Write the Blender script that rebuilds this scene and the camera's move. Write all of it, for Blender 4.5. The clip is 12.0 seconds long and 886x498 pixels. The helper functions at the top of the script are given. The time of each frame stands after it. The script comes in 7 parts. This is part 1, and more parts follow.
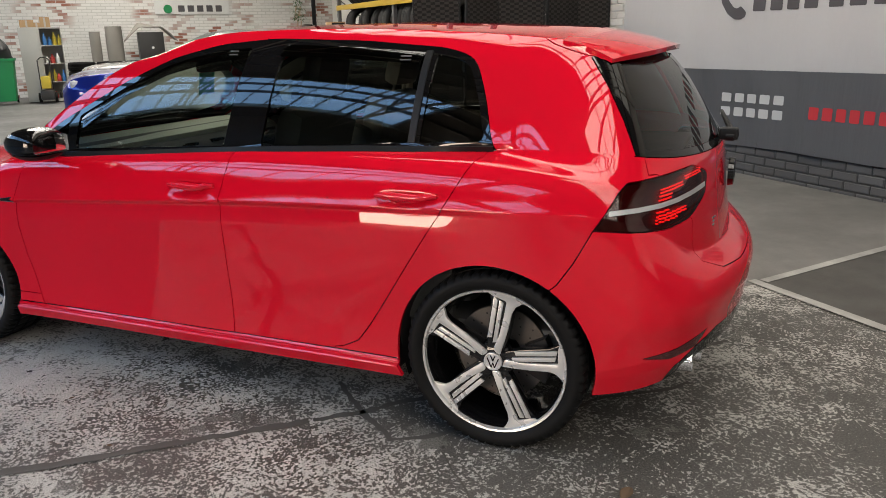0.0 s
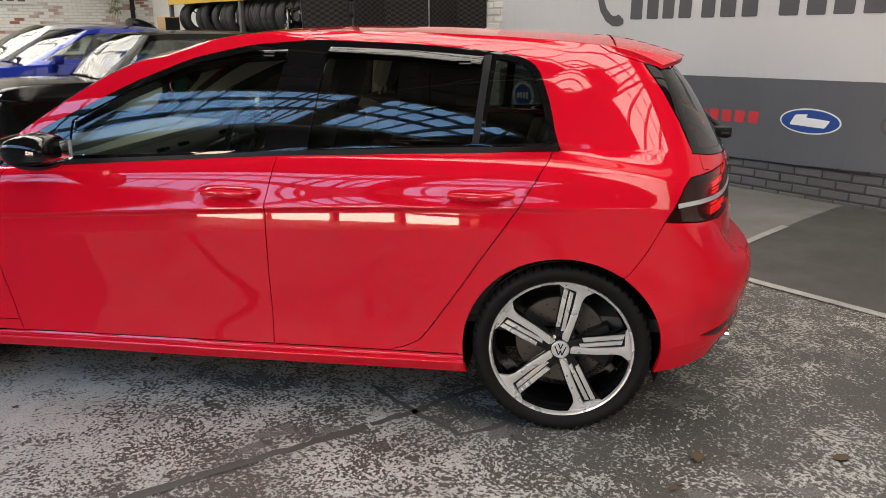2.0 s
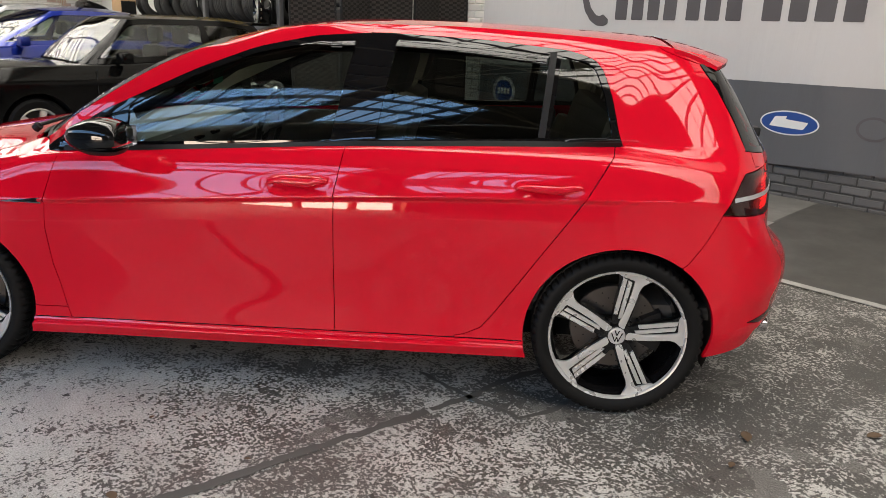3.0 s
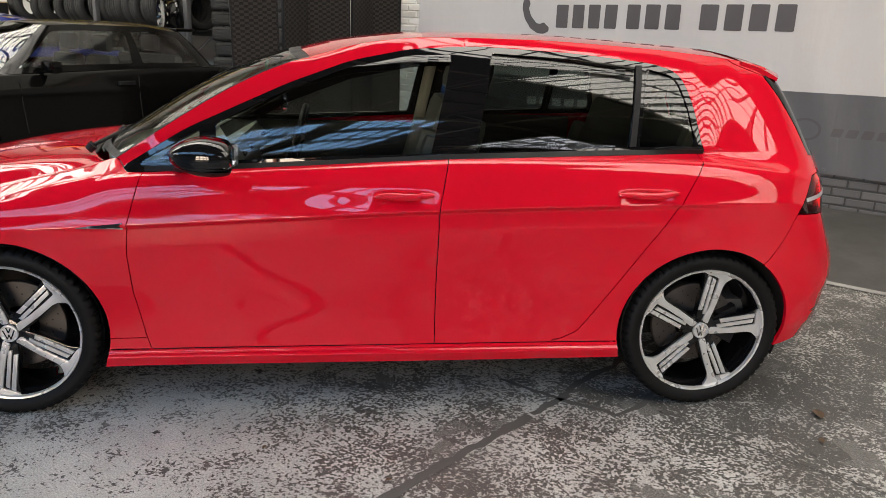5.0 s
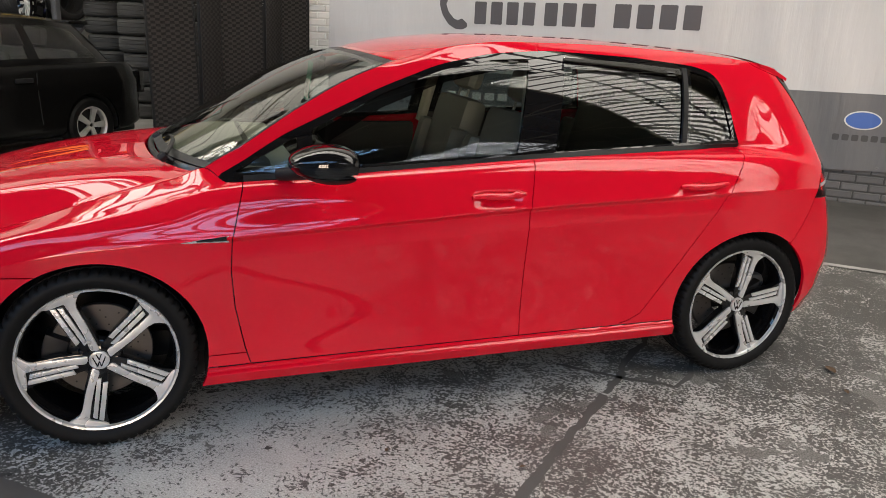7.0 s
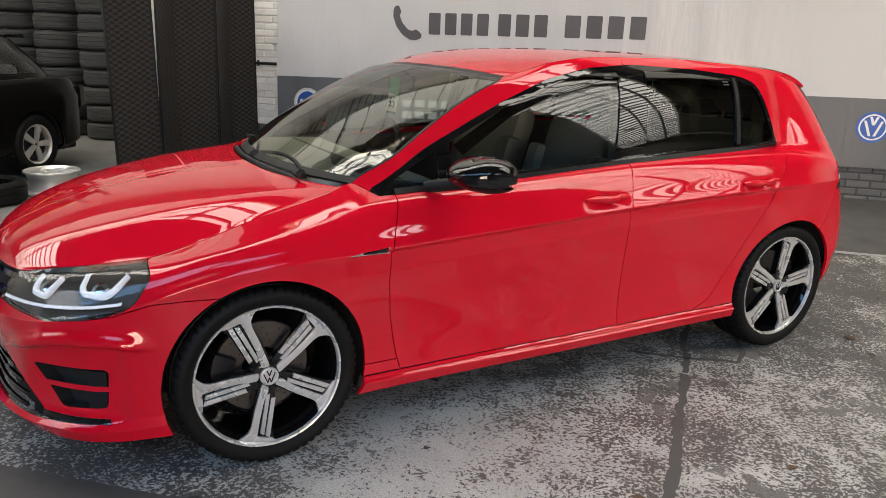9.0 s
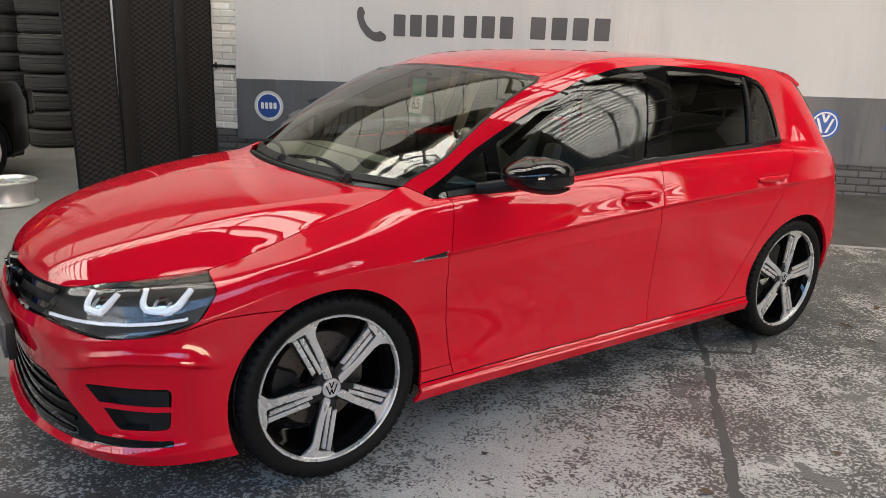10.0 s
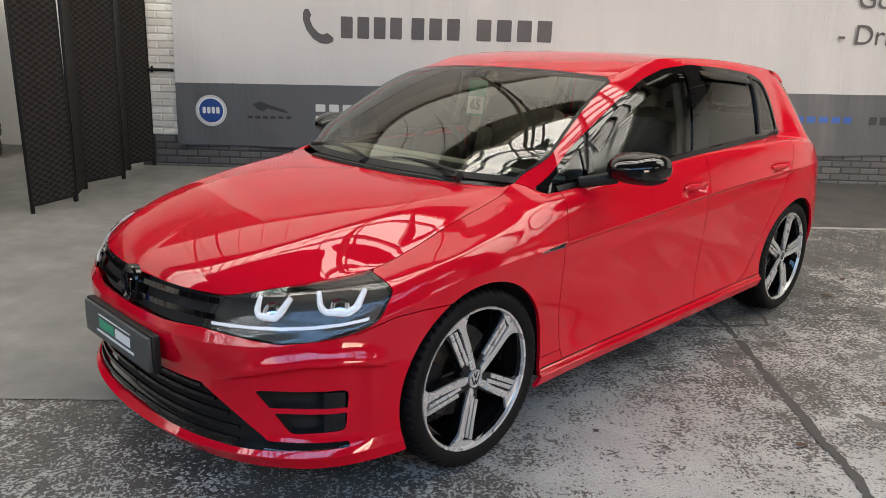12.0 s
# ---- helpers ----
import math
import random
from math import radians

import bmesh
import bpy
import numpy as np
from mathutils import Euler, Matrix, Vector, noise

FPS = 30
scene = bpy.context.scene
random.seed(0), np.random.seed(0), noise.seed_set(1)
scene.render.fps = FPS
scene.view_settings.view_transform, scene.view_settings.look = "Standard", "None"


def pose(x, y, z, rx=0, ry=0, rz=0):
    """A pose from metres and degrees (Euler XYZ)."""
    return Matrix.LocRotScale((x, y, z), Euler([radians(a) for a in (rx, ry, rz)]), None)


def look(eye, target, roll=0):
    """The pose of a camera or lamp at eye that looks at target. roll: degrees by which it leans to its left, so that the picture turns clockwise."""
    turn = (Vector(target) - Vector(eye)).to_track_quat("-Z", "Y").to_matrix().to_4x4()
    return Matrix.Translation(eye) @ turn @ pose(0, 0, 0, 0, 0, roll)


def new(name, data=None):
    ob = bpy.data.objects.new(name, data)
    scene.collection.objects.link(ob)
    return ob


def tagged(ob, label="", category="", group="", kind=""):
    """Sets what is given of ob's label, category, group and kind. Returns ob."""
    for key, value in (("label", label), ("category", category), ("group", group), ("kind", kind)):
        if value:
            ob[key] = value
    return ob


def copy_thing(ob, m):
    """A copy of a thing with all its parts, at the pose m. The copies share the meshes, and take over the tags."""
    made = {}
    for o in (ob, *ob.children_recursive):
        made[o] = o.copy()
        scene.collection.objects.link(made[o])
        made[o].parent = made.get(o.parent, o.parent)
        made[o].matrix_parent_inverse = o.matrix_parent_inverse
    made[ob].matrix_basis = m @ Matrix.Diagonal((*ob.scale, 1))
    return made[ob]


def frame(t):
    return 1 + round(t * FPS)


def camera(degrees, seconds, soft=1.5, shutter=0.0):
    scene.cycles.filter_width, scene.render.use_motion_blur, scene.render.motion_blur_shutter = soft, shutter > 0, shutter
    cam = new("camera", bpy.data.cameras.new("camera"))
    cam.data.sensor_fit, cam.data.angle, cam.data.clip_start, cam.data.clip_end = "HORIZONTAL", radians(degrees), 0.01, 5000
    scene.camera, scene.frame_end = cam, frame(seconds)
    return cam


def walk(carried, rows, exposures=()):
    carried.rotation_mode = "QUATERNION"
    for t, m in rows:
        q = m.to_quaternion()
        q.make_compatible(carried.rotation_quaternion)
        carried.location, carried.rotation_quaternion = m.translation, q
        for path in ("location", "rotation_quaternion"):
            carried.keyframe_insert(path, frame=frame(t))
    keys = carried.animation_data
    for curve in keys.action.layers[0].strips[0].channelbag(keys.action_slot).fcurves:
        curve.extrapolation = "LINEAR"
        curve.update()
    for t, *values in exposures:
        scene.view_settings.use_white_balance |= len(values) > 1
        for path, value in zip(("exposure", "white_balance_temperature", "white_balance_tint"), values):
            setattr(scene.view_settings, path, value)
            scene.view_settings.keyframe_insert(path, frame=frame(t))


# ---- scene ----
cam = camera(61.1, 12.0, soft=0.6)
PATH = [
    (0, (2.098, -3.052, 1.398), (1.333, -1.29, 0.842), -1.1),
    (0.5, (1.897, -3.147, 1.400), (1.285, -1.323, 0.852), -0.7),
    (1, (1.691, -3.284, 1.420), (1.219, -1.419, 0.875), -0.4),
    (1.5, (1.496, -3.335, 1.412), (1.123, -1.447, 0.867), -0.3),
    (2, (1.271, -3.367, 1.425), (0.982, -1.469, 0.862), 0.2),
    (2.5, (1.043, -3.427, 1.422), (0.84, -1.522, 0.850), 1.1),
    (3, (0.824, -3.502, 1.426), (0.697, -1.591, 0.850), 2.1),
    (3.5, (0.589, -3.5, 1.412), (0.524, -1.585, 0.842), 2.6),
    (3.7, (0.494, -3.492, 1.420), (0.453, -1.575, 0.852), 2.7),
    (5.3, (-0.187, -3.525, 1.437), (0.111, -1.626, 0.883), 2.2),
    (5.5, (-0.278, -3.49, 1.440), (0.068, -1.601, 0.884), 2.2),
    (6, (-0.501, -3.413, 1.443), (-0.051, -1.544, 0.890), 2.5),
    (6.5, (-0.764, -3.406, 1.447), (-0.21, -1.567, 0.889), 2.6),
    (7, (-1.011, -3.406, 1.449), (-0.37, -1.597, 0.887), 2.8),
    (7.2, (-1.113, -3.384, 1.446), (-0.437, -1.587, 0.884), 2.7),
    (8.8, (-1.903, -3.205, 1.462), (-0.976, -1.515, 0.928), 2.5),
    (9, (-1.974, -3.179, 1.451), (-1.025, -1.501, 0.918), 2.4),
    (9.5, (-2.159, -3.042, 1.424), (-1.13, -1.411, 0.891), 2.4),
    (10, (-2.341, -2.906, 1.426), (-1.228, -1.327, 0.906), 2.3),
    (10.5, (-2.576, -2.813, 1.434), (-1.387, -1.285, 0.933), 2.2),
    (11, (-2.776, -2.726, 1.431), (-1.527, -1.242, 0.943), 2.1),
    (11.5, (-2.944, -2.582, 1.400), (-1.635, -1.155, 0.898), 2.0),
    (12, (-3.097, -2.44, 1.401), (-1.727, -1.074, 0.896), 2.0),
]
walk(cam, [(t, look(eye, target, roll)) for t, eye, target, roll in PATH], exposures=((0, -0.2), (2, -0.09), (4, -0.05), (9, -0.05), (12, -0.06)))

# ---- world, sun, large lights ----
world = bpy.data.worlds.new("sky")
scene.world = world
world.use_nodes = True
wn = world.node_tree.nodes
sky = wn.new("ShaderNodeTexSky")
sky.sky_type, sky.sun_disc = "NISHITA", False
sky.sun_elevation, sky.sun_rotation = radians(42), radians(38)
wn["Background"].inputs["Strength"].default_value = 0.12
world.node_tree.links.new(sky.outputs["Color"], wn["Background"].inputs["Color"])
sun = new("sun", bpy.data.lights.new("sun", "SUN"))
sun.data.energy, sun.data.angle, sun.data.color = 3.0, radians(0.5), (1.0, 0.95, 0.88)
sun.matrix_world = look((0, 0, 30), (-20, -26, 0))


def skylight_lamp(x, y, z, wide, deep, tilt, power, colour):
    """Daylight in a roof opening."""
    lamp = new("skylight_daylight", bpy.data.lights.new("skylight_daylight", "AREA"))
    lamp.data.shape, lamp.data.size, lamp.data.size_y = "RECTANGLE", wide, deep
    lamp.data.energy, lamp.data.color = power, colour
    lamp.matrix_world = pose(x, y, z, tilt, 0, 0)
    return lamp


# ---- materials ----
def material(name, colour, rough=0.5, metal=0.0, coat=0.0, spec=0.5):
    m = bpy.data.materials.new(name)
    m.use_nodes = True
    b = m.node_tree.nodes["Principled BSDF"]
    b.inputs["Base Color"].default_value = (*colour, 1)
    b.inputs["Roughness"].default_value = rough
    b.inputs["Metallic"].default_value = metal
    b.inputs["Coat Weight"].default_value = coat
    b.inputs["Coat Roughness"].default_value = 0.02
    b.inputs["Specular IOR Level"].default_value = spec
    return m


def node(m, kind, **values):
    n = m.node_tree.nodes.new(kind)
    for key, v in values.items():
        n.inputs[key.replace("_", " ")].default_value = v
    return n


def link(m, a, b):
    m.node_tree.links.new(a, b)


def principled(m):
    return m.node_tree.nodes["Principled BSDF"]


def coords(m, scale=(1, 1, 1), space="Object", turn=(0, 0, 0)):
    tc = m.node_tree.nodes.new("ShaderNodeTexCoord")
    mp = node(m, "ShaderNodeMapping", Scale=scale, Rotation=turn)
    link(m, tc.outputs[space], mp.inputs["Vector"])
    return mp.outputs["Vector"]


def noise_tex(m, vec, scale, detail=4.0, rough=0.55):
    n = node(m, "ShaderNodeTexNoise", Scale=scale, Detail=detail, Roughness=rough)
    link(m, vec, n.inputs["Vector"])
    return n.outputs["Fac"]


def ramp(m, fac, stops):
    r = m.node_tree.nodes.new("ShaderNodeValToRGB")
    e = r.color_ramp.elements
    while len(e) < len(stops):
        e.new(0.5)
    for el, (p, c) in zip(e, stops):
        el.position = p
        el.color = (*c, 1) if isinstance(c, tuple) else (c, c, c, 1)
    link(m, fac, r.inputs["Fac"])
    return r.outputs["Color"]


def mix(m, fac, a, b):
    n = m.node_tree.nodes.new("ShaderNodeMix")
    n.data_type = "RGBA"
    for sock, v in ((n.inputs[0], fac), (n.inputs[6], a), (n.inputs[7], b)):
        if isinstance(v, (int, float)):
            sock.default_value = v
        elif isinstance(v, tuple):
            sock.default_value = (*v, 1)
        else:
            link(m, v, sock)
    return n.outputs[2]


def bump(m, height, strength=0.2, distance=0.01):
    n = node(m, "ShaderNodeBump", Strength=strength, Distance=distance)
    link(m, height, n.inputs["Height"])
    link(m, n.outputs["Normal"], principled(m).inputs["Normal"])


def worn(name, colour, rough=0.5, metal=0.0, coat=0.0, scale=30.0, amount=0.18, relief=0.1):
    """A plain surface with grain, blotches and a little relief."""
    m = material(name, colour, rough, metal, coat)
    v = coords(m)
    fine, large = noise_tex(m, v, scale * 4, 6), noise_tex(m, v, scale * 0.15, 3)
    dark, light = tuple(c * (1 - amount) for c in colour), tuple(min(1, c * (1 + amount)) for c in colour)
    a = mix(m, large, dark, light)
    b = mix(m, fine, tuple(c * (1 - amount * 0.6) for c in colour), tuple(min(1, c * (1 + amount * 0.6)) for c in colour))
    link(m, mix(m, 0.5, a, b), principled(m).inputs["Base Color"])
    link(m, ramp(m, large, [(0.3, max(0, rough - 0.08)), (0.7, min(1, rough + 0.08))]), principled(m).inputs["Roughness"])
    if relief:
        bump(m, fine, relief, 0.002)
    return m


def glass(name, tint, ior=1.5, boost=0.0):
    """A thin pane: tinted see-through with a mirror gloss."""
    m = bpy.data.materials.new(name)
    m.use_nodes = True
    nt = m.node_tree
    nt.nodes.clear()
    out, mx = nt.nodes.new("ShaderNodeOutputMaterial"), nt.nodes.new("ShaderNodeMixShader")
    tr, gl, fr = nt.nodes.new("ShaderNodeBsdfTransparent"), nt.nodes.new("ShaderNodeBsdfGlossy"), nt.nodes.new("ShaderNodeFresnel")
    tr.inputs["Color"].default_value = (*tint, 1)
    gl.inputs["Roughness"].default_value = 0.0
    fr.inputs["IOR"].default_value = ior
    nt.links.new(fr.outputs[0], mx.inputs[0])
    nt.links.new(tr.outputs[0], mx.inputs[1])
    nt.links.new(gl.outputs[0], mx.inputs[2])
    nt.links.new(mx.outputs[0], out.inputs["Surface"])
    return m


def car_paint(name, colour, rough=0.35, metal=0.0):
    m = material(name, colour, rough, metal, coat=1.0)
    principled(m).inputs["Coat IOR"].default_value = 1.5
    principled(m).inputs["Specular IOR Level"].default_value = 0.0
    v = coords(m)
    link(m, mix(m, noise_tex(m, v, 2.0, 3), tuple(c * 0.93 for c in colour), tuple(min(1, c * 1.05) for c in colour)), principled(m).inputs["Base Color"])
    dust = noise_tex(m, v, 9.0, 6)
    link(m, ramp(m, dust, [(0.35, 0.0), (0.8, 0.018)]), principled(m).inputs["Coat Roughness"])
    return m


PAINT = car_paint("red_car_paint", (0.54, 0.0034, 0.017), 0.4)
GLOSS_BLACK = material("gloss_black", (0.004, 0.004, 0.0045), 0.02)
TRIM = worn("black_trim_plastic", (0.011, 0.011, 0.012), 0.45, scale=60)
DARK = worn("dark_underbody", (0.004, 0.004, 0.004), 0.8)
RUBBER = worn("tyre_rubber", (0.005, 0.005, 0.0052), 0.6, scale=40, amount=0.3)
principled(RUBBER).inputs["Specular IOR Level"].default_value = 0.15
principled(TRIM).inputs["Specular IOR Level"].default_value = 0.2
GLASS_FRONT = glass("front_glass", (0.74, 0.80, 0.76), 1.62)
GLASS_SCREEN = glass("windscreen_glass", (0.82, 0.85, 0.78), 1.8)
GLASS_PRIVACY = glass("privacy_glass", (0.30, 0.33, 0.30), 1.6)
GLASS_LAMP = glass("lamp_lens", (0.92, 0.94, 0.95), 1.5)
GLASS_SMOKE = glass("smoked_lens", (0.33, 0.10, 0.10), 1.55)
VISOR = glass("smoked_visor", (0.10, 0.10, 0.11), 1.5)
ALLOY = worn("machined_alloy", (0.60, 0.595, 0.59), 0.30, 0.6, scale=80, amount=0.03, relief=0)
CHROME = material("chrome", (0.7, 0.7, 0.72), 0.12, 1.0)
SILVER = worn("silver_plastic", (0.55, 0.55, 0.56), 0.35, 0.6)
LEATHER = worn("pale_leather", (0.21, 0.207, 0.195), 0.55, scale=50)
CABIN = worn("dark_cabin_plastic", (0.06, 0.06, 0.058), 0.6)
# paler than the dashboard: sky reflected in the windscreen is put into the colour
DASH_TOP = worn("sky_paled_dash_top", (0.40, 0.42, 0.36), 0.55)
LINER = worn("beige_headlining", (0.45, 0.42, 0.36), 0.9)


# ---- mesh helpers ----
def finish(name, me, mat, parent=None, label="", smooth=True):
    ob = new(name, me)
    if mat:
        me.materials.append(mat)
    if smooth:
        me.shade_smooth()
    if parent:
        ob.parent = parent
    if label:
        ob["label"] = label
    return ob


def part(name, bm, mat, parent=None, label="", smooth=True):
    """Links a bmesh as one mesh object under a thing or under a part."""
    me = bpy.data.meshes.new(name)
    bm.normal_update()
    if smooth:
        for e in bm.edges:
            if len(e.link_faces) == 2 and e.calc_face_angle(0) > 0.6:
                e.smooth = False
    bm.to_mesh(me)
    bm.free()
    return finish(name, me, mat, parent, label, smooth)


def thing(name, label, category, m=None, group="", kind=""):
    ob = new(name)
    if m is not None:
        ob.matrix_world = m
    return tagged(ob, label, category, group, kind)


def box(bm, x0, x1, y0, y1, z0, z1, bevel=0.0, m=None):
    """A box with bevelled edges."""
    r = bmesh.ops.create_cube(bm, size=1.0, matrix=Matrix.LocRotScale(((x0 + x1) / 2, (y0 + y1) / 2, (z0 + z1) / 2), None, (x1 - x0, y1 - y0, z1 - z0)))
    vs = r["verts"]
    if bevel:
        es = list({e for v in vs for e in v.link_edges})
        got = bmesh.ops.bevel(bm, geom=es, offset=bevel, segments=2, profile=0.6, affect="EDGES")
        vs = list({v for f in got["faces"] for v in f.verts} | {v for v in vs if v.is_valid})
    if m is not None:
        bmesh.ops.transform(bm, matrix=m, verts=vs)
    return vs


def tube(bm, pts, radius, sides=10, closed=False):
    """A round bar along points."""
    pts = [Vector(p) for p in pts]
    n, rings = len(pts), []
    up = Vector((0, 0, 1))
    for i, p in enumerate(pts):
        a = pts[i - 1] if (i or closed) else p
        b = pts[(i + 1) % n] if (i < n - 1 or closed) else p
        d = (b - a).normalized()
        side = d.cross(up)
        side = side.normalized() if side.length > 0.05 else d.cross(Vector((1, 0, 0))).normalized()
        top = side.cross(d)
        r = radius[i] if isinstance(radius, (list, tuple)) else radius
        rings.append([bm.verts.new(p + r * (math.cos(t) * side + math.sin(t) * top)) for t in (2 * math.pi * k / sides for k in range(sides))])
    for i in range(n if closed else n - 1):
        a, b = rings[i], rings[(i + 1) % n]
        for k in range(sides):
            bm.faces.new((a[k], a[(k + 1) % sides], b[(k + 1) % sides], b[k]))
    if not closed:
        bm.faces.new(rings[0][::-1])
        bm.faces.new(rings[-1])


def lathe(bm, profile, sides=48, m=None, closed=False):
    """Turns (radius, height) pairs about the local y axis."""
    rings = []
    for r, h in profile:
        rings.append([bm.verts.new((r * math.sin(2 * math.pi * k / sides), h, r * math.cos(2 * math.pi * k / sides))) for k in range(sides)] if r > 1e-5 else [bm.verts.new((0, h, 0))] * sides)
    pairs = list(zip(rings, rings[1:])) + ([(rings[-1], rings[0])] if closed else [])
    for a, b in pairs:
        for k in range(sides):
            vs = list(dict.fromkeys((a[k], b[k], b[(k + 1) % sides], a[(k + 1) % sides])))
            if len(vs) > 2:
                bm.faces.new(vs)
    bmesh.ops.recalc_face_normals(bm, faces=bm.faces[:])
    if m is not None:
        bmesh.ops.transform(bm, matrix=m, verts=bm.verts[:])


def prism(bm, outline, y0, y1, bevel=0.0, plane="xz"):
    """An outline in a plane, pushed from y0 to y1."""
    def at(p, d):
        return (p[0], d, p[1]) if plane == "xz" else (d, p[0], p[1]) if plane == "yz" else (p[0], p[1], d)
    a = [bm.verts.new(at(p, y0)) for p in outline]
    b = [bm.verts.new(at(p, y1)) for p in outline]
    n = len(outline)
    made = [bm.faces.new(a), bm.faces.new(b[::-1])] + [bm.faces.new((a[i], b[i], b[(i + 1) % n], a[(i + 1) % n])) for i in range(n)]
    bmesh.ops.recalc_face_normals(bm, faces=made)
    if bevel:
        es = list({e for f in made[:2] for e in f.edges})
        bmesh.ops.bevel(bm, geom=es, offset=bevel, segments=2, profile=0.6, affect="EDGES")
    return a + b


def rounded(pts, radius, steps=4):
    """A polygon with its corners rounded."""
    out, n = [], len(pts)
    for i, p in enumerate(pts):
        p, a, b = np.array(p, float), np.array(pts[i - 1], float), np.array(pts[(i + 1) % n], float)
        r = radius[i] if isinstance(radius, (list, tuple)) else radius
        da, db = a - p, b - p
        la, lb = np.linalg.norm(da), np.linalg.norm(db)
        r = min(r, la * 0.45, lb * 0.45)
        if r < 1e-4:
            out.append(tuple(p))
            continue
        s, e = p + da / la * r, p + db / lb * r
        for t in np.linspace(0, 1, steps + 1):
            out.append(tuple((1 - t) ** 2 * s + 2 * t * (1 - t) * p + t * t * e))
    return out


# ---- smooth curves and panelled sheets ----
def cubic(t, v, q):
    """A natural cubic spline through values v at t."""
    t, v, q = np.asarray(t, float), np.asarray(v, float), np.asarray(q, float)
    n = len(t)
    flat = v.ndim == 1
    v = v.reshape(n, -1)
    h = np.diff(t)
    a, r = np.eye(n), np.zeros((n, v.shape[1]))
    for i in range(1, n - 1):
        a[i, i - 1], a[i, i], a[i, i + 1] = h[i - 1], 2 * (h[i - 1] + h[i]), h[i]
        r[i] = 6 * ((v[i + 1] - v[i]) / h[i] - (v[i] - v[i - 1]) / h[i - 1])
    m = np.linalg.solve(a, r)
    i = np.clip(np.searchsorted(t, q) - 1, 0, n - 2)
    x0, x1, hh = (q - t[i])[:, None], (t[i + 1] - q)[:, None], h[i][:, None]
    out = m[i] * x1 ** 3 / (6 * hh) + m[i + 1] * x0 ** 3 / (6 * hh) + (v[i] / hh - m[i] * hh / 6) * x1 + (v[i + 1] / hh - m[i + 1] * hh / 6) * x0
    return out[:, 0] if flat else out


def pchip(t, v, q):
    """A monotone cubic through values v at t."""
    t, v, q = np.asarray(t, float), np.asarray(v, float), np.asarray(q, float)
    flat = v.ndim == 1
    v = v.reshape(len(t), -1)
    h = np.diff(t)[:, None]
    s = np.diff(v, axis=0) / h
    d = np.zeros_like(v)
    w1, w2 = 2 * h[1:] + h[:-1], h[1:] + 2 * h[:-1]
    ok = s[1:] * s[:-1] > 0
    with np.errstate(all="ignore"):
        d[1:-1] = np.where(ok, (w1 + w2) / (w1 / s[:-1] + w2 / s[1:]), 0)
    d[0], d[-1] = s[0], s[-1]
    i = np.clip(np.searchsorted(t, q) - 1, 0, len(t) - 2)
    x = ((q - t[i])[:, None]) / h[i]
    out = (2 * x ** 3 - 3 * x ** 2 + 1) * v[i] + (x ** 3 - 2 * x ** 2 + x) * h[i] * d[i] + (3 * x ** 2 - 2 * x ** 3) * v[i + 1] + (x ** 3 - x ** 2) * h[i] * d[i + 1]
    return out[:, 0] if flat else out


def inside(poly, u, z):
    """Which of the points lie in a polygon."""
    hit = np.zeros(u.shape, bool)
    n = len(poly)
    for i in range(n):
        (x0, y0), (x1, y1) = poly[i - 1], poly[i]
        if y0 == y1:
            continue
        hit ^= ((y0 > z) != (y1 > z)) & (u < (x1 - x0) * (z - y0) / (y1 - y0) + x0)
    return hit


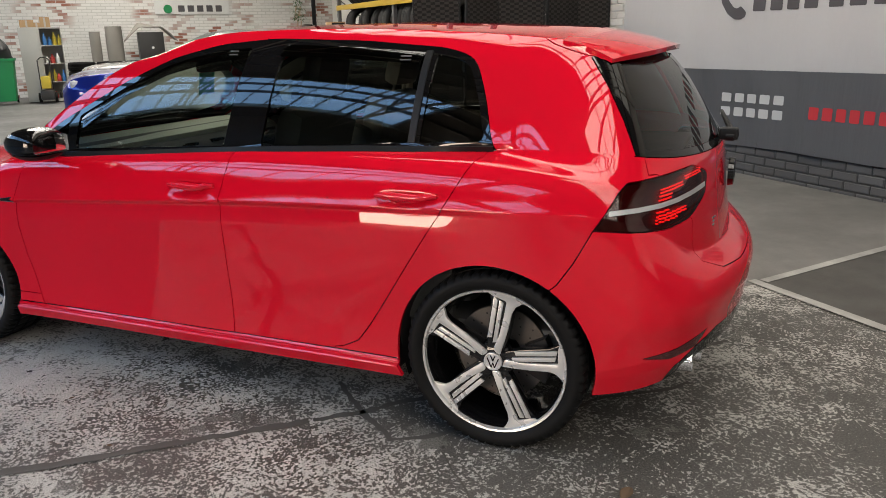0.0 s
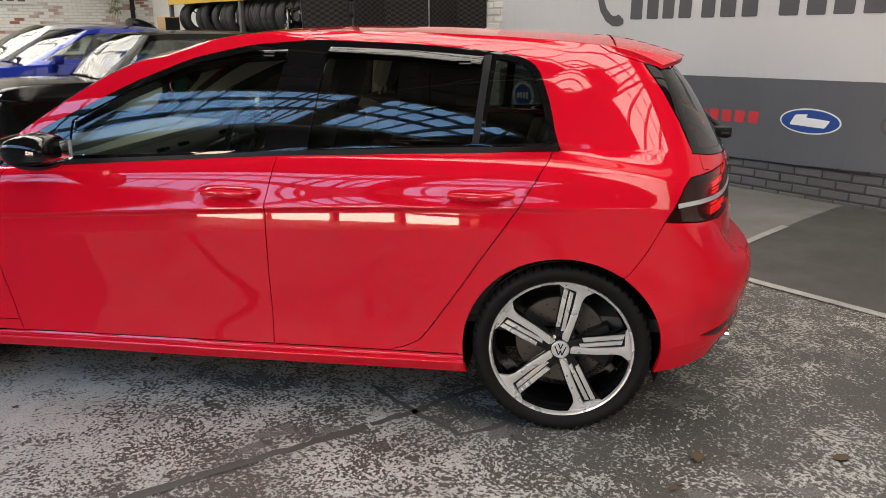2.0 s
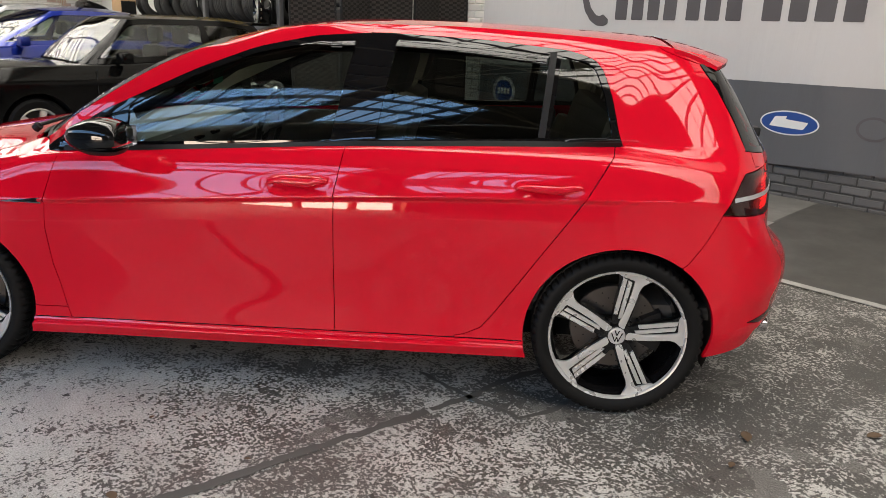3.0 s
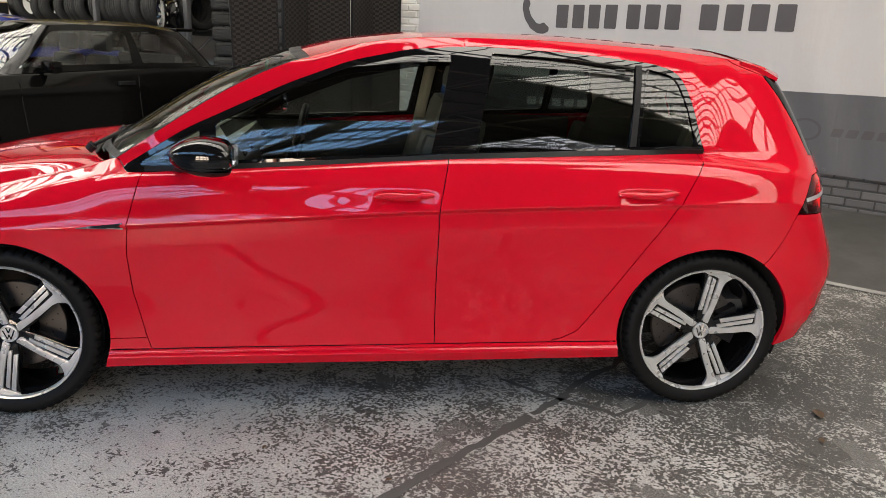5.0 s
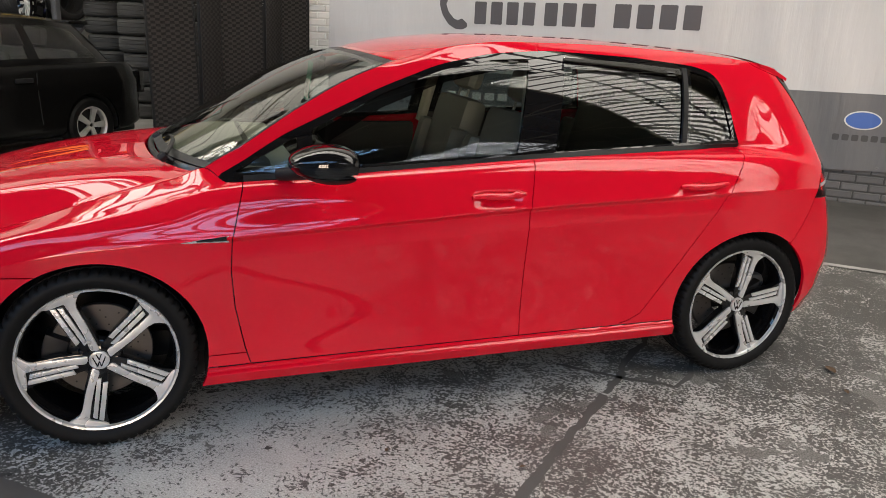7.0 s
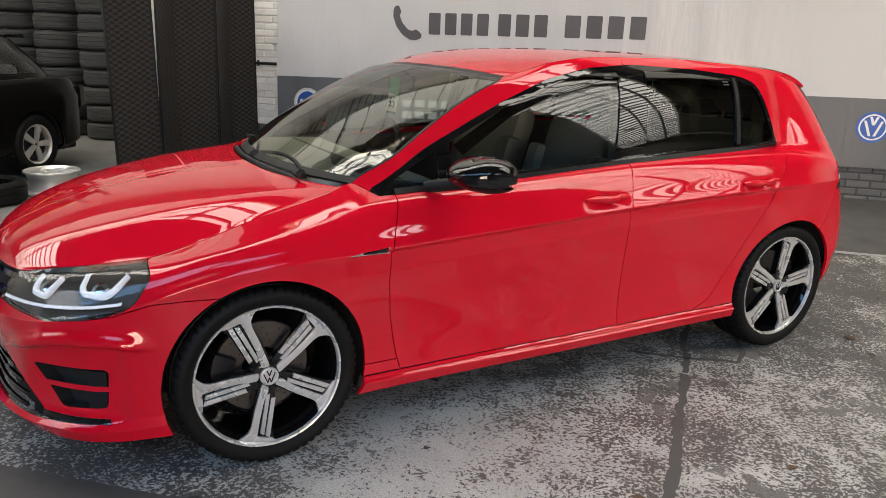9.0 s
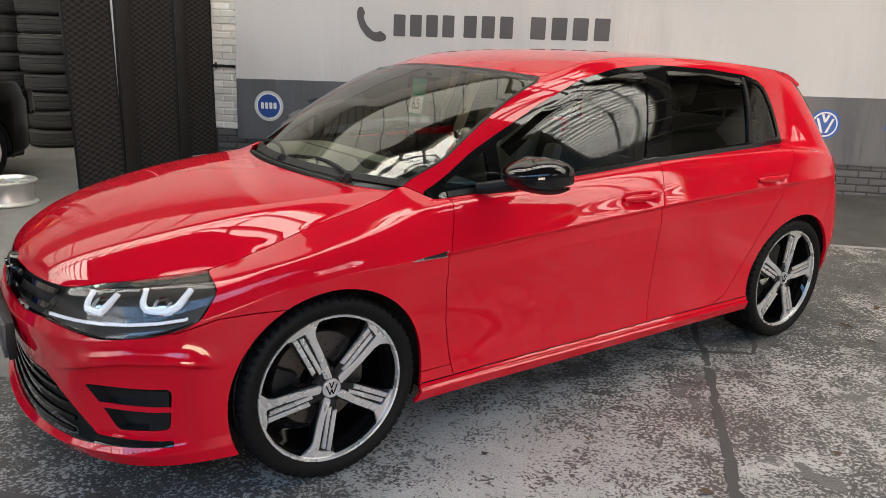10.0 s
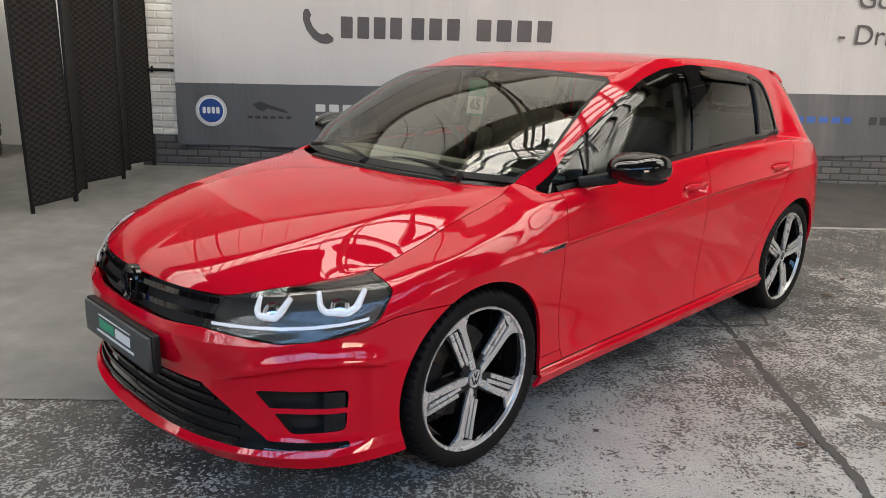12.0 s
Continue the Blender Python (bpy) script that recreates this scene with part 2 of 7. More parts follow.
class Sheet:
    """A grid of points with a flat map (u, z), whose lines are drawn onto it before it is cut into panels."""

    def __init__(self, p, u, z):
        self.p, self.u, self.z = p.copy(), u.copy(), z.copy()
        self.on = np.zeros(u.shape, bool)

    def draw(self, lines):
        """Moves the grid onto the lines that panels meet at."""
        def slope(a, axis):
            return np.gradient(a, axis=axis)
        pu, pv = slope(self.p, 0), slope(self.p, 1)
        uu, uv, zu, zv = slope(self.u, 0), slope(self.u, 1), slope(self.z, 0), slope(self.z, 1)
        cell = 0.52 * np.maximum(np.hypot(uu, zu), np.hypot(uv, zv))
        best = np.full(self.u.shape, 1e9)
        du, dz = np.zeros_like(best), np.zeros_like(best)
        for poly in lines:
            for (x0, y0), (x1, y1) in zip(poly, poly[1:]):
                ex, ey = x1 - x0, y1 - y0
                ll = ex * ex + ey * ey
                if ll < 1e-12:
                    continue
                f = np.clip(((self.u - x0) * ex + (self.z - y0) * ey) / ll, 0, 1)
                a, b = x0 + f * ex - self.u, y0 + f * ey - self.z
                d = np.hypot(a, b)
                w = d < best
                best[w], du[w], dz[w] = d[w], a[w], b[w]
        w = best < cell
        det = uu * zv - uv * zu
        w &= np.abs(det) > 1e-9
        det = np.where(w, det, 1)
        fa, fb = (du * zv - dz * uv) / det, (dz * uu - du * zu) / det
        w &= (np.abs(fa) < 1.3) & (np.abs(fb) < 1.3)
        self.p[w] += fa[w, None] * pu[w] + fb[w, None] * pv[w]
        self.u[w] += du[w]
        self.z[w] += dz[w]
        self.on = w

    def cells(self):
        n, m = self.u.shape
        ids = np.arange(n * m).reshape(n, m)
        a, b, c, d = ids[:-1, :-1].ravel(), ids[1:, :-1].ravel(), ids[1:, 1:].ravel(), ids[:-1, 1:].ravel()
        on = self.on.ravel()
        ac, bd = on[a] & on[c] & ~(on[b] & on[d]), on[b] & on[d] & ~(on[a] & on[c])
        whole = ~(ac | bd)
        faces = [tuple(f) for f in np.stack((a, b, c, d), 1)[whole]]
        for i in np.nonzero(ac)[0]:
            faces += [(a[i], b[i], c[i]), (a[i], c[i], d[i])]
        for i in np.nonzero(bd)[0]:
            faces += [(a[i], b[i], d[i]), (b[i], c[i], d[i])]
        u, z = self.u.ravel(), self.z.ravel()

        def area(f):
            a, b = u[list(f)], z[list(f)]
            return 0.5 * abs(np.dot(a, np.roll(b, -1)) - np.dot(b, np.roll(a, -1)))
        size = np.array([area(f) for f in faces])
        least = 0.07 * np.median(size)
        faces = [f for f, k in zip(faces, size) if k > least or not on[list(f)].all()]
        fu = np.array([u[list(f)].mean() for f in faces])
        fz = np.array([z[list(f)].mean() for f in faces])
        return faces, fu, fz


def panel(name, pieces, mat, parent, label="", gap=0.0018, deep=0.014, both=False, side=1, push=0.0):
    """A sheet-metal panel from grid faces: its rim drawn in by the gap and folded inwards. both: with its mirror image in one mesh."""
    bm = bmesh.new()
    for pts, faces in pieces:
        for s in ((1, -1) if both else (side,)):
            used = {}
            for f in faces:
                vs = []
                for i in f:
                    if i not in used:
                        x, y, z = pts[i]
                        used[i] = bm.verts.new((x, y * s, z))
                    vs.append(used[i])
                vs = list(dict.fromkeys(vs))
                if len(vs) > 2:
                    try:
                        bm.faces.new(vs if s > 0 else vs[::-1])
                    except ValueError:
                        pass
    bmesh.ops.remove_doubles(bm, verts=bm.verts[:], dist=0.0006)
    bm.normal_update()
    rim = [e for e in bm.edges if len(e.link_faces) == 1]
    if push:
        for v in bm.verts:
            v.co += v.normal * push
    if gap or deep:
        inward = {}
        for e in rim:
            f = e.link_faces[0]
            a, b = e.verts
            d = f.normal.cross(b.co - a.co)
            if d.length < 1e-9:
                continue
            d.normalize()
            if d.dot(f.calc_center_median() - (a.co + b.co) / 2) < 0:
                d = -d
            for v in e.verts:
                inward.setdefault(v, []).append(d)
        fold = {}
        for v, ds in inward.items():
            d = sum(ds, Vector())
            if d.length > 1e-6:
                v.co += d.normalized() * gap
            fold[v] = bm.verts.new(v.co - v.normal * deep)
        for e in rim:
            a, b = e.verts
            if a in fold and b in fold:
                f = e.link_faces[0]
                lv = [l.vert for l in f.loops]
                i = lv.index(a)
                order = (b, a, fold[a], fold[b]) if lv[(i + 1) % len(lv)] is b else (a, b, fold[b], fold[a])
                try:
                    bm.faces.new(order)
                except ValueError:
                    pass
            e.smooth = False
    me = bpy.data.meshes.new(name)
    bm.to_mesh(me)
    bm.free()
    return finish(name, me, mat, parent, label)


# ---- the red hatchback ----
# Plan outline at its widest level, from the nose round the near side to the tail.
PLAN = [(-2.165, 0), (-2.15, -0.25), (-2.10, -0.455), (-2.005, -0.635), (-1.88, -0.76), (-1.70, -0.84), (-1.50, -0.872), (-1.315, -0.88),
        (-0.90, -0.872), (-0.3, -0.872), (0.4, -0.875), (1.0, -0.882), (1.315, -0.888), (1.58, -0.872), (1.755, -0.825), (1.885, -0.725),
        (1.98, -0.57), (2.05, -0.33), (2.08, 0)]
# Lines along the flank: station on the outline, inset from it, height.
LIP = [(0, .03, .135), (3, .03, .14), (4, .02, .15), (5, 0, .172), (6, 0, .18), (8, .027, .188), (11, .026, .213), (13, .04, .235), (14, .05, .25), (15, .05, .27), (16, .06, .30), (18, .06, .31)]
SKIRT = [(0, -.008, .175), (4, -.006, .20), (5, -.006, .215), (6, 0, .23), (7, .002, .228), (8, .006, .232), (11, .006, .257), (12, .012, .27), (13, .02, .30), (15, .02, .34), (18, .02, .36)]
LEDGE = [(0, .012, .20), (4, .008, .225), (5, 0, .25), (6, .006, .26), (8, .026, .262), (11, .024, .288), (13, .012, .33), (15, .01, .38), (18, .01, .40)]
LOW = [(0, .03, .30), (3, .02, .30), (5, 0, .34), (6, .004, .36), (8, .030, .38), (9, .032, .385), (11, .026, .40), (12, .008, .40), (13, 0, .42), (15, 0, .45), (18, 0, .46)]
MID = [(0, .02, .40), (3, .015, .40), (5, 0, .46), (6, -.006, .48), (7, -.006, .50), (8, .019, .515), (9, .024, .53), (11, .017, .55), (12, -.004, .55), (13, -.002, .54), (15, -.01, .52), (18, -.01, .52)]
UPPER = [(0, .004, .48), (3, 0, .49), (4, 0, .52), (5, .003, .57), (6, 0, .62), (7, -.002, .64), (8, .009, .655), (9, .012, .68), (10, .011, .705), (11, .008, .725), (12, .002, .735), (13, .005, .735), (14, .01, .71), (15, .010, .645), (16, .008, .605), (18, .004, .59)]
CREASE = [(0, 0, .53), (2, 0, .535), (3, 0, .55), (4, 0, .585), (5, .004, .635), (6, .004, .69), (7, .002, .715), (8, 0, .735), (9, 0, .772), (10, 0, .815), (11, 0, .838), (12, .003, .85), (13, .012, .855), (14, .03, .83), (15, .055, .76), (16, .08, .68), (18, .09, .64)]
SHOULDER = [(0, .025, .60), (2, .03, .60), (3, .03, .62), (4, .035, .655), (5, .032, .70), (6, .030, .757), (7, .038, .792), (7.6, .054, .842), (8, .068, .891), (9, .067, .928), (10, .068, .972), (11, .070, .993), (11.85, .072, .996), (12.3, .064, .985), (13, .048, .955), (14, .055, .920), (15, .075, .90), (16, .10, .885), (17, .112, .86), (18, .116, .84)]
BELT = [(0, .04, .645), (2, .055, .648), (3, .065, .675), (4, .075, .70), (5, .085, .725), (6, .095, .775), (7, .10, .815), (7.5, .10, .858), (8, .10, .903), (8.5, .092, .922), (9, .085, .94), (10, .085, .985), (11, .115, 1.006), (11.85, .155, 1.011), (12.3, .132, 1.0), (13, .088, .990), (14, .092, .982), (15, .115, .975), (16, .120, .97), (17, .126, .96), (18, .130, .95)]
RIM = [(0, .05, .665), (2, .068, .668), (3, .11, .70), (4, .14, .72), (5, .155, .738), (6, .17, .785), (7, .183, .840), (7.45, .188, .885), (7.7, .196, .912), (7.9, .212, .940), (8.05, .107, .908), (9, .10, .945), (10, .10, .99), (11, .13, 1.011), (11.85, .170, 1.018), (12.3, .155, 1.022), (13, .118, 1.027), (14, .118, 1.022), (15, .130, 1.005), (16, .132, .995), (18, .140, .978)]

plan = np.array(PLAN, float)
chord = np.concatenate(([0], np.cumsum(np.hypot(*np.diff(plan, axis=0).T))))
zero = np.interp(0.0, plan[8:12, 0], chord[8:12])


def station(k):
    return np.interp(k, np.arange(len(plan)), chord)


def along(k):
    """The flat map's coordinate of a station: equal to x along the doors."""
    return float(station(k) - zero)


def outline(q):
    """Points and outward normals of the plan outline."""
    d = 1e-3
    full = np.concatenate((chord[:3][::-1][:2] * -1, chord, 2 * chord[-1] - chord[-3:-1][::-1]))
    pts = np.concatenate((plan[2:0:-1] * (1, -1), plan, plan[-3:-1][::-1] * (1, -1)))
    order = np.argsort(full)
    full, pts = full[order], pts[order]
    a = cubic(full, pts, q)
    t = cubic(full, pts, q + d) - cubic(full, pts, q - d)
    t /= np.linalg.norm(t, axis=1)[:, None]
    return a, np.stack((t[:, 1], -t[:, 0]), 1)


def flank_line(keys, q):
    k = np.array(keys, float)
    return pchip(station(k[:, 0]), k[:, 1:], q)


def section(knots, lines, m, smooth=True):
    """Points at m even places of the cross-section that runs through lines at knots."""
    n, k = lines.shape[:2]
    at = np.linspace(knots[0], knots[-1], m)
    values = lines.transpose(1, 0, 2).reshape(k, -1)
    return (cubic if smooth else pchip)(knots, values, at).reshape(m, n, 2).transpose(1, 0, 2)


# stations: even steps, with exact grid lines at the windscreen foot and the tail corner
q_all = np.concatenate((np.linspace(0, station(7.9), 190, endpoint=False), np.linspace(station(7.9), station(14.3), 290, endpoint=False), np.linspace(station(14.3), chord[-1], 80)))
A_POST, C_POST = 190, 480
base, normal_out = outline(q_all)
rows = [flank_line(r, q_all) for r in (LIP, SKIRT, LEDGE, LOW, MID, UPPER, CREASE, SHOULDER, BELT, RIM)]
rows = np.stack(rows, 1)
# even out the upper flank behind the front door
k_g = np.exp(-(np.arange(-24, 25) / 9.0) ** 2)
k_g /= k_g.sum()
i_g = int(np.argmin(np.abs(q_all - station(9.3))))
for r_g in (6, 7, 8, 9):
    for c_g in (0, 1):
        line_g = rows[:, r_g, c_g]
        even = np.convolve(np.pad(line_g, 24, mode="edge"), k_g, "valid")
        blend = np.clip((np.arange(len(line_g)) - i_g) / 30.0, 0, 1)
        rows[:, r_g, c_g] = line_g * (1 - blend) + even * blend
groups = [(0, 2, 9, (0, 1)), (1, 3, 14, (0, 1)), (2, 7, 84, (0, 1, 2, 3, 4)), (6, 10, 40, (0, 1.65, 2.0, 2.2))]
prof = np.concatenate([section(knots, rows[:, a:b], m, a < 6)[:, (0 if i == 0 else 1):] for i, (a, b, m, knots) in enumerate(groups)], 1)
flank_p = np.concatenate((base[:, None, :] + normal_out[:, None, :] * -prof[:, :, :1], prof[:, :, 1:]), 2)
for hu, hz in ((.108, .838), (1.02, .858)):
    dent = np.exp(-(((q_all[:, None] - zero - hu) / .085) ** 4 + ((prof[:, :, 1] - hz) / .024) ** 4)) * .016
    flank_p[:, :, :2] -= normal_out[:, None, :] * dent[:, :, None]
# the hollow under the waist crease
crease_z = rows[:, 6, 1][:, None]
below = crease_z - prof[:, :, 1]
fade = (1 / (1 + np.exp(-(q_all - zero + .98) / .05)) / (1 + np.exp((q_all - zero - 1.22) / .06)))[:, None]
hollow = np.where(below < .016, np.clip(below, 0, None) / .016, np.clip(1 - (below - .016) / .068, 0, 1) ** 1.25) * (below > 0)
flank_p[:, :, :2] -= normal_out[:, None, :] * (.0130 * hollow * fade)[:, :, None]
# the groove along the skirt, under its upper ridge
groove_z = (.2575 + (q_all - zero + .9) * .0137 - .0155)[:, None]
groove = np.exp(-((prof[:, :, 1] - groove_z) / .0030) ** 2) * ((q_all - zero > -1.02) & (q_all - zero < 1.02))[:, None]
flank_p[:, :, :2] -= normal_out[:, None, :] * (.007 * groove)[:, :, None]
# the front bumper's brow over the side vents, and the recess under it
brow_z = np.interp(q_all, [station(k) for k in (2.2, 2.53, 3.1, 3.7, 4.4, 4.95)], [.425, .446, .482, .503, .502, .485])[:, None]
up_b = prof[:, :, 1] - brow_z
ends = (1 / (1 + np.exp(-(q_all - station(2.55)) / .03)) / (1 + np.exp((q_all - station(4.85)) / .02)))[:, None]
brow = np.where(up_b > 0, np.exp(-(up_b / .042) ** 2), np.exp(-(up_b / .008) ** 2)) * .026 * ends
ends_r = (1 / (1 + np.exp(-(q_all - station(2.9)) / .03)) / (1 + np.exp((q_all - station(4.62)) / .008)))[:, None]
recess = 1 / (1 + np.exp((up_b + .012) / .005)) / (1 + np.exp(-(prof[:, :, 1] - .245) / .008)) * .016 * ends_r
flank_p[:, :, :2] += normal_out[:, None, :] * (brow - recess)[:, :, None]
flank_u = np.repeat((q_all - zero)[:, None], prof.shape[1], 1)
flank = Sheet(flank_p, flank_u, prof[:, :, 1])


def circle(cx, cz, r, a0=-60, a1=240, n=60):
    return [(cx + r * math.cos(radians(a)), cz + r * math.sin(radians(a))) for a in np.linspace(a0, a1, n)]


HUB, ARCH = 0.318, 0.353
FRONT_ARCH, REAR_ARCH = circle(-1.315, HUB, ARCH), circle(1.315, HUB, ARCH)
DOOR_A = [(-0.80, 1.0), (-0.825, .90), (-0.868, .735), (-0.876, .62), (-0.866, .48), (-0.835, .32), (-0.818, .262)]
DOOR_B = [(0.285, 1.05), (0.262, .93), (0.24, .815), (0.236, .55), (0.238, .27)]
DOOR_C = [(1.30, 1.08), (1.225, .97), (1.148, .838), (1.014, .638), (.928, .506), (.85, .39), (.80, .325), (.74, .296), (.70, .286)]
SILL = [(-1.05, .2575)] + [(x, .2575 + (x + .9) * .0137) for x in (-0.9, -.3, .4, 1.05)]
HEADLAMP = rounded([(along(1.80), .574), (along(2.1), .70), (along(4.55), .82), (along(5.12), .712), (along(4.8), .615), (along(4.3), .585), (along(3.2), .562)], [.01, 0, 0, .02, .05, .05, .02])
GRILLE = [(-9, .56), (along(1.0), .562), (along(1.80), .574), (along(2.1), .70), (-9, .70)]
BUMPER_F = [(along(4.62), .60), (along(5.1), .628), (along(5.6), .634), (-1.45, .632)]
TAIL_LAMP = rounded([(1.642, .806), (1.722, .918), (1.755, .945), (along(16.15), .965), (along(16.75), .925), (along(16.6), .86), (along(15.9), .80), (along(15.0), .79)], [.005, 0, .01, .02, .03, .02, .04, .02])
BUMPER_R = [(1.50, .60), (1.535, .627), (1.585, .70), (1.642, .806)]
GATE = [(along(16.0), .79), (along(15.98), .72), (along(16.05), .655), (along(16.5), .615), (along(17.2), .60), (9, .60)]
VENT_OUT = rounded([(along(2.75), .395), (along(4.35), .405), (along(4.30), .275), (along(3.35), .262), (along(3.2), .29)], [.01, .02, .02, .02, .01])
LOWER_GRILLE = [(-9, .385), (along(1.75), .385), (along(2.45), .30), (along(2.95), .236), (along(4.35), .240), (along(4.35), .226), (along(2.6), .208), (-9, .19)]
REFLECTOR = [(along(14.35), .385), (along(15.1), .40), (along(16.0), .435), (along(15.7), .385), (along(15.0), .365)]
DIFFUSER = [(along(14.9), .22), (along(15.2), .330), (along(15.7), .388), (along(16.3), .42), (9, .44)]
closed = lambda poly: list(poly) + [poly[0]]
flank.draw([FRONT_ARCH, REAR_ARCH, DOOR_A, DOOR_B, DOOR_C, SILL, closed(HEADLAMP), GRILLE, BUMPER_F, closed(TAIL_LAMP), BUMPER_R, GATE, closed(VENT_OUT), LOWER_GRILLE, closed(REFLECTOR), DIFFUSER])
faces, fu, fz = flank.cells()
zone = np.full(len(faces), "", dtype="U20")
front_door = [(-0.80, 1.2)] + DOOR_A + [(0.238, .10)] + DOOR_B[::-1] + [(0.285, 1.2)]
rear_door = [(0.285, 1.2)] + DOOR_B + [(0.70, .10)] + DOOR_C[::-1] + [(1.30, 1.2)]
zone[:] = "front_wing"
zone[fu > 0.5] = "rear_quarter"
zone[inside(front_door, fu, fz)] = "front_door"
zone[inside(rear_door, fu, fz)] = "rear_door"
sill_z = .2575 + (fu + .9) * .0137
zone[(fz < sill_z) & (fu > -1.1) & (fu < 1.1)] = "sill"
zone[inside([(-9, -1), (-9, .56), (along(1.0), .562), (along(1.80), .574), (along(3.2), .562), (along(4.3), .585)] + BUMPER_F + [(-1.30, .6), (-1.30, -1)], fu, fz)] = "front_bumper"
zone[inside([(9, -1), (9, .60)] + GATE[::-1][1:] + [(along(15.9), .80), (along(15.0), .79)] + BUMPER_R[::-1] + [(1.33, .55), (1.33, -1)], fu, fz)] = "rear_bumper"
zone[inside([(9, .60)] + GATE[::-1][1:] + [(along(15.9), .80), (along(16.6), .86), (along(16.75), .925), (along(16.15), .965), (along(15.2), .952), (along(14.6), .965), (along(14.3), 1.2), (9, 1.2)], fu, fz)] = "tailgate"
zone[inside(GRILLE, fu, fz)] = "grille"
zone[inside(HEADLAMP, fu, fz)] = "headlamp"
zone[inside(TAIL_LAMP, fu, fz)] = "tail_lamp"
zone[inside(VENT_OUT, fu, fz)] = "vent"
zone[inside(LOWER_GRILLE, fu, fz)] = "lower_grille"
zone[(zone == "lower_grille") & (fu > along(2.9))] = "splitter"
zone[inside(REFLECTOR, fu, fz)] = "reflector"
zone[inside(DIFFUSER + [(9, -1), (along(14.85), -1)], fu, fz) & (zone == "rear_bumper")] = "diffuser"
stray = (zone == "front_wing") & (fu > -0.80)
zone[stray & (fu < 0.239)] = "front_door"
zone[stray & (fu >= 0.239)] = "rear_door"
zone[(zone == "front_wing") & (fu < along(2.3))] = "grille"
zone[(zone == "front_wing") & (fz < .3)] = "front_bumper"
for cx in (-1.315, 1.315):
    zone[np.hypot(fu - cx, fz - HUB) < ARCH] = "hole"
flank_pts = flank.p.reshape(-1, 3)


def faces_of(name):
    return [f for f, z in zip(faces, zone) if z == name]


# the cabin above the belt: windscreen, posts, side windows, tail window
rim_line = flank_p[:, -1]
screen_n = 60
sv = np.linspace(0, 1, screen_n, endpoint=False)
foot = cubic([0, .35, .7, 1], [(-1.13, 0, .945), (-1.105, -.25, .944), (-1.045, -.47, .944), tuple(rim_line[A_POST])], sv)
foot = np.concatenate((foot, rim_line[A_POST:]))
head_keys = [(0, -.315, 0, 1.347), (.5, -.295, -.29, 1.343), (1.0, -.245, -.565, 1.325),
             (1.06, -.20, -.585, 1.338), (1.25, 0.0, -.585, 1.390), (1.5, .22, -.575, 1.412), (1.9, .6, -.57, 1.416), (2.3, 1.0, -.565, 1.403), (2.6, 1.28, -.56, 1.385), (2.85, 1.48, -.555, 1.364), (3.0, 1.585, -.53, 1.345), (3.5, 1.645, -.3, 1.345), (4.0, 1.66, 0, 1.347)]
hk = np.array(head_keys)
side_q = q_all[A_POST:]
par_side = np.interp(side_q, [station(7.9), station(8.06), -.6 + zero, -.3 + zero, .24 + zero, .65 + zero, 1.0 + zero, 1.3 + zero, 1.55 + zero, station(14.3), station(16), station(18)],
                     [1.0, 1.06, 1.22, 1.40, 1.66, 1.97, 2.27, 2.55, 2.78, 3.0, 3.45, 4.0])
par = np.concatenate((sv, par_side))
head = np.concatenate((cubic(hk[:3, 0], hk[:3, 1:], sv), pchip(hk[2:, 0], hk[2:, 1:], par_side)))
tv = np.linspace(0, 1, 48)
lift = np.interp(par, [0, .9, 1.0, 1.1, 1.3, 2.4, 2.62, 2.9, 3.1, 4], [.045, .04, .035, .035, .042, .040, .018, .010, .014, .03])
lift = np.convolve(np.pad(lift, 24, mode="edge"), k_g, "valid")
mid_dir = np.gradient(foot, axis=0)
rise = head - foot
out_dir = np.cross(mid_dir, rise)
out_dir /= np.maximum(np.linalg.norm(out_dir, axis=1)[:, None], 1e-9)
out_dir *= np.sign((out_dir * (foot - np.array((0.4, 0, 1.0)))).sum(1))[:, None]
for _ in range(12):
    out_dir[1:-1] = (out_dir[:-2] + 2 * out_dir[1:-1] + out_dir[2:]) / 4
out_dir[0, 1] = out_dir[-1, 1] = 0
cabin_p = foot[:, None] * (1 - tv)[None, :, None] + head[:, None] * tv[None, :, None] + (2.1 * tv * (1 - tv ** 3))[None, :, None] * lift[:, None, None] * out_dir[:, None]
# the windscreen is one even bow
screen_p = cabin_p[:screen_n + 1]
sy, sz = screen_p[..., 1], screen_p[..., 2] - 1.15
bow = np.stack([sy ** (2 * i) * sz ** j for i, j in ((0, 0), (1, 0), (2, 0), (0, 1), (0, 2), (0, 3), (1, 1))], -1)
kept = np.repeat(((tv > .04) & (tv < .95))[None], screen_n + 1, 0)
bow_fit = np.linalg.lstsq(bow[kept], screen_p[..., 0][kept], rcond=None)[0]
hold = np.clip(tv / .06, 0, 1) * np.clip((1 - tv) / .06, 0, 1)
edge = np.clip((screen_n - np.arange(screen_n + 1)) / 3.0, 0, 1)
screen_p[..., 0] += hold[None] * edge[:, None] * (bow @ bow_fit - screen_p[..., 0])
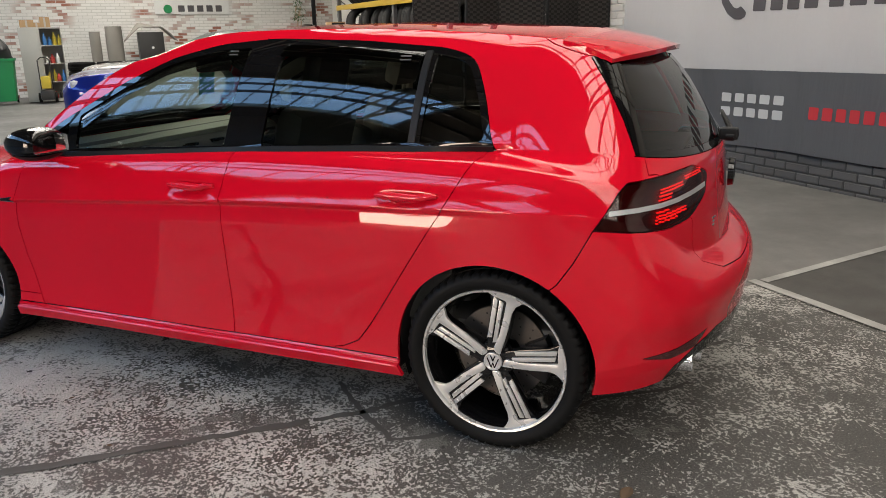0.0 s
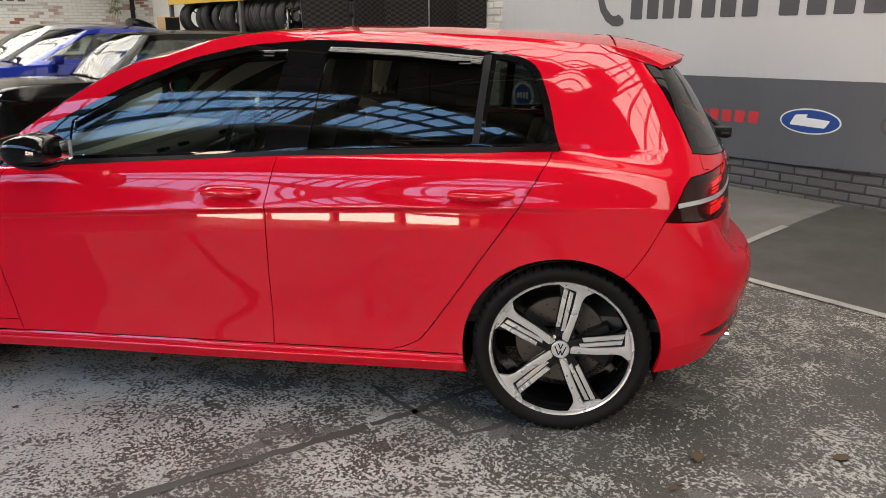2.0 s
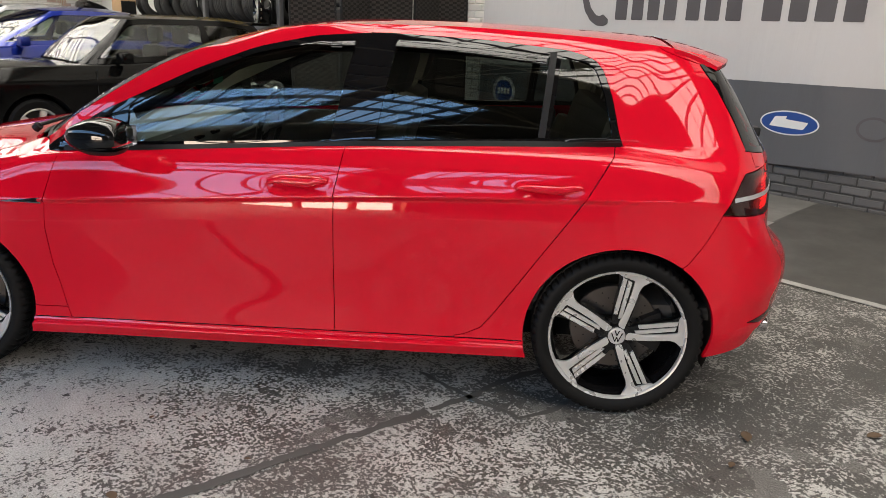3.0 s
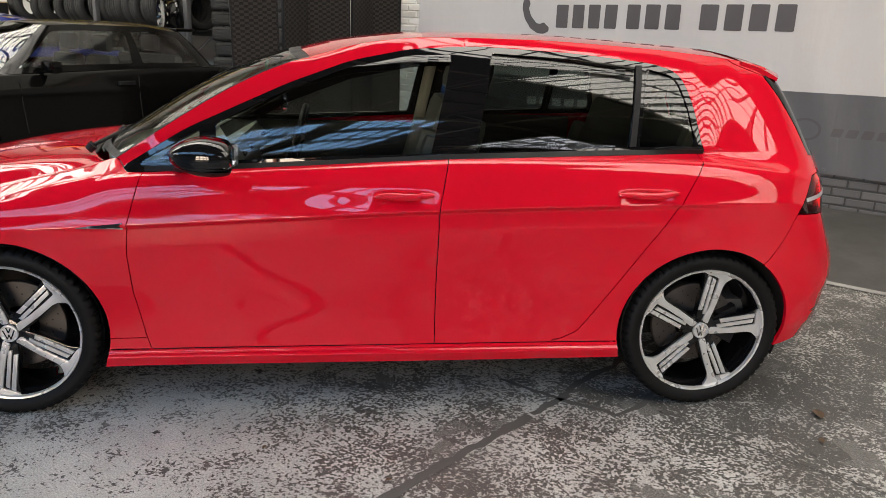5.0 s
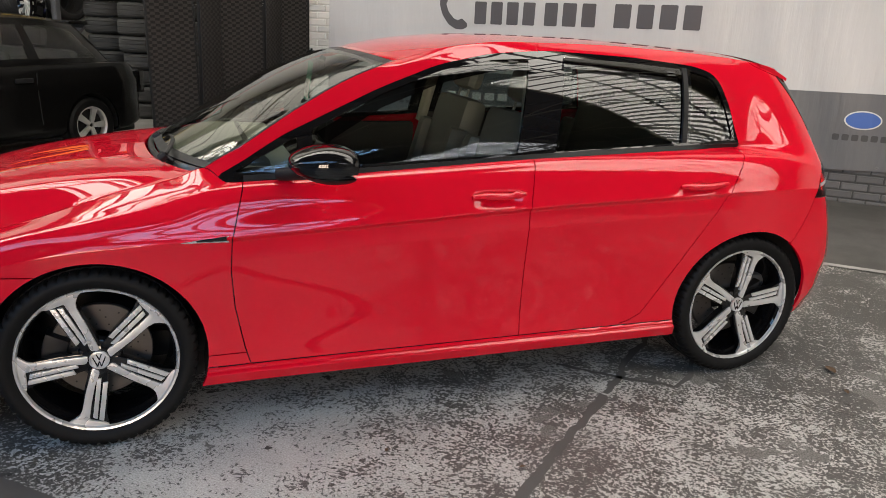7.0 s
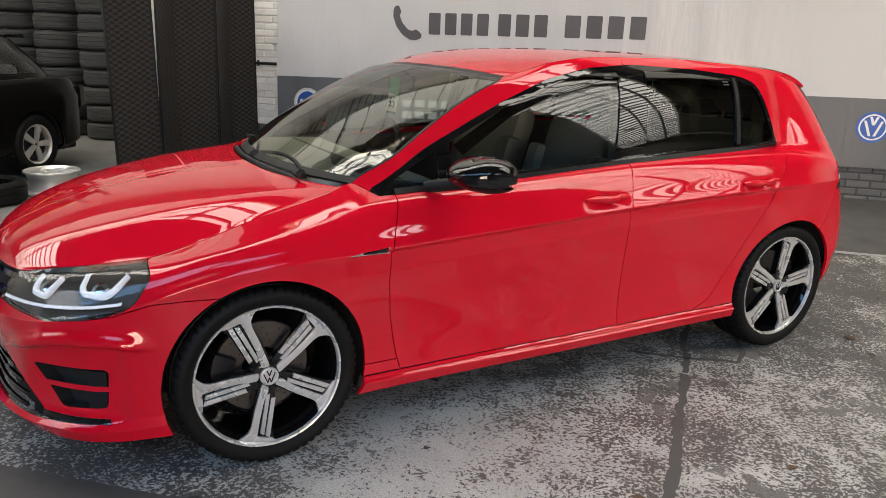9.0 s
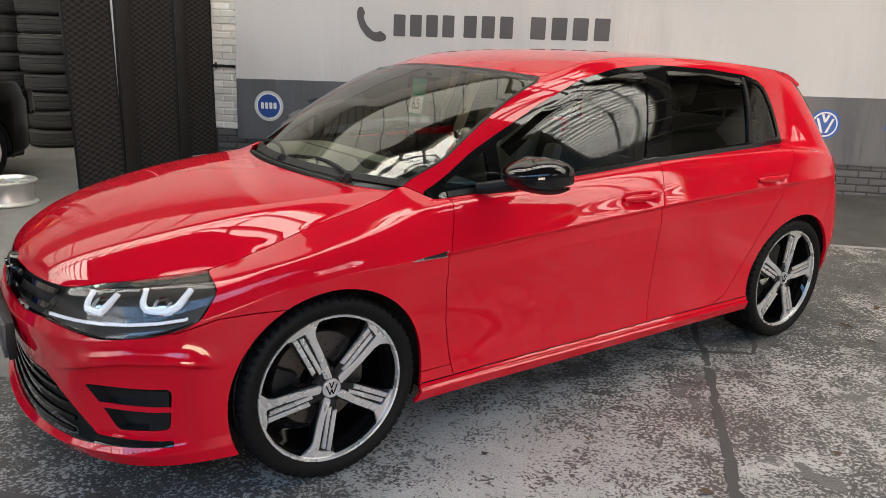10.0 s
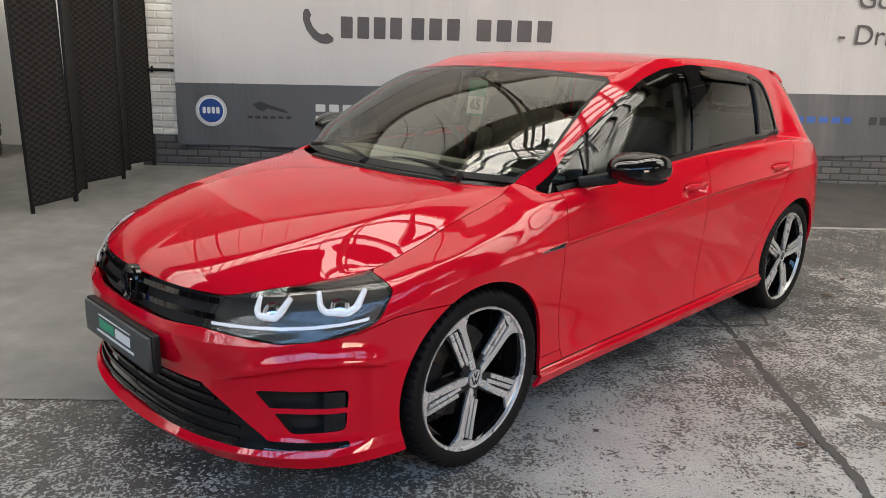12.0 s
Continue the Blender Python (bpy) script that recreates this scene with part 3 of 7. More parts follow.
# the side windows lie on one smooth barrel; it fades into the posts, the belt and the roof edge
ramp_up = lambda a, lo, hi: np.clip((a - lo) / (hi - lo), 0, 1) ** 2 * (3 - 2 * np.clip((a - lo) / (hi - lo), 0, 1))
wall_p = cabin_p[screen_n:screen_n + (C_POST - A_POST) + 1]
gx, gz, gt = wall_p[..., 0], wall_p[..., 2] - 1.15, np.repeat(tv[None], len(wall_p), 0)
terms = np.stack([gx ** i * gz ** j for i, j in ((0, 0), (1, 0), (2, 0), (3, 0), (0, 1), (0, 2), (0, 3), (0, 4), (1, 1), (2, 1), (1, 2))], -1)
use = (gx > -.75) & (gx < 1.22) & (gt > .06) & (gt < .9)
fitted = np.linalg.lstsq(terms[use], wall_p[..., 1][use], rcond=None)[0]
share = ramp_up(gx, -.93, -.78) * (1 - ramp_up(gx, 1.24, 1.42)) * ramp_up(gt, .0, .05) * (1 - ramp_up(gt, .90, 1.0))
post_y = wall_p[0, :, 1].copy()
wall_p[..., 1] += share * (terms @ fitted - wall_p[..., 1])
# the windscreen reaches out to the posts
cabin_p[:screen_n, :, 1] *= (wall_p[0, :, 1] / post_y)[None]
side_part = Sheet(cabin_p[screen_n:screen_n + (C_POST - A_POST) + 1], cabin_p[screen_n:screen_n + (C_POST - A_POST) + 1, :, 0], cabin_p[screen_n:screen_n + (C_POST - A_POST) + 1, :, 2])
DAYLIGHT = rounded([(-.905, .88), (1.30, .98), (1.265, 1.06), (1.235, 1.19), (1.185, 1.312), (1.08, 1.345), (.76, 1.372), (.38, 1.385), (.13, 1.366), (-.09, 1.318), (-.32, 1.230), (-.68, 1.062), (-.90, .925)],
                   [.0, .0, .03, .05, .05, .06, .05, .05, .05, .05, .05, .05, .01])
belt_z = lambda x: np.interp(x, [-.9, -.3, .24, .78, 1.3], [.918, .954, .990, 1.013, 1.03])
PANE_FRONT = rounded([(-.575, .955), (.21, .999), (.285, 1.352), (.13, 1.343), (-.09, 1.296), (-.32, 1.207), (-.575, 1.085)], [.015, .01, .01, .03, .03, .03, .01])
PANE_REAR = rounded([(.375, 1.005), (.972, 1.034), (1.002, 1.330), (.76, 1.350), (.44, 1.362)], [.01, .01, .015, .02, .01])
PANE_QUARTER = rounded([(1.012, 1.036), (1.245, 1.046), (1.21, 1.19), (1.165, 1.30), (1.045, 1.326)], [.01, .03, .04, .04, .01])
PANE_TRI = rounded([(-.855, .937), (-.63, .950), (-.63, 1.060)], [.01, .008, .01])
FIN = [(1.555, 1.314), (1.622, 1.225), (1.684, 1.12), (1.732, 1.02), (1.735, .99)]
WEDGE = [(1.40, 1.372), (1.43, 1.354), (1.49, 1.333), (1.555, 1.314), (1.64, 1.312)]
SPLIT = [(0.285, 1.0), (0.34, 1.40)]
side_part.draw([closed(DAYLIGHT), closed(PANE_FRONT), closed(PANE_REAR), closed(PANE_QUARTER), closed(PANE_TRI), SPLIT, FIN, WEDGE])
cf, cu, cz = side_part.cells()
czone = np.full(len(cf), "post", dtype="U20")
dl = inside(DAYLIGHT, cu, cz)
split_x = np.interp(cz, [1.0, 1.40], [0.285, 0.34])
czone[dl & (cu < split_x)] = "frame_front"
czone[dl & (cu >= split_x)] = "frame_rear"
for nm, poly in (("pane_front", PANE_FRONT), ("pane_rear", PANE_REAR), ("pane_quarter", PANE_QUARTER), ("pane_tri", PANE_TRI)):
    czone[inside(poly, cu, cz)] = nm
czone[inside(FIN + [(2.2, .9), (2.2, 1.312)], cu, cz)] = "fin"
czone[inside(WEDGE + [(2.2, 1.312), (2.2, 1.5), (1.40, 1.5)], cu, cz)] = "wedge"
side_pts = side_part.p.reshape(-1, 3)


def side_faces(name):
    return [f for f, z in zip(cf, czone) if z == name]


def grid_faces(n, m, flip=False):
    ids = np.arange(n * m).reshape(n, m)
    q = np.stack((ids[:-1, :-1].ravel(), ids[1:, :-1].ravel(), ids[1:, 1:].ravel(), ids[:-1, 1:].ravel()), 1)
    return [tuple(f[::-1]) if flip else tuple(f) for f in q]


def piece(p, flip=False):
    return p.reshape(-1, 3), grid_faces(p.shape[0], p.shape[1], flip)


hatch = thing("hatchback_car", "glossy red five-door hatchback with black and silver alloy wheels", "car")
for s in (1, -1):
    panel("front_wing", [(flank_pts, faces_of("front_wing"))], PAINT, hatch, side=s)
    door_f = panel("front_door", [(flank_pts, faces_of("front_door"))], PAINT, hatch, side=s)
    door_r = panel("rear_door", [(flank_pts, faces_of("rear_door"))], PAINT, hatch, side=s)
    panel("side_skirt", [(flank_pts, faces_of("sill"))], PAINT, hatch, side=s)
    panel("rear_quarter_panel", [(flank_pts, faces_of("rear_quarter")), (side_pts, side_faces("post"))], PAINT, hatch, side=s)
    panel("window_frame", [(side_pts, side_faces("frame_front"))], GLOSS_BLACK, door_f, "gloss black window surround", gap=0.0, side=s, push=0.001)
    panel("window_frame", [(side_pts, side_faces("frame_rear"))], GLOSS_BLACK, door_r, "gloss black window surround", gap=0.0, side=s, push=0.001)
    panel("front_window", [(side_pts, side_faces("pane_front"))], GLASS_FRONT, door_f, "clear door glass", gap=0, deep=0, side=s, push=-0.004)
    panel("front_quarter_glass", [(side_pts, side_faces("pane_tri"))], GLASS_FRONT, door_f, gap=0, deep=0, side=s, push=-0.004)
    panel("rear_window", [(side_pts, side_faces("pane_rear"))], GLASS_PRIVACY, door_r, "dark privacy glass", gap=0, deep=0, side=s, push=-0.004)
    panel("rear_quarter_glass", [(side_pts, side_faces("pane_quarter"))], GLASS_PRIVACY, door_r, "dark privacy glass", gap=0, deep=0, side=s, push=-0.004)
    panel("post_lining", [(side_pts, side_faces("post"))], LINER, hatch, "beige inner post lining", gap=0.0, deep=0, side=s, push=-0.03)
bumper_f = panel("front_bumper", [(flank_pts, faces_of("front_bumper"))], PAINT, hatch, both=True)
for s in (1, -1):
    panel("splitter_trim", [(flank_pts, faces_of("splitter"))], GLOSS_BLACK, bumper_f, "gloss black splitter line", gap=0, deep=0, side=s, push=-0.004)
bumper_r = panel("rear_bumper", [(flank_pts, faces_of("rear_bumper"))], PAINT, hatch, both=True)
rear_cabin = cabin_p[screen_n + (C_POST - A_POST):]
tail_glass = rear_cabin[6:, 3:40]
tailgate = panel("tailgate", [(flank_pts, faces_of("tailgate"))], PAINT, hatch, both=True)
for s in (1, -1):
    panel("tailgate_fin", [(side_pts, side_faces("fin"))], GLOSS_BLACK, tailgate, "gloss black fin beside the rear window", side=s, push=0.002)
    panel("spoiler_end", [(side_pts, side_faces("wedge"))], PAINT, tailgate, "red spoiler end", side=s, push=0.001)
panel("diffuser", [(flank_pts, faces_of("diffuser"))], GLOSS_BLACK, bumper_r, "gloss black rear diffuser", both=True)
panel("tailgate_surround", [piece(rear_cabin[:7, :43]), piece(rear_cabin[6:, :4])], GLOSS_BLACK, tailgate, "gloss black tailgate surround", both=True)
panel("tailgate_header", [piece(rear_cabin[6:, 39:45])], GLOSS_BLACK, tailgate, "gloss black band under the spoiler", both=True, push=-0.012)
panel("rear_windscreen", [piece(tail_glass)], GLASS_PRIVACY, tailgate, "dark rear window", gap=0, deep=0, both=True, push=-0.003)

# windscreen with a black band round it
scr = cabin_p[:screen_n + 1]
panel("windscreen", [piece(scr[:60, 2:46])], GLASS_SCREEN, hatch, "clear laminated windscreen", gap=0, deep=0, both=True)
panel("windscreen_seal", [piece(scr[59:, :]), piece(scr[:60, :3]), piece(scr[:60, 45:])], TRIM, hatch, "black windscreen seal", gap=0, both=True)

# bonnet: four edges blended, with a crowned middle
b_side = flank_p[:A_POST + 1, -1]
n0 = int(np.argmin(np.abs(q_all - station(2.25))))
front_edge, side_edge = b_side[:n0 + 1], b_side[n0:]
nv, nu = 50, 70


def resample(p, n):
    d = np.concatenate(([0], np.cumsum(np.linalg.norm(np.diff(p, axis=0), axis=1))))
    return np.stack([np.interp(np.linspace(0, d[-1], n), d, p[:, i]) for i in range(3)], 1)


e_front, e_side = resample(front_edge, nv), resample(side_edge, nu)
e_rear = resample(np.concatenate((foot[:screen_n], foot[screen_n:screen_n + 1])), nv) - np.array((.035, 0, .012))
e_rear[-1] = e_side[-1]
mid = pchip([-2.117, -2.09, -2.03, -1.92, -1.75, -1.5, -1.3, -1.165], [.666, .70, .74, .79, .845, .895, .921, .933], np.linspace(-2.117, -1.165, nu))
e_mid = np.stack((np.linspace(-2.117, -1.165, nu), np.zeros(nu), mid), 1)
e_mid = resample(e_mid, nu)
e_front[0], e_rear[0] = e_mid[0], e_mid[-1]
uu, vv = np.meshgrid(np.linspace(0, 1, nu), np.linspace(0, 1, nv), indexing="ij")
U, V = uu[..., None], vv[..., None]
bon = (1 - V) * e_mid[:, None] + V * e_side[:, None] + (1 - U) * e_front[None] + U * e_rear[None] - ((1 - U) * (1 - V) * e_mid[0] + (1 - U) * V * e_front[-1] + U * (1 - V) * e_mid[-1] + U * V * e_side[-1])
# a nearly flat middle, a crease from the lamp's inner corner to the windscreen corner, a steeper side
crest = 0.62 + 0.24 * uu
fall = np.where(vv < crest, 0.20 * (vv / crest) ** 2, 0.20 + 0.80 * (vv - crest) / (1 - crest))
k_b = np.exp(-(np.arange(-4, 5) / 2.0) ** 2)
k_b /= k_b.sum()
soft = np.stack([np.convolve(np.pad(r, 4, mode="edge"), k_b, "valid") for r in fall])
fall[:, 5:-5] = soft[:, 5:-5]
drop = (e_mid[:, 2] - e_side[:, 2])[:, None]
bon[..., 2] += drop * (vv - fall) + 0.008 * np.sin(np.pi * vv) * np.sin(np.pi * uu) ** 0.7
panel("bonnet", [piece(bon, True)], PAINT, hatch, both=True)

# roof
r_front = head[:screen_n + 1]
r_side = head[screen_n:screen_n + (C_POST - A_POST) + 1]
r_rear = head[screen_n + (C_POST - A_POST):][::-1]
rn, rm = 70, 40
ef, es, er = resample(r_front, rm), resample(r_side, rn), resample(r_rear, rm)
xs = np.linspace(ef[0, 0], er[0, 0], rn)
cz_roof = pchip([-.315, -.18, -.02, .2, .45, .7, .95, 1.2, 1.45, 1.66], [.0, .034, .060, .083, .0905, .0905, .0835, .072, .057, .0], xs) + 1.347
cz_roof = np.where(xs > 1.45, pchip([1.45, 1.58, 1.66], [1.404, 1.380, 1.347], xs), cz_roof)
em = np.stack((xs, np.zeros(rn), cz_roof), 1)
em[0], em[-1] = ef[0], er[0]
uu, vv = np.meshgrid(np.linspace(0, 1, rn), np.linspace(0, 1, rm), indexing="ij")
W = vv[..., None] ** 2.3
roof_p = (1 - W) * em[:, None] + W * es[:, None]
roof_p[..., 1] = (1 - uu) * 0 + es[:, None, 1] * vv
for i in range(rn):
    roof_p[i, :, 0] = em[i, 0] + (es[i, 0] - em[i, 0]) * vv[i] ** 2
roof_p[0], roof_p[-1] = ef, er
roof_p[..., 2] -= .014 * np.clip((roof_p[..., 0] - 1.465) / .05, 0, 1) * np.clip((1 - vv) * 6, 0, 1)
panel("roof", [piece(roof_p, True)], PAINT, hatch, both=True)


# ---- details of the red hatchback ----
def on_flank(u, z, out=0.0, side=1):
    """A place on the flank by its flat map, moved outwards."""
    d = (flank_u - u) ** 2 + (prof[:, :, 1] - z) ** 2
    i, j = np.unravel_index(np.argmin(d), d.shape)
    i, j = min(max(i, 1), d.shape[0] - 2), min(max(j, 1), d.shape[1] - 2)
    du, dv = flank_p[i + 1, j] - flank_p[i - 1, j], flank_p[i, j + 1] - flank_p[i, j - 1]
    n = np.cross(du, dv)
    n /= np.linalg.norm(n)
    if n[:2] @ normal_out[i] < 0:
        n = -n
    p = flank_p[i, j] + du * (u - flank_u[i, j]) / max(1e-6, flank_u[i + 1, j] - flank_u[i - 1, j]) + dv * (z - prof[i, j, 1]) / max(1e-6, prof[i, j + 1, 1] - prof[i, j - 1, 1])
    p = p + n * out
    return Vector((p[0], p[1] * side, p[2])), Vector((n[0], n[1] * side, n[2]))


def strip(bm, places, half, thick, side=1):
    """A narrow raised bar along places (u, z) of the flank."""
    rows = []
    if len(places) < 12:
        f_in, f_out = np.linspace(0, 1, len(places)), np.linspace(0, 1, 40)
        places = list(zip(cubic(f_in, [p[0] for p in places], f_out), cubic(f_in, [p[1] for p in places], f_out)))
    for i, (u, z) in enumerate(places):
        h = half[0] + (half[1] - half[0]) * i / (len(places) - 1) if isinstance(half, tuple) else half
        a, n = on_flank(u, z + h, 0, side)
        b, _ = on_flank(u, z - h, 0, side)
        rows.append((a - n * 0.002, a + n * thick, b + n * thick, b - n * 0.002))
    rows = [[bm.verts.new(v) for v in r] for r in rows]
    for a, b in zip(rows, rows[1:]):
        for k in range(4):
            bm.faces.new((a[k], a[(k + 1) % 4], b[(k + 1) % 4], b[k]))
    bm.faces.new(rows[0][::-1])
    bm.faces.new(rows[-1])
    bmesh.ops.recalc_face_normals(bm, faces=bm.faces[:])


LED_WHITE = bpy.data.materials.new("lit_white_guide")
LED_WHITE.use_nodes = True
principled(LED_WHITE).inputs["Base Color"].default_value = (0.75, 0.77, 0.8, 1)
principled(LED_WHITE).inputs["Emission Color"].default_value = (1, 1, 1, 1)
principled(LED_WHITE).inputs["Emission Strength"].default_value = 0.10
LED_RED = material("lit_red_diode", (0.6, 0.02, 0.02), 0.3)
principled(LED_RED).inputs["Emission Color"].default_value = (1, 0.02, 0.02, 1)
principled(LED_RED).inputs["Emission Strength"].default_value = 3.0
LAMP_BOWL = worn("lamp_housing", (0.04, 0.036, 0.029), 0.5, 0.3, scale=12, amount=0.5, relief=0.6)
LAMP_RED = material("dark_red_lamp", (0.055, 0.004, 0.006), 0.15, coat=0.6)
DISC = worn("brake_disc_steel", (0.10, 0.092, 0.087), 0.5, 0.8, scale=70, amount=0.25)
PLATE = worn("grey_plate", (0.05, 0.053, 0.056), 0.45)

# headlamps
for s in (1, -1):
    lamp = panel("headlamp", [(flank_pts, faces_of("headlamp"))], GLASS_LAMP, hatch, "clear projector headlamp with white light guides", gap=0.002, deep=0.02, side=s)
    lamp.visible_shadow = False
    panel("housing", [(flank_pts, faces_of("headlamp"))], LAMP_BOWL, lamp, "dark lamp housing", gap=0.004, deep=0.0, side=s, push=-0.022)
    bm = bmesh.new()
    strip(bm, [(along(k), z) for k, z in ((2.0, .590), (2.6, .596), (3.2, .603), (3.8, .612), (4.3, .623), (4.65, .634))], 0.0042, 0.004, s)
    for v in bm.verts:
        v.co -= on_flank(along(3.2), .59, 0, s)[1] * 0.004
    part("light_bar", bm, LED_WHITE, lamp, "white lower light bar")
    for k, w, tall in ((2.95, 0.21, 1.0), (4.22, 0.30, 1.0)):
        bm = bmesh.new()
        pts = []
        for a in ((-.62, .072), (-.56, .036), (-.42, .020), (.22, .018), (.46, .034), (.80, .078)):
            p, n = on_flank(along(k + a[0] * w * 2.0), .612 + a[1] * tall + (k - 2.95) * .018, -0.014, s)
            pts.append(p)
        fine = resample(np.array([tuple(p) for p in pts]), 16)
        tube(bm, [tuple(p) for p in fine], [0.007 + 0.0035 * math.sin(math.pi * f) + 0.002 * float(f) for f in np.linspace(0, 1, 16)], 8)
        part("light_guide", bm, LED_WHITE, lamp, "white U-shaped light guide")
        p, n = on_flank(along(k), .648 + (k - 2.95) * .016, -0.020, s)
        bm = bmesh.new()
        lathe(bm, [(0, .012), (.012, .011), (.022, .006), (.027, 0), (.031, -.004), (.031, -.02)], 20)
        turn = n.to_track_quat("Y", "Z").to_matrix().to_4x4()
        bmesh.ops.transform(bm, matrix=Matrix.Translation(p) @ turn, verts=bm.verts[:])
        part("projector", bm, CHROME, lamp, "chrome projector lens")

# tail lamps
for s in (1, -1):
    lamp = panel("tail_lamp", [(flank_pts, faces_of("tail_lamp"))], GLASS_SMOKE, hatch, "smoked red tail lamp with lit red diodes", gap=0.002, deep=0.012, side=s)
    lamp.visible_shadow = False
    panel("housing", [(flank_pts, faces_of("tail_lamp"))], LAMP_RED, lamp, "dark red lamp housing", gap=0.003, deep=0, side=s, push=-0.016)
    bm = bmesh.new()
    strip(bm, [(u, .858 + (u - 1.69) * .055) for u in np.linspace(1.69, along(16.55), 12)], 0.0075, 0.0015, s)
    part("clear_band", bm, SILVER, lamp, "clear reversing band")
    rows_led = [(14.95, 15.75, .914, 11), (14.92, 15.75, .905, 11), (14.88, 15.25, .893, 6), (14.84, 15.2, .882, 6), (14.80, 15.15, .870, 6), (14.76, 15.1, .846, 5), (14.74, 15.8, .834, 13), (14.72, 15.8, .824, 13), (14.72, 15.4, .814, 8), (15.95, 16.5, .926, 7), (15.95, 16.5, .918, 7)]
    bm = bmesh.new()
    for k0, k1, z, n_led in rows_led:
        for k in np.linspace(k0, k1, n_led):
            p, n = on_flank(along(k), z + (k - 14.7) * .008, -0.010, s)
            turn = n.to_track_quat("Y", "Z").to_matrix().to_4x4()
            box(bm, -.0036, .0036, -.002, .003, -.0024, .0024, 0, Matrix.Translation(p) @ turn)
    led = part("diodes", bm, LED_RED, lamp, "rows of lit red diodes", smooth=False)
    led["kind"] = "stuff"
    panel("reflector", [(flank_pts, faces_of("reflector"))], LAMP_RED, bumper_r, "dark red bumper reflector", gap=0.001, side=s)

# grilles and vents
grille = panel("upper_grille", [(flank_pts, faces_of("grille"))], DARK, hatch, "black two-bar grille", gap=0, deep=0.0, both=True, push=-0.035)
for z in (.596, .640):
    bm = bmesh.new()
    for s in (1, -1):
        strip(bm, [(along(k), z + k * .004) for k in np.linspace(0.02, 2.0, 12)], 0.008, 0.003, s)
    for v in bm.verts:
        v.co.x += 0.006
    part("grille_bar", bm, GLOSS_BLACK, grille)
low_g = panel("lower_grille", [(flank_pts, faces_of("lower_grille"))], DARK, bumper_f, "black lower grille", gap=0, deep=0.0, both=True, push=-0.06)
for i, z in enumerate((.225, .262, .30, .338, .372)):
    bm = bmesh.new()
    k1 = (2.45, 2.45, 2.25, 1.98, 1.72)[i]
    for s in (1, -1):
        strip(bm, [(along(k), z) for k in np.linspace(0.02, k1, 14)], 0.006, -0.012, s)
    part("slat", bm, GLOSS_BLACK, low_g)
for s in (1, -1):
    v_in = panel("side_vent", [(flank_pts, faces_of("vent"))], DARK, bumper_f, "black bumper side vent", gap=0, deep=-0.05, side=s, push=-0.05)
    bm = bmesh.new()
    strip(bm, [(along(k), .332 + (k - 3) * .006) for k in np.linspace(2.85, 4.36, 12)], 0.0085, 0.001, s)
    part("vent_blade", bm, PAINT, v_in, "red blade across the vent")
    for z in (.368, .298):
        bm = bmesh.new()
        strip(bm, [(along(k), z) for k in np.linspace(3.95, 4.30, 6)], 0.030, -0.012, s)
        part("vent_block", bm, TRIM, v_in)

# nose badge and plate
bm = bmesh.new()
lathe(bm, [(0, .010), (.045, .010), (.049, .012), (.058, .016), (.064, .010), (.064, -.03)], 40, pose(-2.125, 0, .618, 0, 0, 90) @ pose(0, 0, 0, 8, 0, 0))
badge = part("nose_badge", bm, GLOSS_BLACK, hatch, "gloss black round nose badge")
for a, b in (((-.032, .022), (-.006, -.038)), ((.032, .022), (.006, -.038)), ((-.014, .040), (0, .004)), ((.014, .040), (0, .004))):
    bm = bmesh.new()
    tube(bm, [(-2.139 - z * .14, y, .618 + z) for y, z in (a, b)], 0.0045, 6)
    part("badge_stroke", bm, GLOSS_BLACK, badge)
bm = bmesh.new()
box(bm, -2.198, -2.178, -.26, .26, .395, .508, .004)
plate = part("dealer_plate", bm, PLATE, hatch, "dark grey dealer plate in a black holder")
bm = bmesh.new()
box(bm, -2.186, -2.160, -.268, .268, .388, .515, .004)
part("plate_holder", bm, TRIM, plate)
GREEN, WHITE_INK = material("green_ink", (0.03, 0.30, 0.16), 0.5), material("white_ink", (0.7, 0.7, 0.7), 0.5)
for y0, y1, z0, z1, ink in ((.005, .125, .440, .472, GREEN), (-.125, -.01, .440, .472, WHITE_INK), (-.15, .15, .420, .428, WHITE_INK), (-.13, .13, .484, .487, WHITE_INK)):
    bm = bmesh.new()
    box(bm, -2.2005, -2.197, y0, y1, z0, z1)
    part("plate_bar", bm, ink, plate, smooth=False)

# rear: spoiler, wiper, emblem, exhaust
bm = bmesh.new()
ny, nx = 24, 8
top, low = [], []
for j in range(ny + 1):
    v = -1 + 2 * j / ny
    y = .574 * v
    rowt, rowl = [], []
    for i in range(nx + 1):
        f = i / nx
        x0, x1 = 1.462, 1.75 - .125 * abs(v) ** 3.0
        x = x0 + (x1 - x0) * f
        zc = 1.4005 - .040 * f - .03 * f * f - (.036 - .010 * f) * abs(v) ** 2.2
        edge = .004 * min(1, (1 - abs(v)) * 8)
        rowt.append(bm.verts.new((x, y, zc + edge)))
        rowl.append(bm.verts.new((x - .004 * f, y, zc - .012 - .02 * math.sin(math.pi * min(1, f * 1.1)) * .6)))
    top.append(rowt)
    low.append(rowl)
for a, flipped in ((top, False), (low, True)):
    for j in range(ny):
        for i in range(nx):
            q = (a[j][i], a[j][i + 1], a[j + 1][i + 1], a[j + 1][i])
            bm.faces.new(q[::-1] if flipped else q)
loop = [r[-1] for r in top], [r[-1] for r in low]
for j in range(ny):
    bm.faces.new((loop[0][j], loop[0][j + 1], loop[1][j + 1], loop[1][j])[::-1])
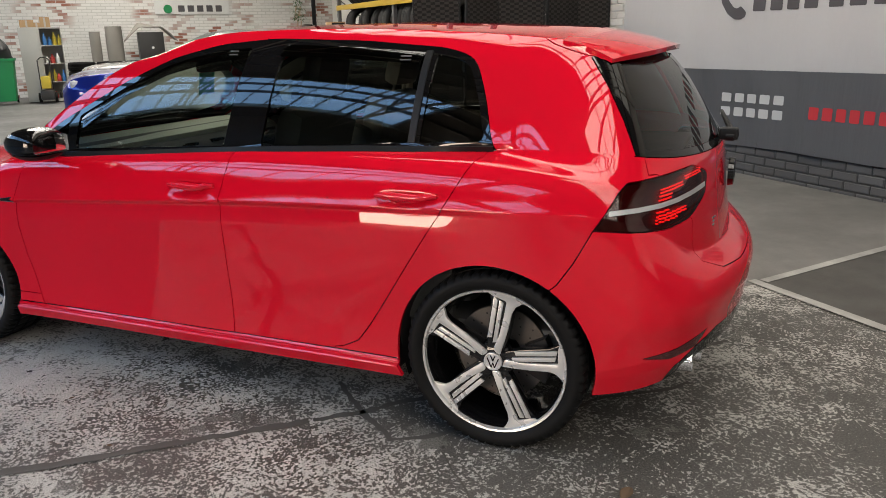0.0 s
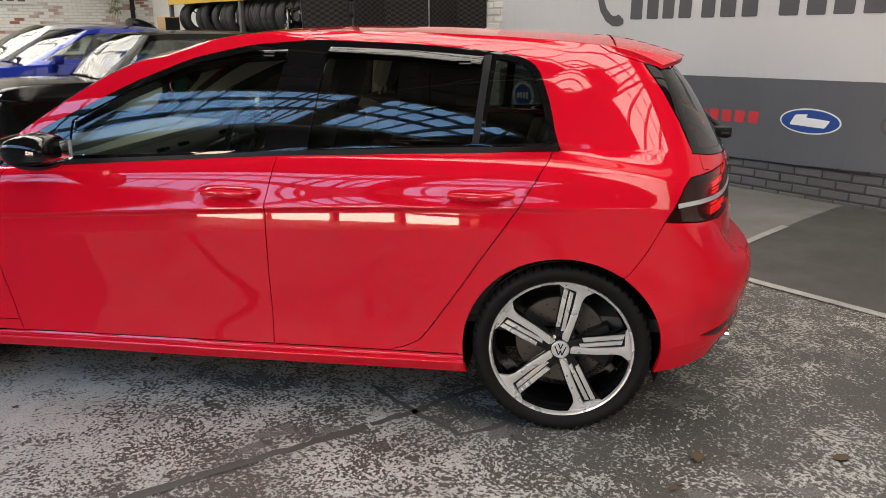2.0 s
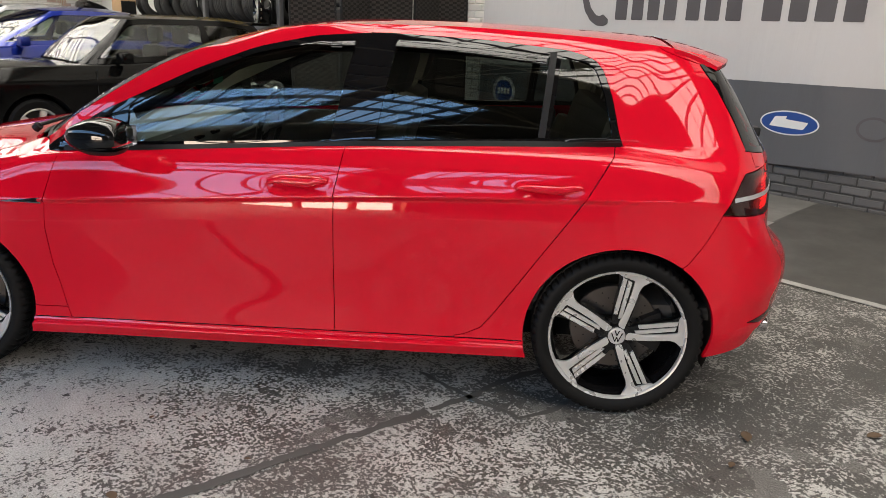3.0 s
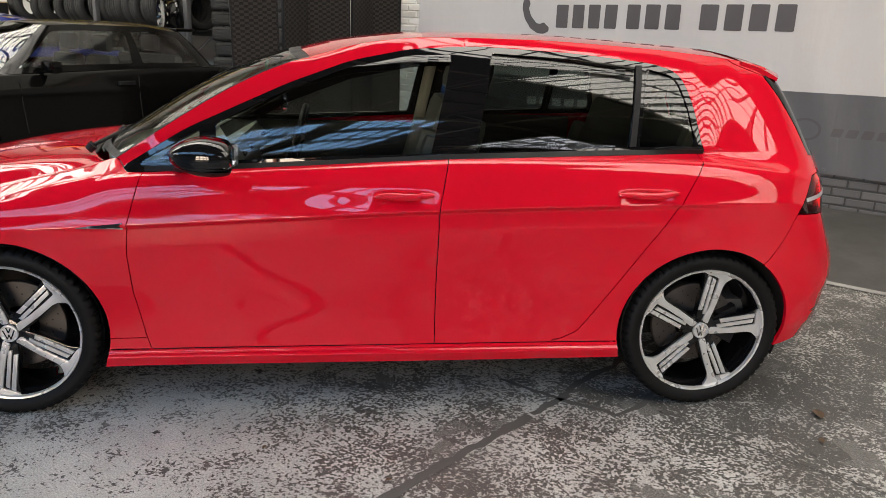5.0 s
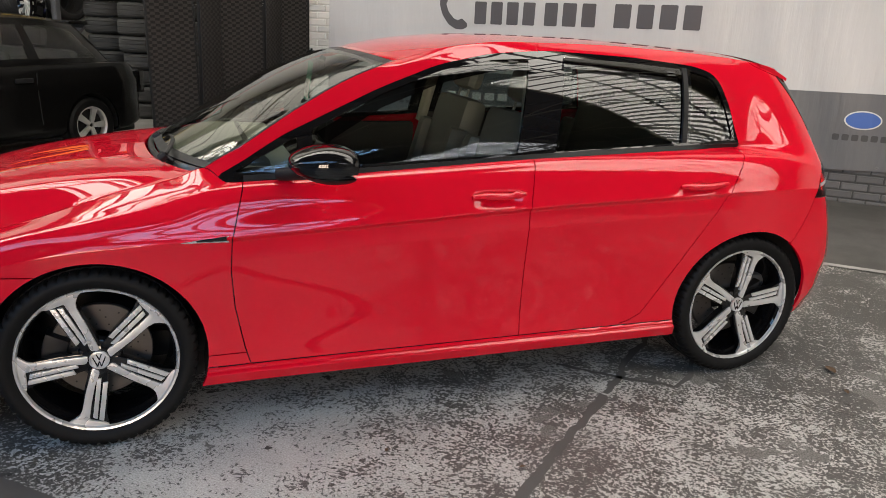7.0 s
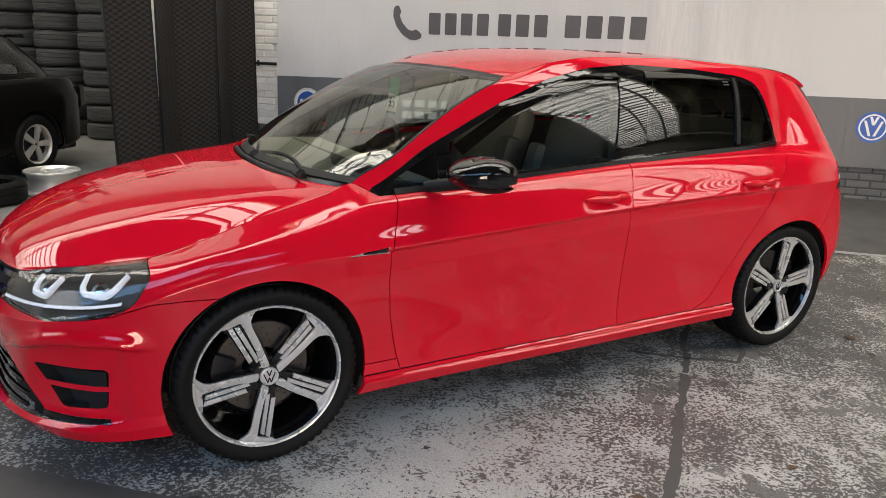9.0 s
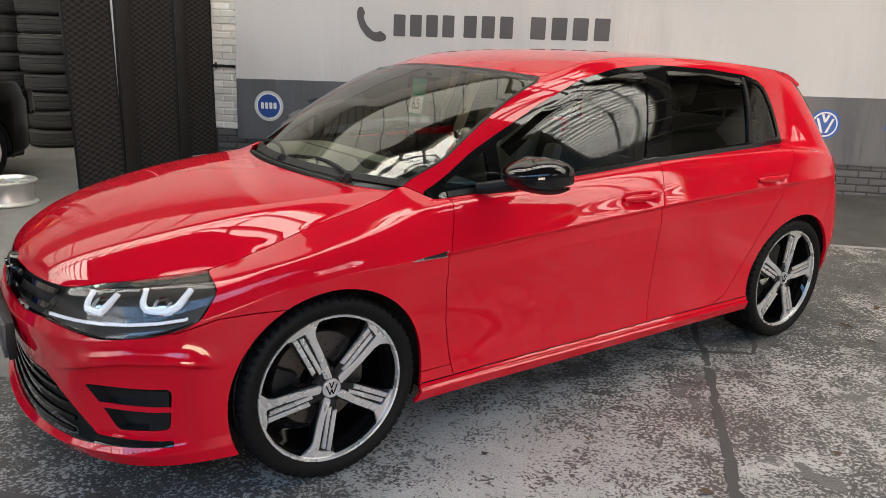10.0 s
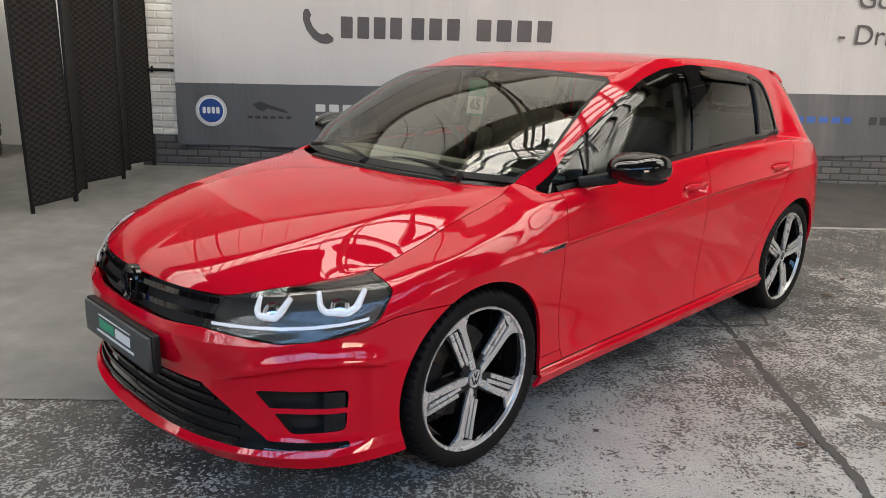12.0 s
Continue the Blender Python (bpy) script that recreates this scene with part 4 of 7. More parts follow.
for r in (0, ny):
    for i in range(nx):
        bm.faces.new((top[r][i], top[r][i + 1], low[r][i + 1], low[r][i]))
bmesh.ops.recalc_face_normals(bm, faces=bm.faces[:])
spoiler = part("roof_spoiler", bm, PAINT, tailgate, "red roof spoiler")
bm = bmesh.new()
box(bm, 1.66, 1.705, -.16, .16, 1.328, 1.34, .003)
part("brake_light", bm, LAMP_RED, spoiler)
wip = bmesh.new()
tube(wip, [(1.955, -.02, 1.0), (1.985, -.02, 1.0)], 0.018, 12)
tube(wip, [(1.985, -.02, 1.0), (1.93, .20, 1.055), (1.915, .33, 1.06)], [.014, .009, .006], 8)
wiper = part("rear_wiper", wip, TRIM, tailgate, "black rear wiper arm")
bm = bmesh.new()
box(bm, 1.93, 2.00, -.035, .035, .985, 1.03, .012)
part("wiper_cap", bm, TRIM, wiper)
bm = bmesh.new()
lathe(bm, [(0, .014), (.04, .014), (.052, .010), (.056, -.01)], 32, pose(1.985, 0, .865, 0, 0, -90))
part("tail_badge", bm, GLOSS_BLACK, tailgate, "gloss black round tailgate badge")
p, n = on_flank(along(16.9), .745, 0.0)
for dz, dy, w in ((0.0, 0, .010), (.013, .004, .018), (-.013, -.006, .012)):
    bm = bmesh.new()
    box(bm, -w, w, -.001, .004, -.003, .003, .001, Matrix.Translation(p + Vector((0, 0, dz))) @ n.to_track_quat("Y", "Z").to_matrix().to_4x4())
    part("letter_badge", bm, CHROME, tailgate, "small chrome badge")
for y in (-.60, -.50, .50, .60):
    bm = bmesh.new()
    x = 1.935 if abs(y) > .55 else 1.955
    lathe(bm, [(.030, 0), (.034, .004), (.036, 0), (.036, -.05), (.030, -.05)], 28, pose(x, y, .318, 0, 0, -90), closed=True)
    part("exhaust_tip", bm, CHROME, hatch, "round chrome exhaust tip")

# door handles, wing badges, mirrors, repeaters
for s in (1, -1):
    for u0, u1, z in ((-.002, .218, .850), (.905, 1.135, .874)):
        bm = bmesh.new()
        rings = []
        for f in np.linspace(0, 1, 17):
            u = u0 + (u1 - u0) * f
            p, n = on_flank(u, z + .010 * (f - .5), 0.0, s)
            fat = min(1, (math.sin(math.pi * min(max(f, .02), .98))) ** .35)
            lift = 0.026 * fat ** .7
            up = Vector((0, 0, 1)) - n * n.z
            hz, hn = .0135 * fat + .002, .011 * fat + .002
            rings.append([bm.verts.new(p + n * (lift - .006 + hn * math.sin(t)) + up * (hz * math.cos(t)) + Vector((0, 0, .004))) for t in np.linspace(0, 2 * math.pi, 12, endpoint=False)])
        for a, b in zip(rings, rings[1:]):
            for k in range(12):
                bm.faces.new((a[k], a[(k + 1) % 12], b[(k + 1) % 12], b[k]))
        bm.faces.new(rings[0][::-1])
        bm.faces.new(rings[-1])
        bmesh.ops.recalc_face_normals(bm, faces=bm.faces[:])
        part("door_handle", bm, PAINT, hatch, "body-coloured pull handle")
    bm = bmesh.new()
    strip(bm, [(u, .730 + (u + .94) * .03) for u in (-1.035, -1.01, -.97, -.93, -.90, -.880)], (0.001, 0.0135), 0.004, s)
    blade = part("wing_blade", bm, CHROME, hatch, "chrome wing blade badge")
    bm = bmesh.new()
    strip(bm, [(u, .731 + (u + .94) * .03) for u in (-.985, -.95, -.92, -.888)], (0.0008, 0.0085), 0.0055, s)
    part("blade_insert", bm, GLOSS_BLACK, blade)
    # mirror
    bm = bmesh.new()
    nu_, nv_ = 36, 20
    grid = []
    for j in range(nv_ + 1):
        th = math.pi * j / nv_
        ring = []
        for i in range(nu_):
            ph = 2 * math.pi * i / nu_
            cx_, cy_, cz_ = math.cos(ph) * math.sin(th), math.sin(ph) * math.sin(th), math.cos(th)
            sq = lambda v, e: math.copysign(abs(v) ** e, v)
            x, y, z = .122 * sq(cx_, .9), .104 * sq(cy_, .75), .064 * sq(cz_, .8)
            z *= 1 - .30 * max(0, -x / .122) ** 1.5
            if x > .075:
                x = .075 + (x - .075) * .25
            out = (y + .108) / .216
            z *= 0.80 + 0.30 * (1 - out) if y < 0 else 1.0
            ring.append((x - .25 * y * 0.6, y, z - .04 * max(0, x)))
        grid.append(ring)
    m_mir = pose(-.565, -.955, 1.003)
    def mirror_half(z_lo, z_hi, grow=1.0):
        b2 = bmesh.new()
        vs = [[b2.verts.new(Vector(p) * grow) for p in r] for r in grid]
        for a, b in zip(vs, vs[1:]):
            for k in range(nu_):
                try:
                    b2.faces.new((a[k], b[k], b[(k + 1) % nu_], a[(k + 1) % nu_]))
                except ValueError:
                    pass
        bmesh.ops.remove_doubles(b2, verts=b2.verts[:], dist=0.0008)
        bmesh.ops.bisect_plane(b2, geom=b2.verts[:] + b2.edges[:] + b2.faces[:], plane_co=(0, 0, z_lo), plane_no=(0.05, 0, -1), clear_outer=True)
        bmesh.ops.bisect_plane(b2, geom=b2.verts[:] + b2.edges[:] + b2.faces[:], plane_co=(0, 0, z_hi), plane_no=(0.05, 0, 1), clear_outer=True)
        bmesh.ops.recalc_face_normals(b2, faces=b2.faces[:])
        bmesh.ops.transform(b2, matrix=pose(0, 0, 0) @ m_mir, verts=b2.verts[:])
        if s < 0:
            bmesh.ops.transform(b2, matrix=Matrix.Diagonal((1, -1, 1, 1)), verts=b2.verts[:])
            bmesh.ops.reverse_faces(b2, faces=b2.faces[:])
        return b2
    bm.free()
    mirror = part("door_mirror", mirror_half(-.026, .2), GLOSS_BLACK, hatch, "gloss black door mirror cap")
    part("mirror_repeater", mirror_half(-.036, -.027, .985), GLOSS_BLACK, mirror, "thin dark indicator strip")
    part("mirror_base", mirror_half(-.2, -.037, 1.0), TRIM, mirror, "satin black lower mirror shell")
    bm = bmesh.new()
    tube(bm, [(-.70, -.775 * s, .935), (-.66, -.82 * s, .945), (-.60, -.88 * s, .962)], [.022, .024, .026], 12)
    part("mirror_arm", bm, TRIM, mirror)
    bm = bmesh.new()
    box(bm, -.012, 0, -.075, .075, -.036, .036, .016, pose(-.486, -.955 * s, 1.003, 0, 0, -8 * s))
    part("mirror_glass", bm, CHROME, mirror, "silver mirror glass")

# smoked wind deflectors over the door windows
top_f = [(-.56, 1.075), (-.32, 1.207), (-.09, 1.296), (.13, 1.343), (.28, 1.351)]
low_f = [(-.53, 1.035), (-.32, 1.160), (-.09, 1.250), (.13, 1.298), (.282, 1.308)]
top_r = [(.44, 1.360), (.60, 1.357), (.76, 1.350), (1.0, 1.331)]
low_r = [(.425, 1.316), (.60, 1.312), (.76, 1.305), (.985, 1.289)]
sp, su, sz = side_part.p, side_part.u, side_part.z


def on_side(x, z, out, s):
    d = (su - x) ** 2 + (sz - z) ** 2
    i, j = np.unravel_index(np.argmin(d), d.shape)
    i, j = min(max(i, 1), d.shape[0] - 2), min(max(j, 1), d.shape[1] - 2)
    du, dv = sp[i + 1, j] - sp[i - 1, j], sp[i, j + 1] - sp[i, j - 1]
    n = np.cross(du, dv)
    n /= np.linalg.norm(n)
    if n[1] > 0:
        n = -n
    shift = (n[0] * (x - sp[i, j, 0]) + n[2] * (z - sp[i, j, 2])) / min(n[1], -.5)
    y = sp[i, j, 1] - max(-.02, min(.02, shift))
    return Vector((x + n[0] * out, (y + n[1] * out) * s, z + n[2] * out))


for s in (1, -1):
    for tops, lows in ((top_f, low_f), (top_r, low_r)):
        t2 = resample(np.array([(a, b, 0) for a, b in tops]), 26)
        l2 = resample(np.array([(a, b, 0) for a, b in lows]), 26)
        bm = bmesh.new()
        rows2 = []
        for a, b in zip(t2, l2):
            r = [on_side(a[0] * (1 - f) + b[0] * f, a[1] * (1 - f) + b[1] * f, o, s) for f, o in ((.0, .001), (.35, .007), (.7, .010), (1, .011))]
            rows2.append([bm.verts.new(v) for v in r])
        for a, b in zip(rows2, rows2[1:]):
            for k in range(3):
                bm.faces.new((a[k], a[k + 1], b[k + 1], b[k]))
        shade = part("wind_deflector", bm, VISOR, hatch, "smoked plastic wind deflector")
        for dz in (.0, -.012):
            bm = bmesh.new()
            xa, za = tops[-1][0] - .085, tops[-1][1] - .019 + dz
            vs = [bm.verts.new(on_side(xa + dx, za + ddz, .0125, s)) for dx, ddz in ((0, 0), (.04, 0), (.04, .0045), (0, .0045))]
            bm.faces.new(vs if s > 0 else vs[::-1])
            part("maker_mark", bm, CABIN, shade, smooth=False)
    # belt trim under the glass
    bm = bmesh.new()
    xs_b = np.linspace(-.82, 1.277, 60)
    rows2 = []
    for x in xs_b:
        z0 = float(belt_z(x)) - .004
        rows2.append([bm.verts.new(on_side(x, z0 + dz, o, s)) for dz, o in ((-.010, .0), (-.010, .007), (.009, .006), (.009, -.002))])
    for a, b in zip(rows2, rows2[1:]):
        for k in range(3):
            bm.faces.new((a[k], a[k + 1], b[k + 1], b[k]))
    part("belt_trim", bm, TRIM, hatch, "black rubber waist strip")
    for x0, x1 in (((.985, 1.036), (1.015, 1.334)),):
        bm = bmesh.new()
        rows2 = []
        for f in np.linspace(0, 1, 14):
            x, z = x0[0] * (1 - f) + x1[0] * f, x0[1] * (1 - f) + x1[1] * f
            rows2.append([bm.verts.new(on_side(x + dx, z, o, s)) for dx, o in ((-.013, -.002), (-.012, .007), (.012, .007), (.013, -.002))])
        for a, b in zip(rows2, rows2[1:]):
            for k in range(3):
                bm.faces.new((a[k], a[k + 1], b[k + 1], b[k]))
        part("window_divider", bm, TRIM, hatch, "black window divider")

# wipers and scuttle
bm = bmesh.new()
cow = [(-1.16, y, .932 + .012 * (1 - (y / .6) ** 2)) for y in np.linspace(-.47, .47, 13)]
for dx in (.02, .05, .08):
    tube(bm, [(x + dx + .10 * (y / .6) ** 2, y, z - .016 + dx * .2) for x, y, z in cow], [.003] + [.013] * 11 + [.003], 8)
part("scuttle", bm, TRIM, hatch, "black plastic scuttle under the windscreen")
for x0, y0, x1, y1 in ((-1.075, -.50, -1.085, .02), (-1.105, .02, -1.0, .56)):
    bm = bmesh.new()
    pts = [(x0 + (x1 - x0) * f + .03 * math.sin(math.pi * f), y0 + (y1 - y0) * f, .962 + .018 * math.sin(math.pi * f)) for f in np.linspace(0, 1, 8)]
    tube(bm, pts, .008, 8)
    tube(bm, [(x0 - .02, y0, .945), (x0, y0, .962)], .018, 10)
    part("wiper", bm, TRIM, hatch, "black windscreen wiper")

# wheels
def tyre_mesh(bm, radius, width, rim_r):
    """A tyre about the y axis with cut shoulder blocks."""
    n = 240
    h = width / 2
    prof_t = [(rim_r, -h * .80, 0), (rim_r + .012, -h * .93, 0), ((rim_r + radius) / 2, -h * 1.0, 0), (radius - .022, -h * .985, 0), (radius - .011, -h * .94, 1), (radius - .003, -h * .84, 1), (radius, -h * .62, 1), (radius - .0005, -h * .56, 1), (radius - .007, -h * .54, 0), (radius - .007, -h * .47, 0), (radius, -h * .45, 0), (radius + .001, -h * .06, 2), (radius - .006, -h * .04, 0)]
    prof_t += [(r, -y, c) for r, y, c in prof_t[::-1]]
    rings = []
    for r, y, cut in prof_t:
        ring = []
        for k in range(n):
            rr = r
            if cut == 1 and k % 4 == 0:
                rr = r - .0075
            if cut == 2 and k % 6 == 0:
                rr = r - .006
            a = 2 * math.pi * (k + (y / h) * 1.2) / n
            ring.append(bm.verts.new((rr * math.sin(a), y, rr * math.cos(a))))
        rings.append(ring)
    for a, b in zip(rings, rings[1:]):
        for k in range(n):
            bm.faces.new((a[k], b[k], b[(k + 1) % n], a[(k + 1) % n]))
    bmesh.ops.recalc_face_normals(bm, faces=bm.faces[:])


def wheel_at(m, parent, spoke_turn):
    """A black and silver five-spoke wheel; its outer face looks to local -y."""
    wheel = new("wheel")
    wheel.parent = parent
    wheel.matrix_basis = m
    wheel["label"] = "five-spoke black and machined silver alloy wheel"
    bm = bmesh.new()
    tyre_mesh(bm, .3205, .225, .252)
    part("tyre", bm, RUBBER, wheel, "black low-profile tyre")
    bm = bmesh.new()
    lathe(bm, [(.246, -.088), (.250, -.100), (.257, -.102), (.2595, -.096), (.2595, -.088)], 96)
    part("rim_lip", bm, ALLOY, wheel, "machined silver rim edge")
    bm = bmesh.new()
    lathe(bm, [(.247, -.090), (.238, -.075), (.232, -.02), (.222, .06), (.225, .09), (.255, .10)], 96)
    part("rim", bm, GLOSS_BLACK, wheel, "gloss black rim barrel")
    for k in range(5):
        a = radians(spoke_turn + 72 * k)
        turn = Matrix.Rotation(-a, 4, "Y")
        # local: u outwards (x), w across (z)
        bm = bmesh.new()
        prism(bm, rounded([(.04, -.030), (.11, -.038), (.20, -.040), (.246, -.052), (.249, 0), (.246, .056), (.20, .040), (.11, .038), (.04, .030)], .01, 2), -.082, -.048, .004)
        bmesh.ops.transform(bm, matrix=turn, verts=bm.verts[:])
        part("spoke", bm, GLOSS_BLACK, wheel, "gloss black spoke")
        band = [(.030, -.020), (.075, -.026), (.13, -.033), (.19, -.037), (.212, -.044), (.230, -.064), (.2385, -.085), (.2505, -.070), (.2525, -.02), (.2515, .045), (.243, .060), (.236, .046), (.232, .036), (.226, -.012), (.17, -.011), (.10, -.006), (.055, .004), (.040, .004)]
        bm = bmesh.new()
        prism(bm, rounded(band, .006, 2), -.090, -.078, .0015)
        bmesh.ops.transform(bm, matrix=turn, verts=bm.verts[:])
        part("spoke_face", bm, ALLOY, wheel, "machined silver spoke face")
        for w0, w1, e0, e1 in ((-.001, .0125, .072, .222), (.019, .034, .085, .230)):
            bm = bmesh.new()
            prism(bm, [(e0, w0), (e1 - .006, w0 - .001), (e1, w1), (e0 - .004, w1)], -.089, -.078, .001)
            bmesh.ops.transform(bm, matrix=turn, verts=bm.verts[:])
            part("spoke_rib", bm, ALLOY, wheel, "silver spoke rib")
        b_a = a + radians(36)
        bm = bmesh.new()
        lathe(bm, [(0, -.078), (.006, -.078), (.008, -.076), (.0115, -.072), (.0115, -.05)], 12)
        bmesh.ops.transform(bm, matrix=Matrix.Translation((.056 * math.cos(b_a), 0, .056 * math.sin(b_a))), verts=bm.verts[:])
        part("wheel_bolt", bm, TRIM, wheel)
    bm = bmesh.new()
    lathe(bm, [(0, -.085), (.030, -.085), (.044, -.083), (.066, -.074), (.072, -.05)], 40)
    part("hub", bm, GLOSS_BLACK, wheel)
    bm = bmesh.new()
    lathe(bm, [(0, -.091), (.026, -.091), (.0285, -.094), (.032, -.093), (.033, -.08)], 36)
    cap = part("centre_cap", bm, SILVER, wheel, "silver centre cap with dark strokes")
    for p0, p1 in (((-.020, .012), (-.006, -.022)), ((.020, .012), (.006, -.022)), ((-.008, .022), (0, .002)), ((.008, .022), (0, .002)), ((-.006, -.022), (0, -.004)), ((.006, -.022), (0, -.004))):
        bm = bmesh.new()
        tube(bm, [(p0[0], -.0915, p0[1]), (p1[0], -.0915, p1[1])], .0022, 6)
        part("cap_stroke", bm, GLOSS_BLACK, cap)
    bm = bmesh.new()
    lathe(bm, [(.07, .005), (.165, .005), (.167, .007), (.167, .025), (.165, .027), (.07, .027)], 64, closed=True)
    disc = part("brake_disc", bm, DISC, wheel, "grey drilled brake disc")
    bm = bmesh.new()
    for i in range(45):
        a, r = 2 * math.pi * i / 45, .095 + .025 * (i % 3)
        lathe_m = Matrix.Translation((r * math.cos(a), .0035, r * math.sin(a)))
        bmesh.ops.create_circle(bm, cap_ends=True, segments=8, radius=.0035, matrix=lathe_m @ Matrix.Rotation(radians(90), 4, "X"))
    part("disc_holes", bm, DARK, disc)["kind"] = "stuff"
    return wheel


for cx in (-1.315, 1.315):
    for s in (1, -1):
        yc = -.752 * s
        m = pose(cx, yc, HUB + .0025) if s > 0 else pose(cx, yc, HUB + .0025, 0, 0, 180)
        wh = wheel_at(m, hatch, 45 if cx < 0 else 81)
        bm = bmesh.new()
        a0 = 0 if cx > 0 else 180
        arc = [(r * math.cos(radians(a0 + a)), r * math.sin(radians(a0 + a))) for r, turn in ((.105, 1), (.185, -1)) for a in np.linspace(-27, 27, 9)[::turn]]
        prism(bm, arc, -.03, .045, .008)
        part("caliper", bm, TRIM, wh, "black brake caliper")
        # arch liner
        bm = bmesh.new()
        n_a = 40
        ring_a, ring_b = [], []
        for k in range(n_a + 1):
            a = radians(-20 + 220 * k / n_a)
            brim = .80 + .06 * max(0.0, math.sin(a)) ** .5
            ring_a.append(bm.verts.new((cx + .362 * math.cos(a), -brim * s, HUB + .362 * math.sin(a))))
            ring_b.append(bm.verts.new((cx + .362 * math.cos(a), -.52 * s, HUB + .362 * math.sin(a))))
        for k in range(n_a):
            bm.faces.new((ring_a[k], ring_a[k + 1], ring_b[k + 1], ring_b[k]))
        bm.faces.new(ring_b)
        part("arch_liner", bm, DARK, hatch, "black wheel-arch liner")

# underbody
bm = bmesh.new()
box(bm, -1.95, 1.80, -.56, .56, .19, .30, .02)
box(bm, -.93, .93, -.82, .82, .20, .30, .02)
part("underbody", bm, DARK, hatch, "black underbody")

# cabin: floor, dash, wheel, seats, lining, door cards
bm = bmesh.new()
box(bm, -.95, 1.85, -.74, .74, .36, .42, .02)
part("cabin_floor", bm, CABIN, hatch)
bm = bmesh.new()
sec = [(-.90, .86), (-.86, .925), (-.75, .94), (-.60, .915), (-.55, .86), (-.58, .70), (-.66, .50), (-.92, .45)]
prism(bm, rounded(sec, .03, 3), -.68, .68, .01)
dash = part("dashboard", bm, CABIN, hatch, "dark grey dashboard")
bm = bmesh.new()
shelf = [(-1.085, -.30), (-1.02, -.50), (-.90, -.62), (-.60, -.66), (-.60, .66), (-.90, .62), (-1.02, .50), (-1.085, .30)]
prism(bm, rounded(shelf, .04, 3), .80, .918, .006, "xy")
for vtx in bm.verts:
    if vtx.co.z > .85:
        vtx.co.z += .026 * (1 - ((vtx.co.x + .80) / .3) ** 2)
part("dash_top", bm, DASH_TOP, dash, "padded dash top, grey-green with pale sky put into its colour")
for y in (-.56, -.08, .12, .58):
    bm = bmesh.new()
    box(bm, -.01, .01, -.055, .055, -.025, .025, .008, pose(-.572, y, .86, 0, 14, 0))
    part("air_vent", bm, GLOSS_BLACK, dash)
bm = bmesh.new()
tube(bm, [(-.36 + .075 * math.sin(a) * .45, .36 + .185 * math.cos(a), .88 + .185 * math.sin(a) * .9) for a in np.linspace(0, 2 * math.pi, 36, endpoint=False)], .016, 10, True)
tube(bm, [(-.36, .19, .87), (-.38, .36, .87), (-.36, .53, .87)], .018, 8)
tube(bm, [(-.38, .36, .87), (-.43, .36, .72)], .02, 8)
tube(bm, [(-.55, .36, .80), (-.38, .36, .875)], .035, 10)
part("steering_wheel", bm, TRIM, hatch, "black leather steering wheel")


def seat(x, y, wide, parent, mat, head=True):
    bm = bmesh.new()
    box(bm, -.26, .24, -wide / 2, wide / 2, .42, .58, .05)
    lean = pose(.20, 0, .52, 0, 16, 0)
    box(bm, -.06, .07, -wide / 2, wide / 2, 0, .62, .05, lean)
    for s in (1, -1):
        box(bm, -.11, .02, s * wide / 2 - .045, s * wide / 2 + .045, .08, .46, .035, lean)
        box(bm, -.24, .16, s * wide / 2 - .045, s * wide / 2 + .045, .50, .63, .04)
    bmesh.ops.transform(bm, matrix=Matrix.Translation((x, y, 0)), verts=bm.verts[:])
    st = part("front_seat" if head else "rear_seat", bm, mat, parent, "pale grey leather seat")
    n_h = 1 if wide < .7 else 3
    for i in range(n_h):
        bm = bmesh.new()
        yy = (i - (n_h - 1) / 2) * .42
        box(bm, -.045, .045, yy - .125, yy + .125, .66, .85, .045, lean)
        for q in (-.06, .06):
            tube(bm, [lean @ Vector((0, yy + q, .58)), lean @ Vector((0, yy + q, .72))], .007, 8)
        bmesh.ops.transform(bm, matrix=Matrix.Translation((x, y, 0)), verts=bm.verts[:])
        part("headrest", bm, mat, st)
    return st


seat(.02, -.36, .46, hatch, LEATHER)
seat(.02, .36, .46, hatch, LEATHER)
seat(.92, 0, 1.24, hatch, LEATHER, False)
liner_p = roof_p.copy()
liner_p[..., 2] -= 0.022
panel("headlining", [piece(liner_p[3:-4, :37])], LINER, hatch, "beige headlining", gap=0, deep=0, both=True)
for s in (1, -1):
    bm = bmesh.new()
    box(bm, -.66, .24, -.745 * s - .02, -.745 * s + .02, .34, .935, .02)
    part("door_card", bm, CABIN, hatch)
    bm = bmesh.new()
    box(bm, .28, 1.14, -.742 * s - .02, -.742 * s + .02, .40, .995, .02)
    part("door_card", bm, CABIN, hatch)
    for x0, x1, y0, y1, z0, z1 in ((.27, .335, .70, .57, .95, 1.335), (1.25, 1.36, .63, .50, .98, 1.30)):
        bm = bmesh.new()
        tube(bm, [(x0, -y0 * s, z0), ((x0 + x1) / 2, -(y0 + y1) / 2 * s - .012 * s, (z0 + z1) / 2), (x1, -y1 * s, z1)], .03, 10)
        part("post_trim", bm, LINER, hatch)
bm = bmesh.new()
box(bm, 1.30, 1.78, -.62, .62, .90, .93, .01)
part("parcel_shelf", bm, CABIN, hatch)
bm = bmesh.new()
box(bm, -.012, .02, -.12, .12, -.035, .035, .02, pose(-.44, 0, 1.265, 0, 12, 0))
tube(bm, [(-.43, 0, 1.27), (-.405, 0, 1.308)], .014, 8)
part("rear_view_mirror", bm, TRIM, hatch, "black inside mirror")
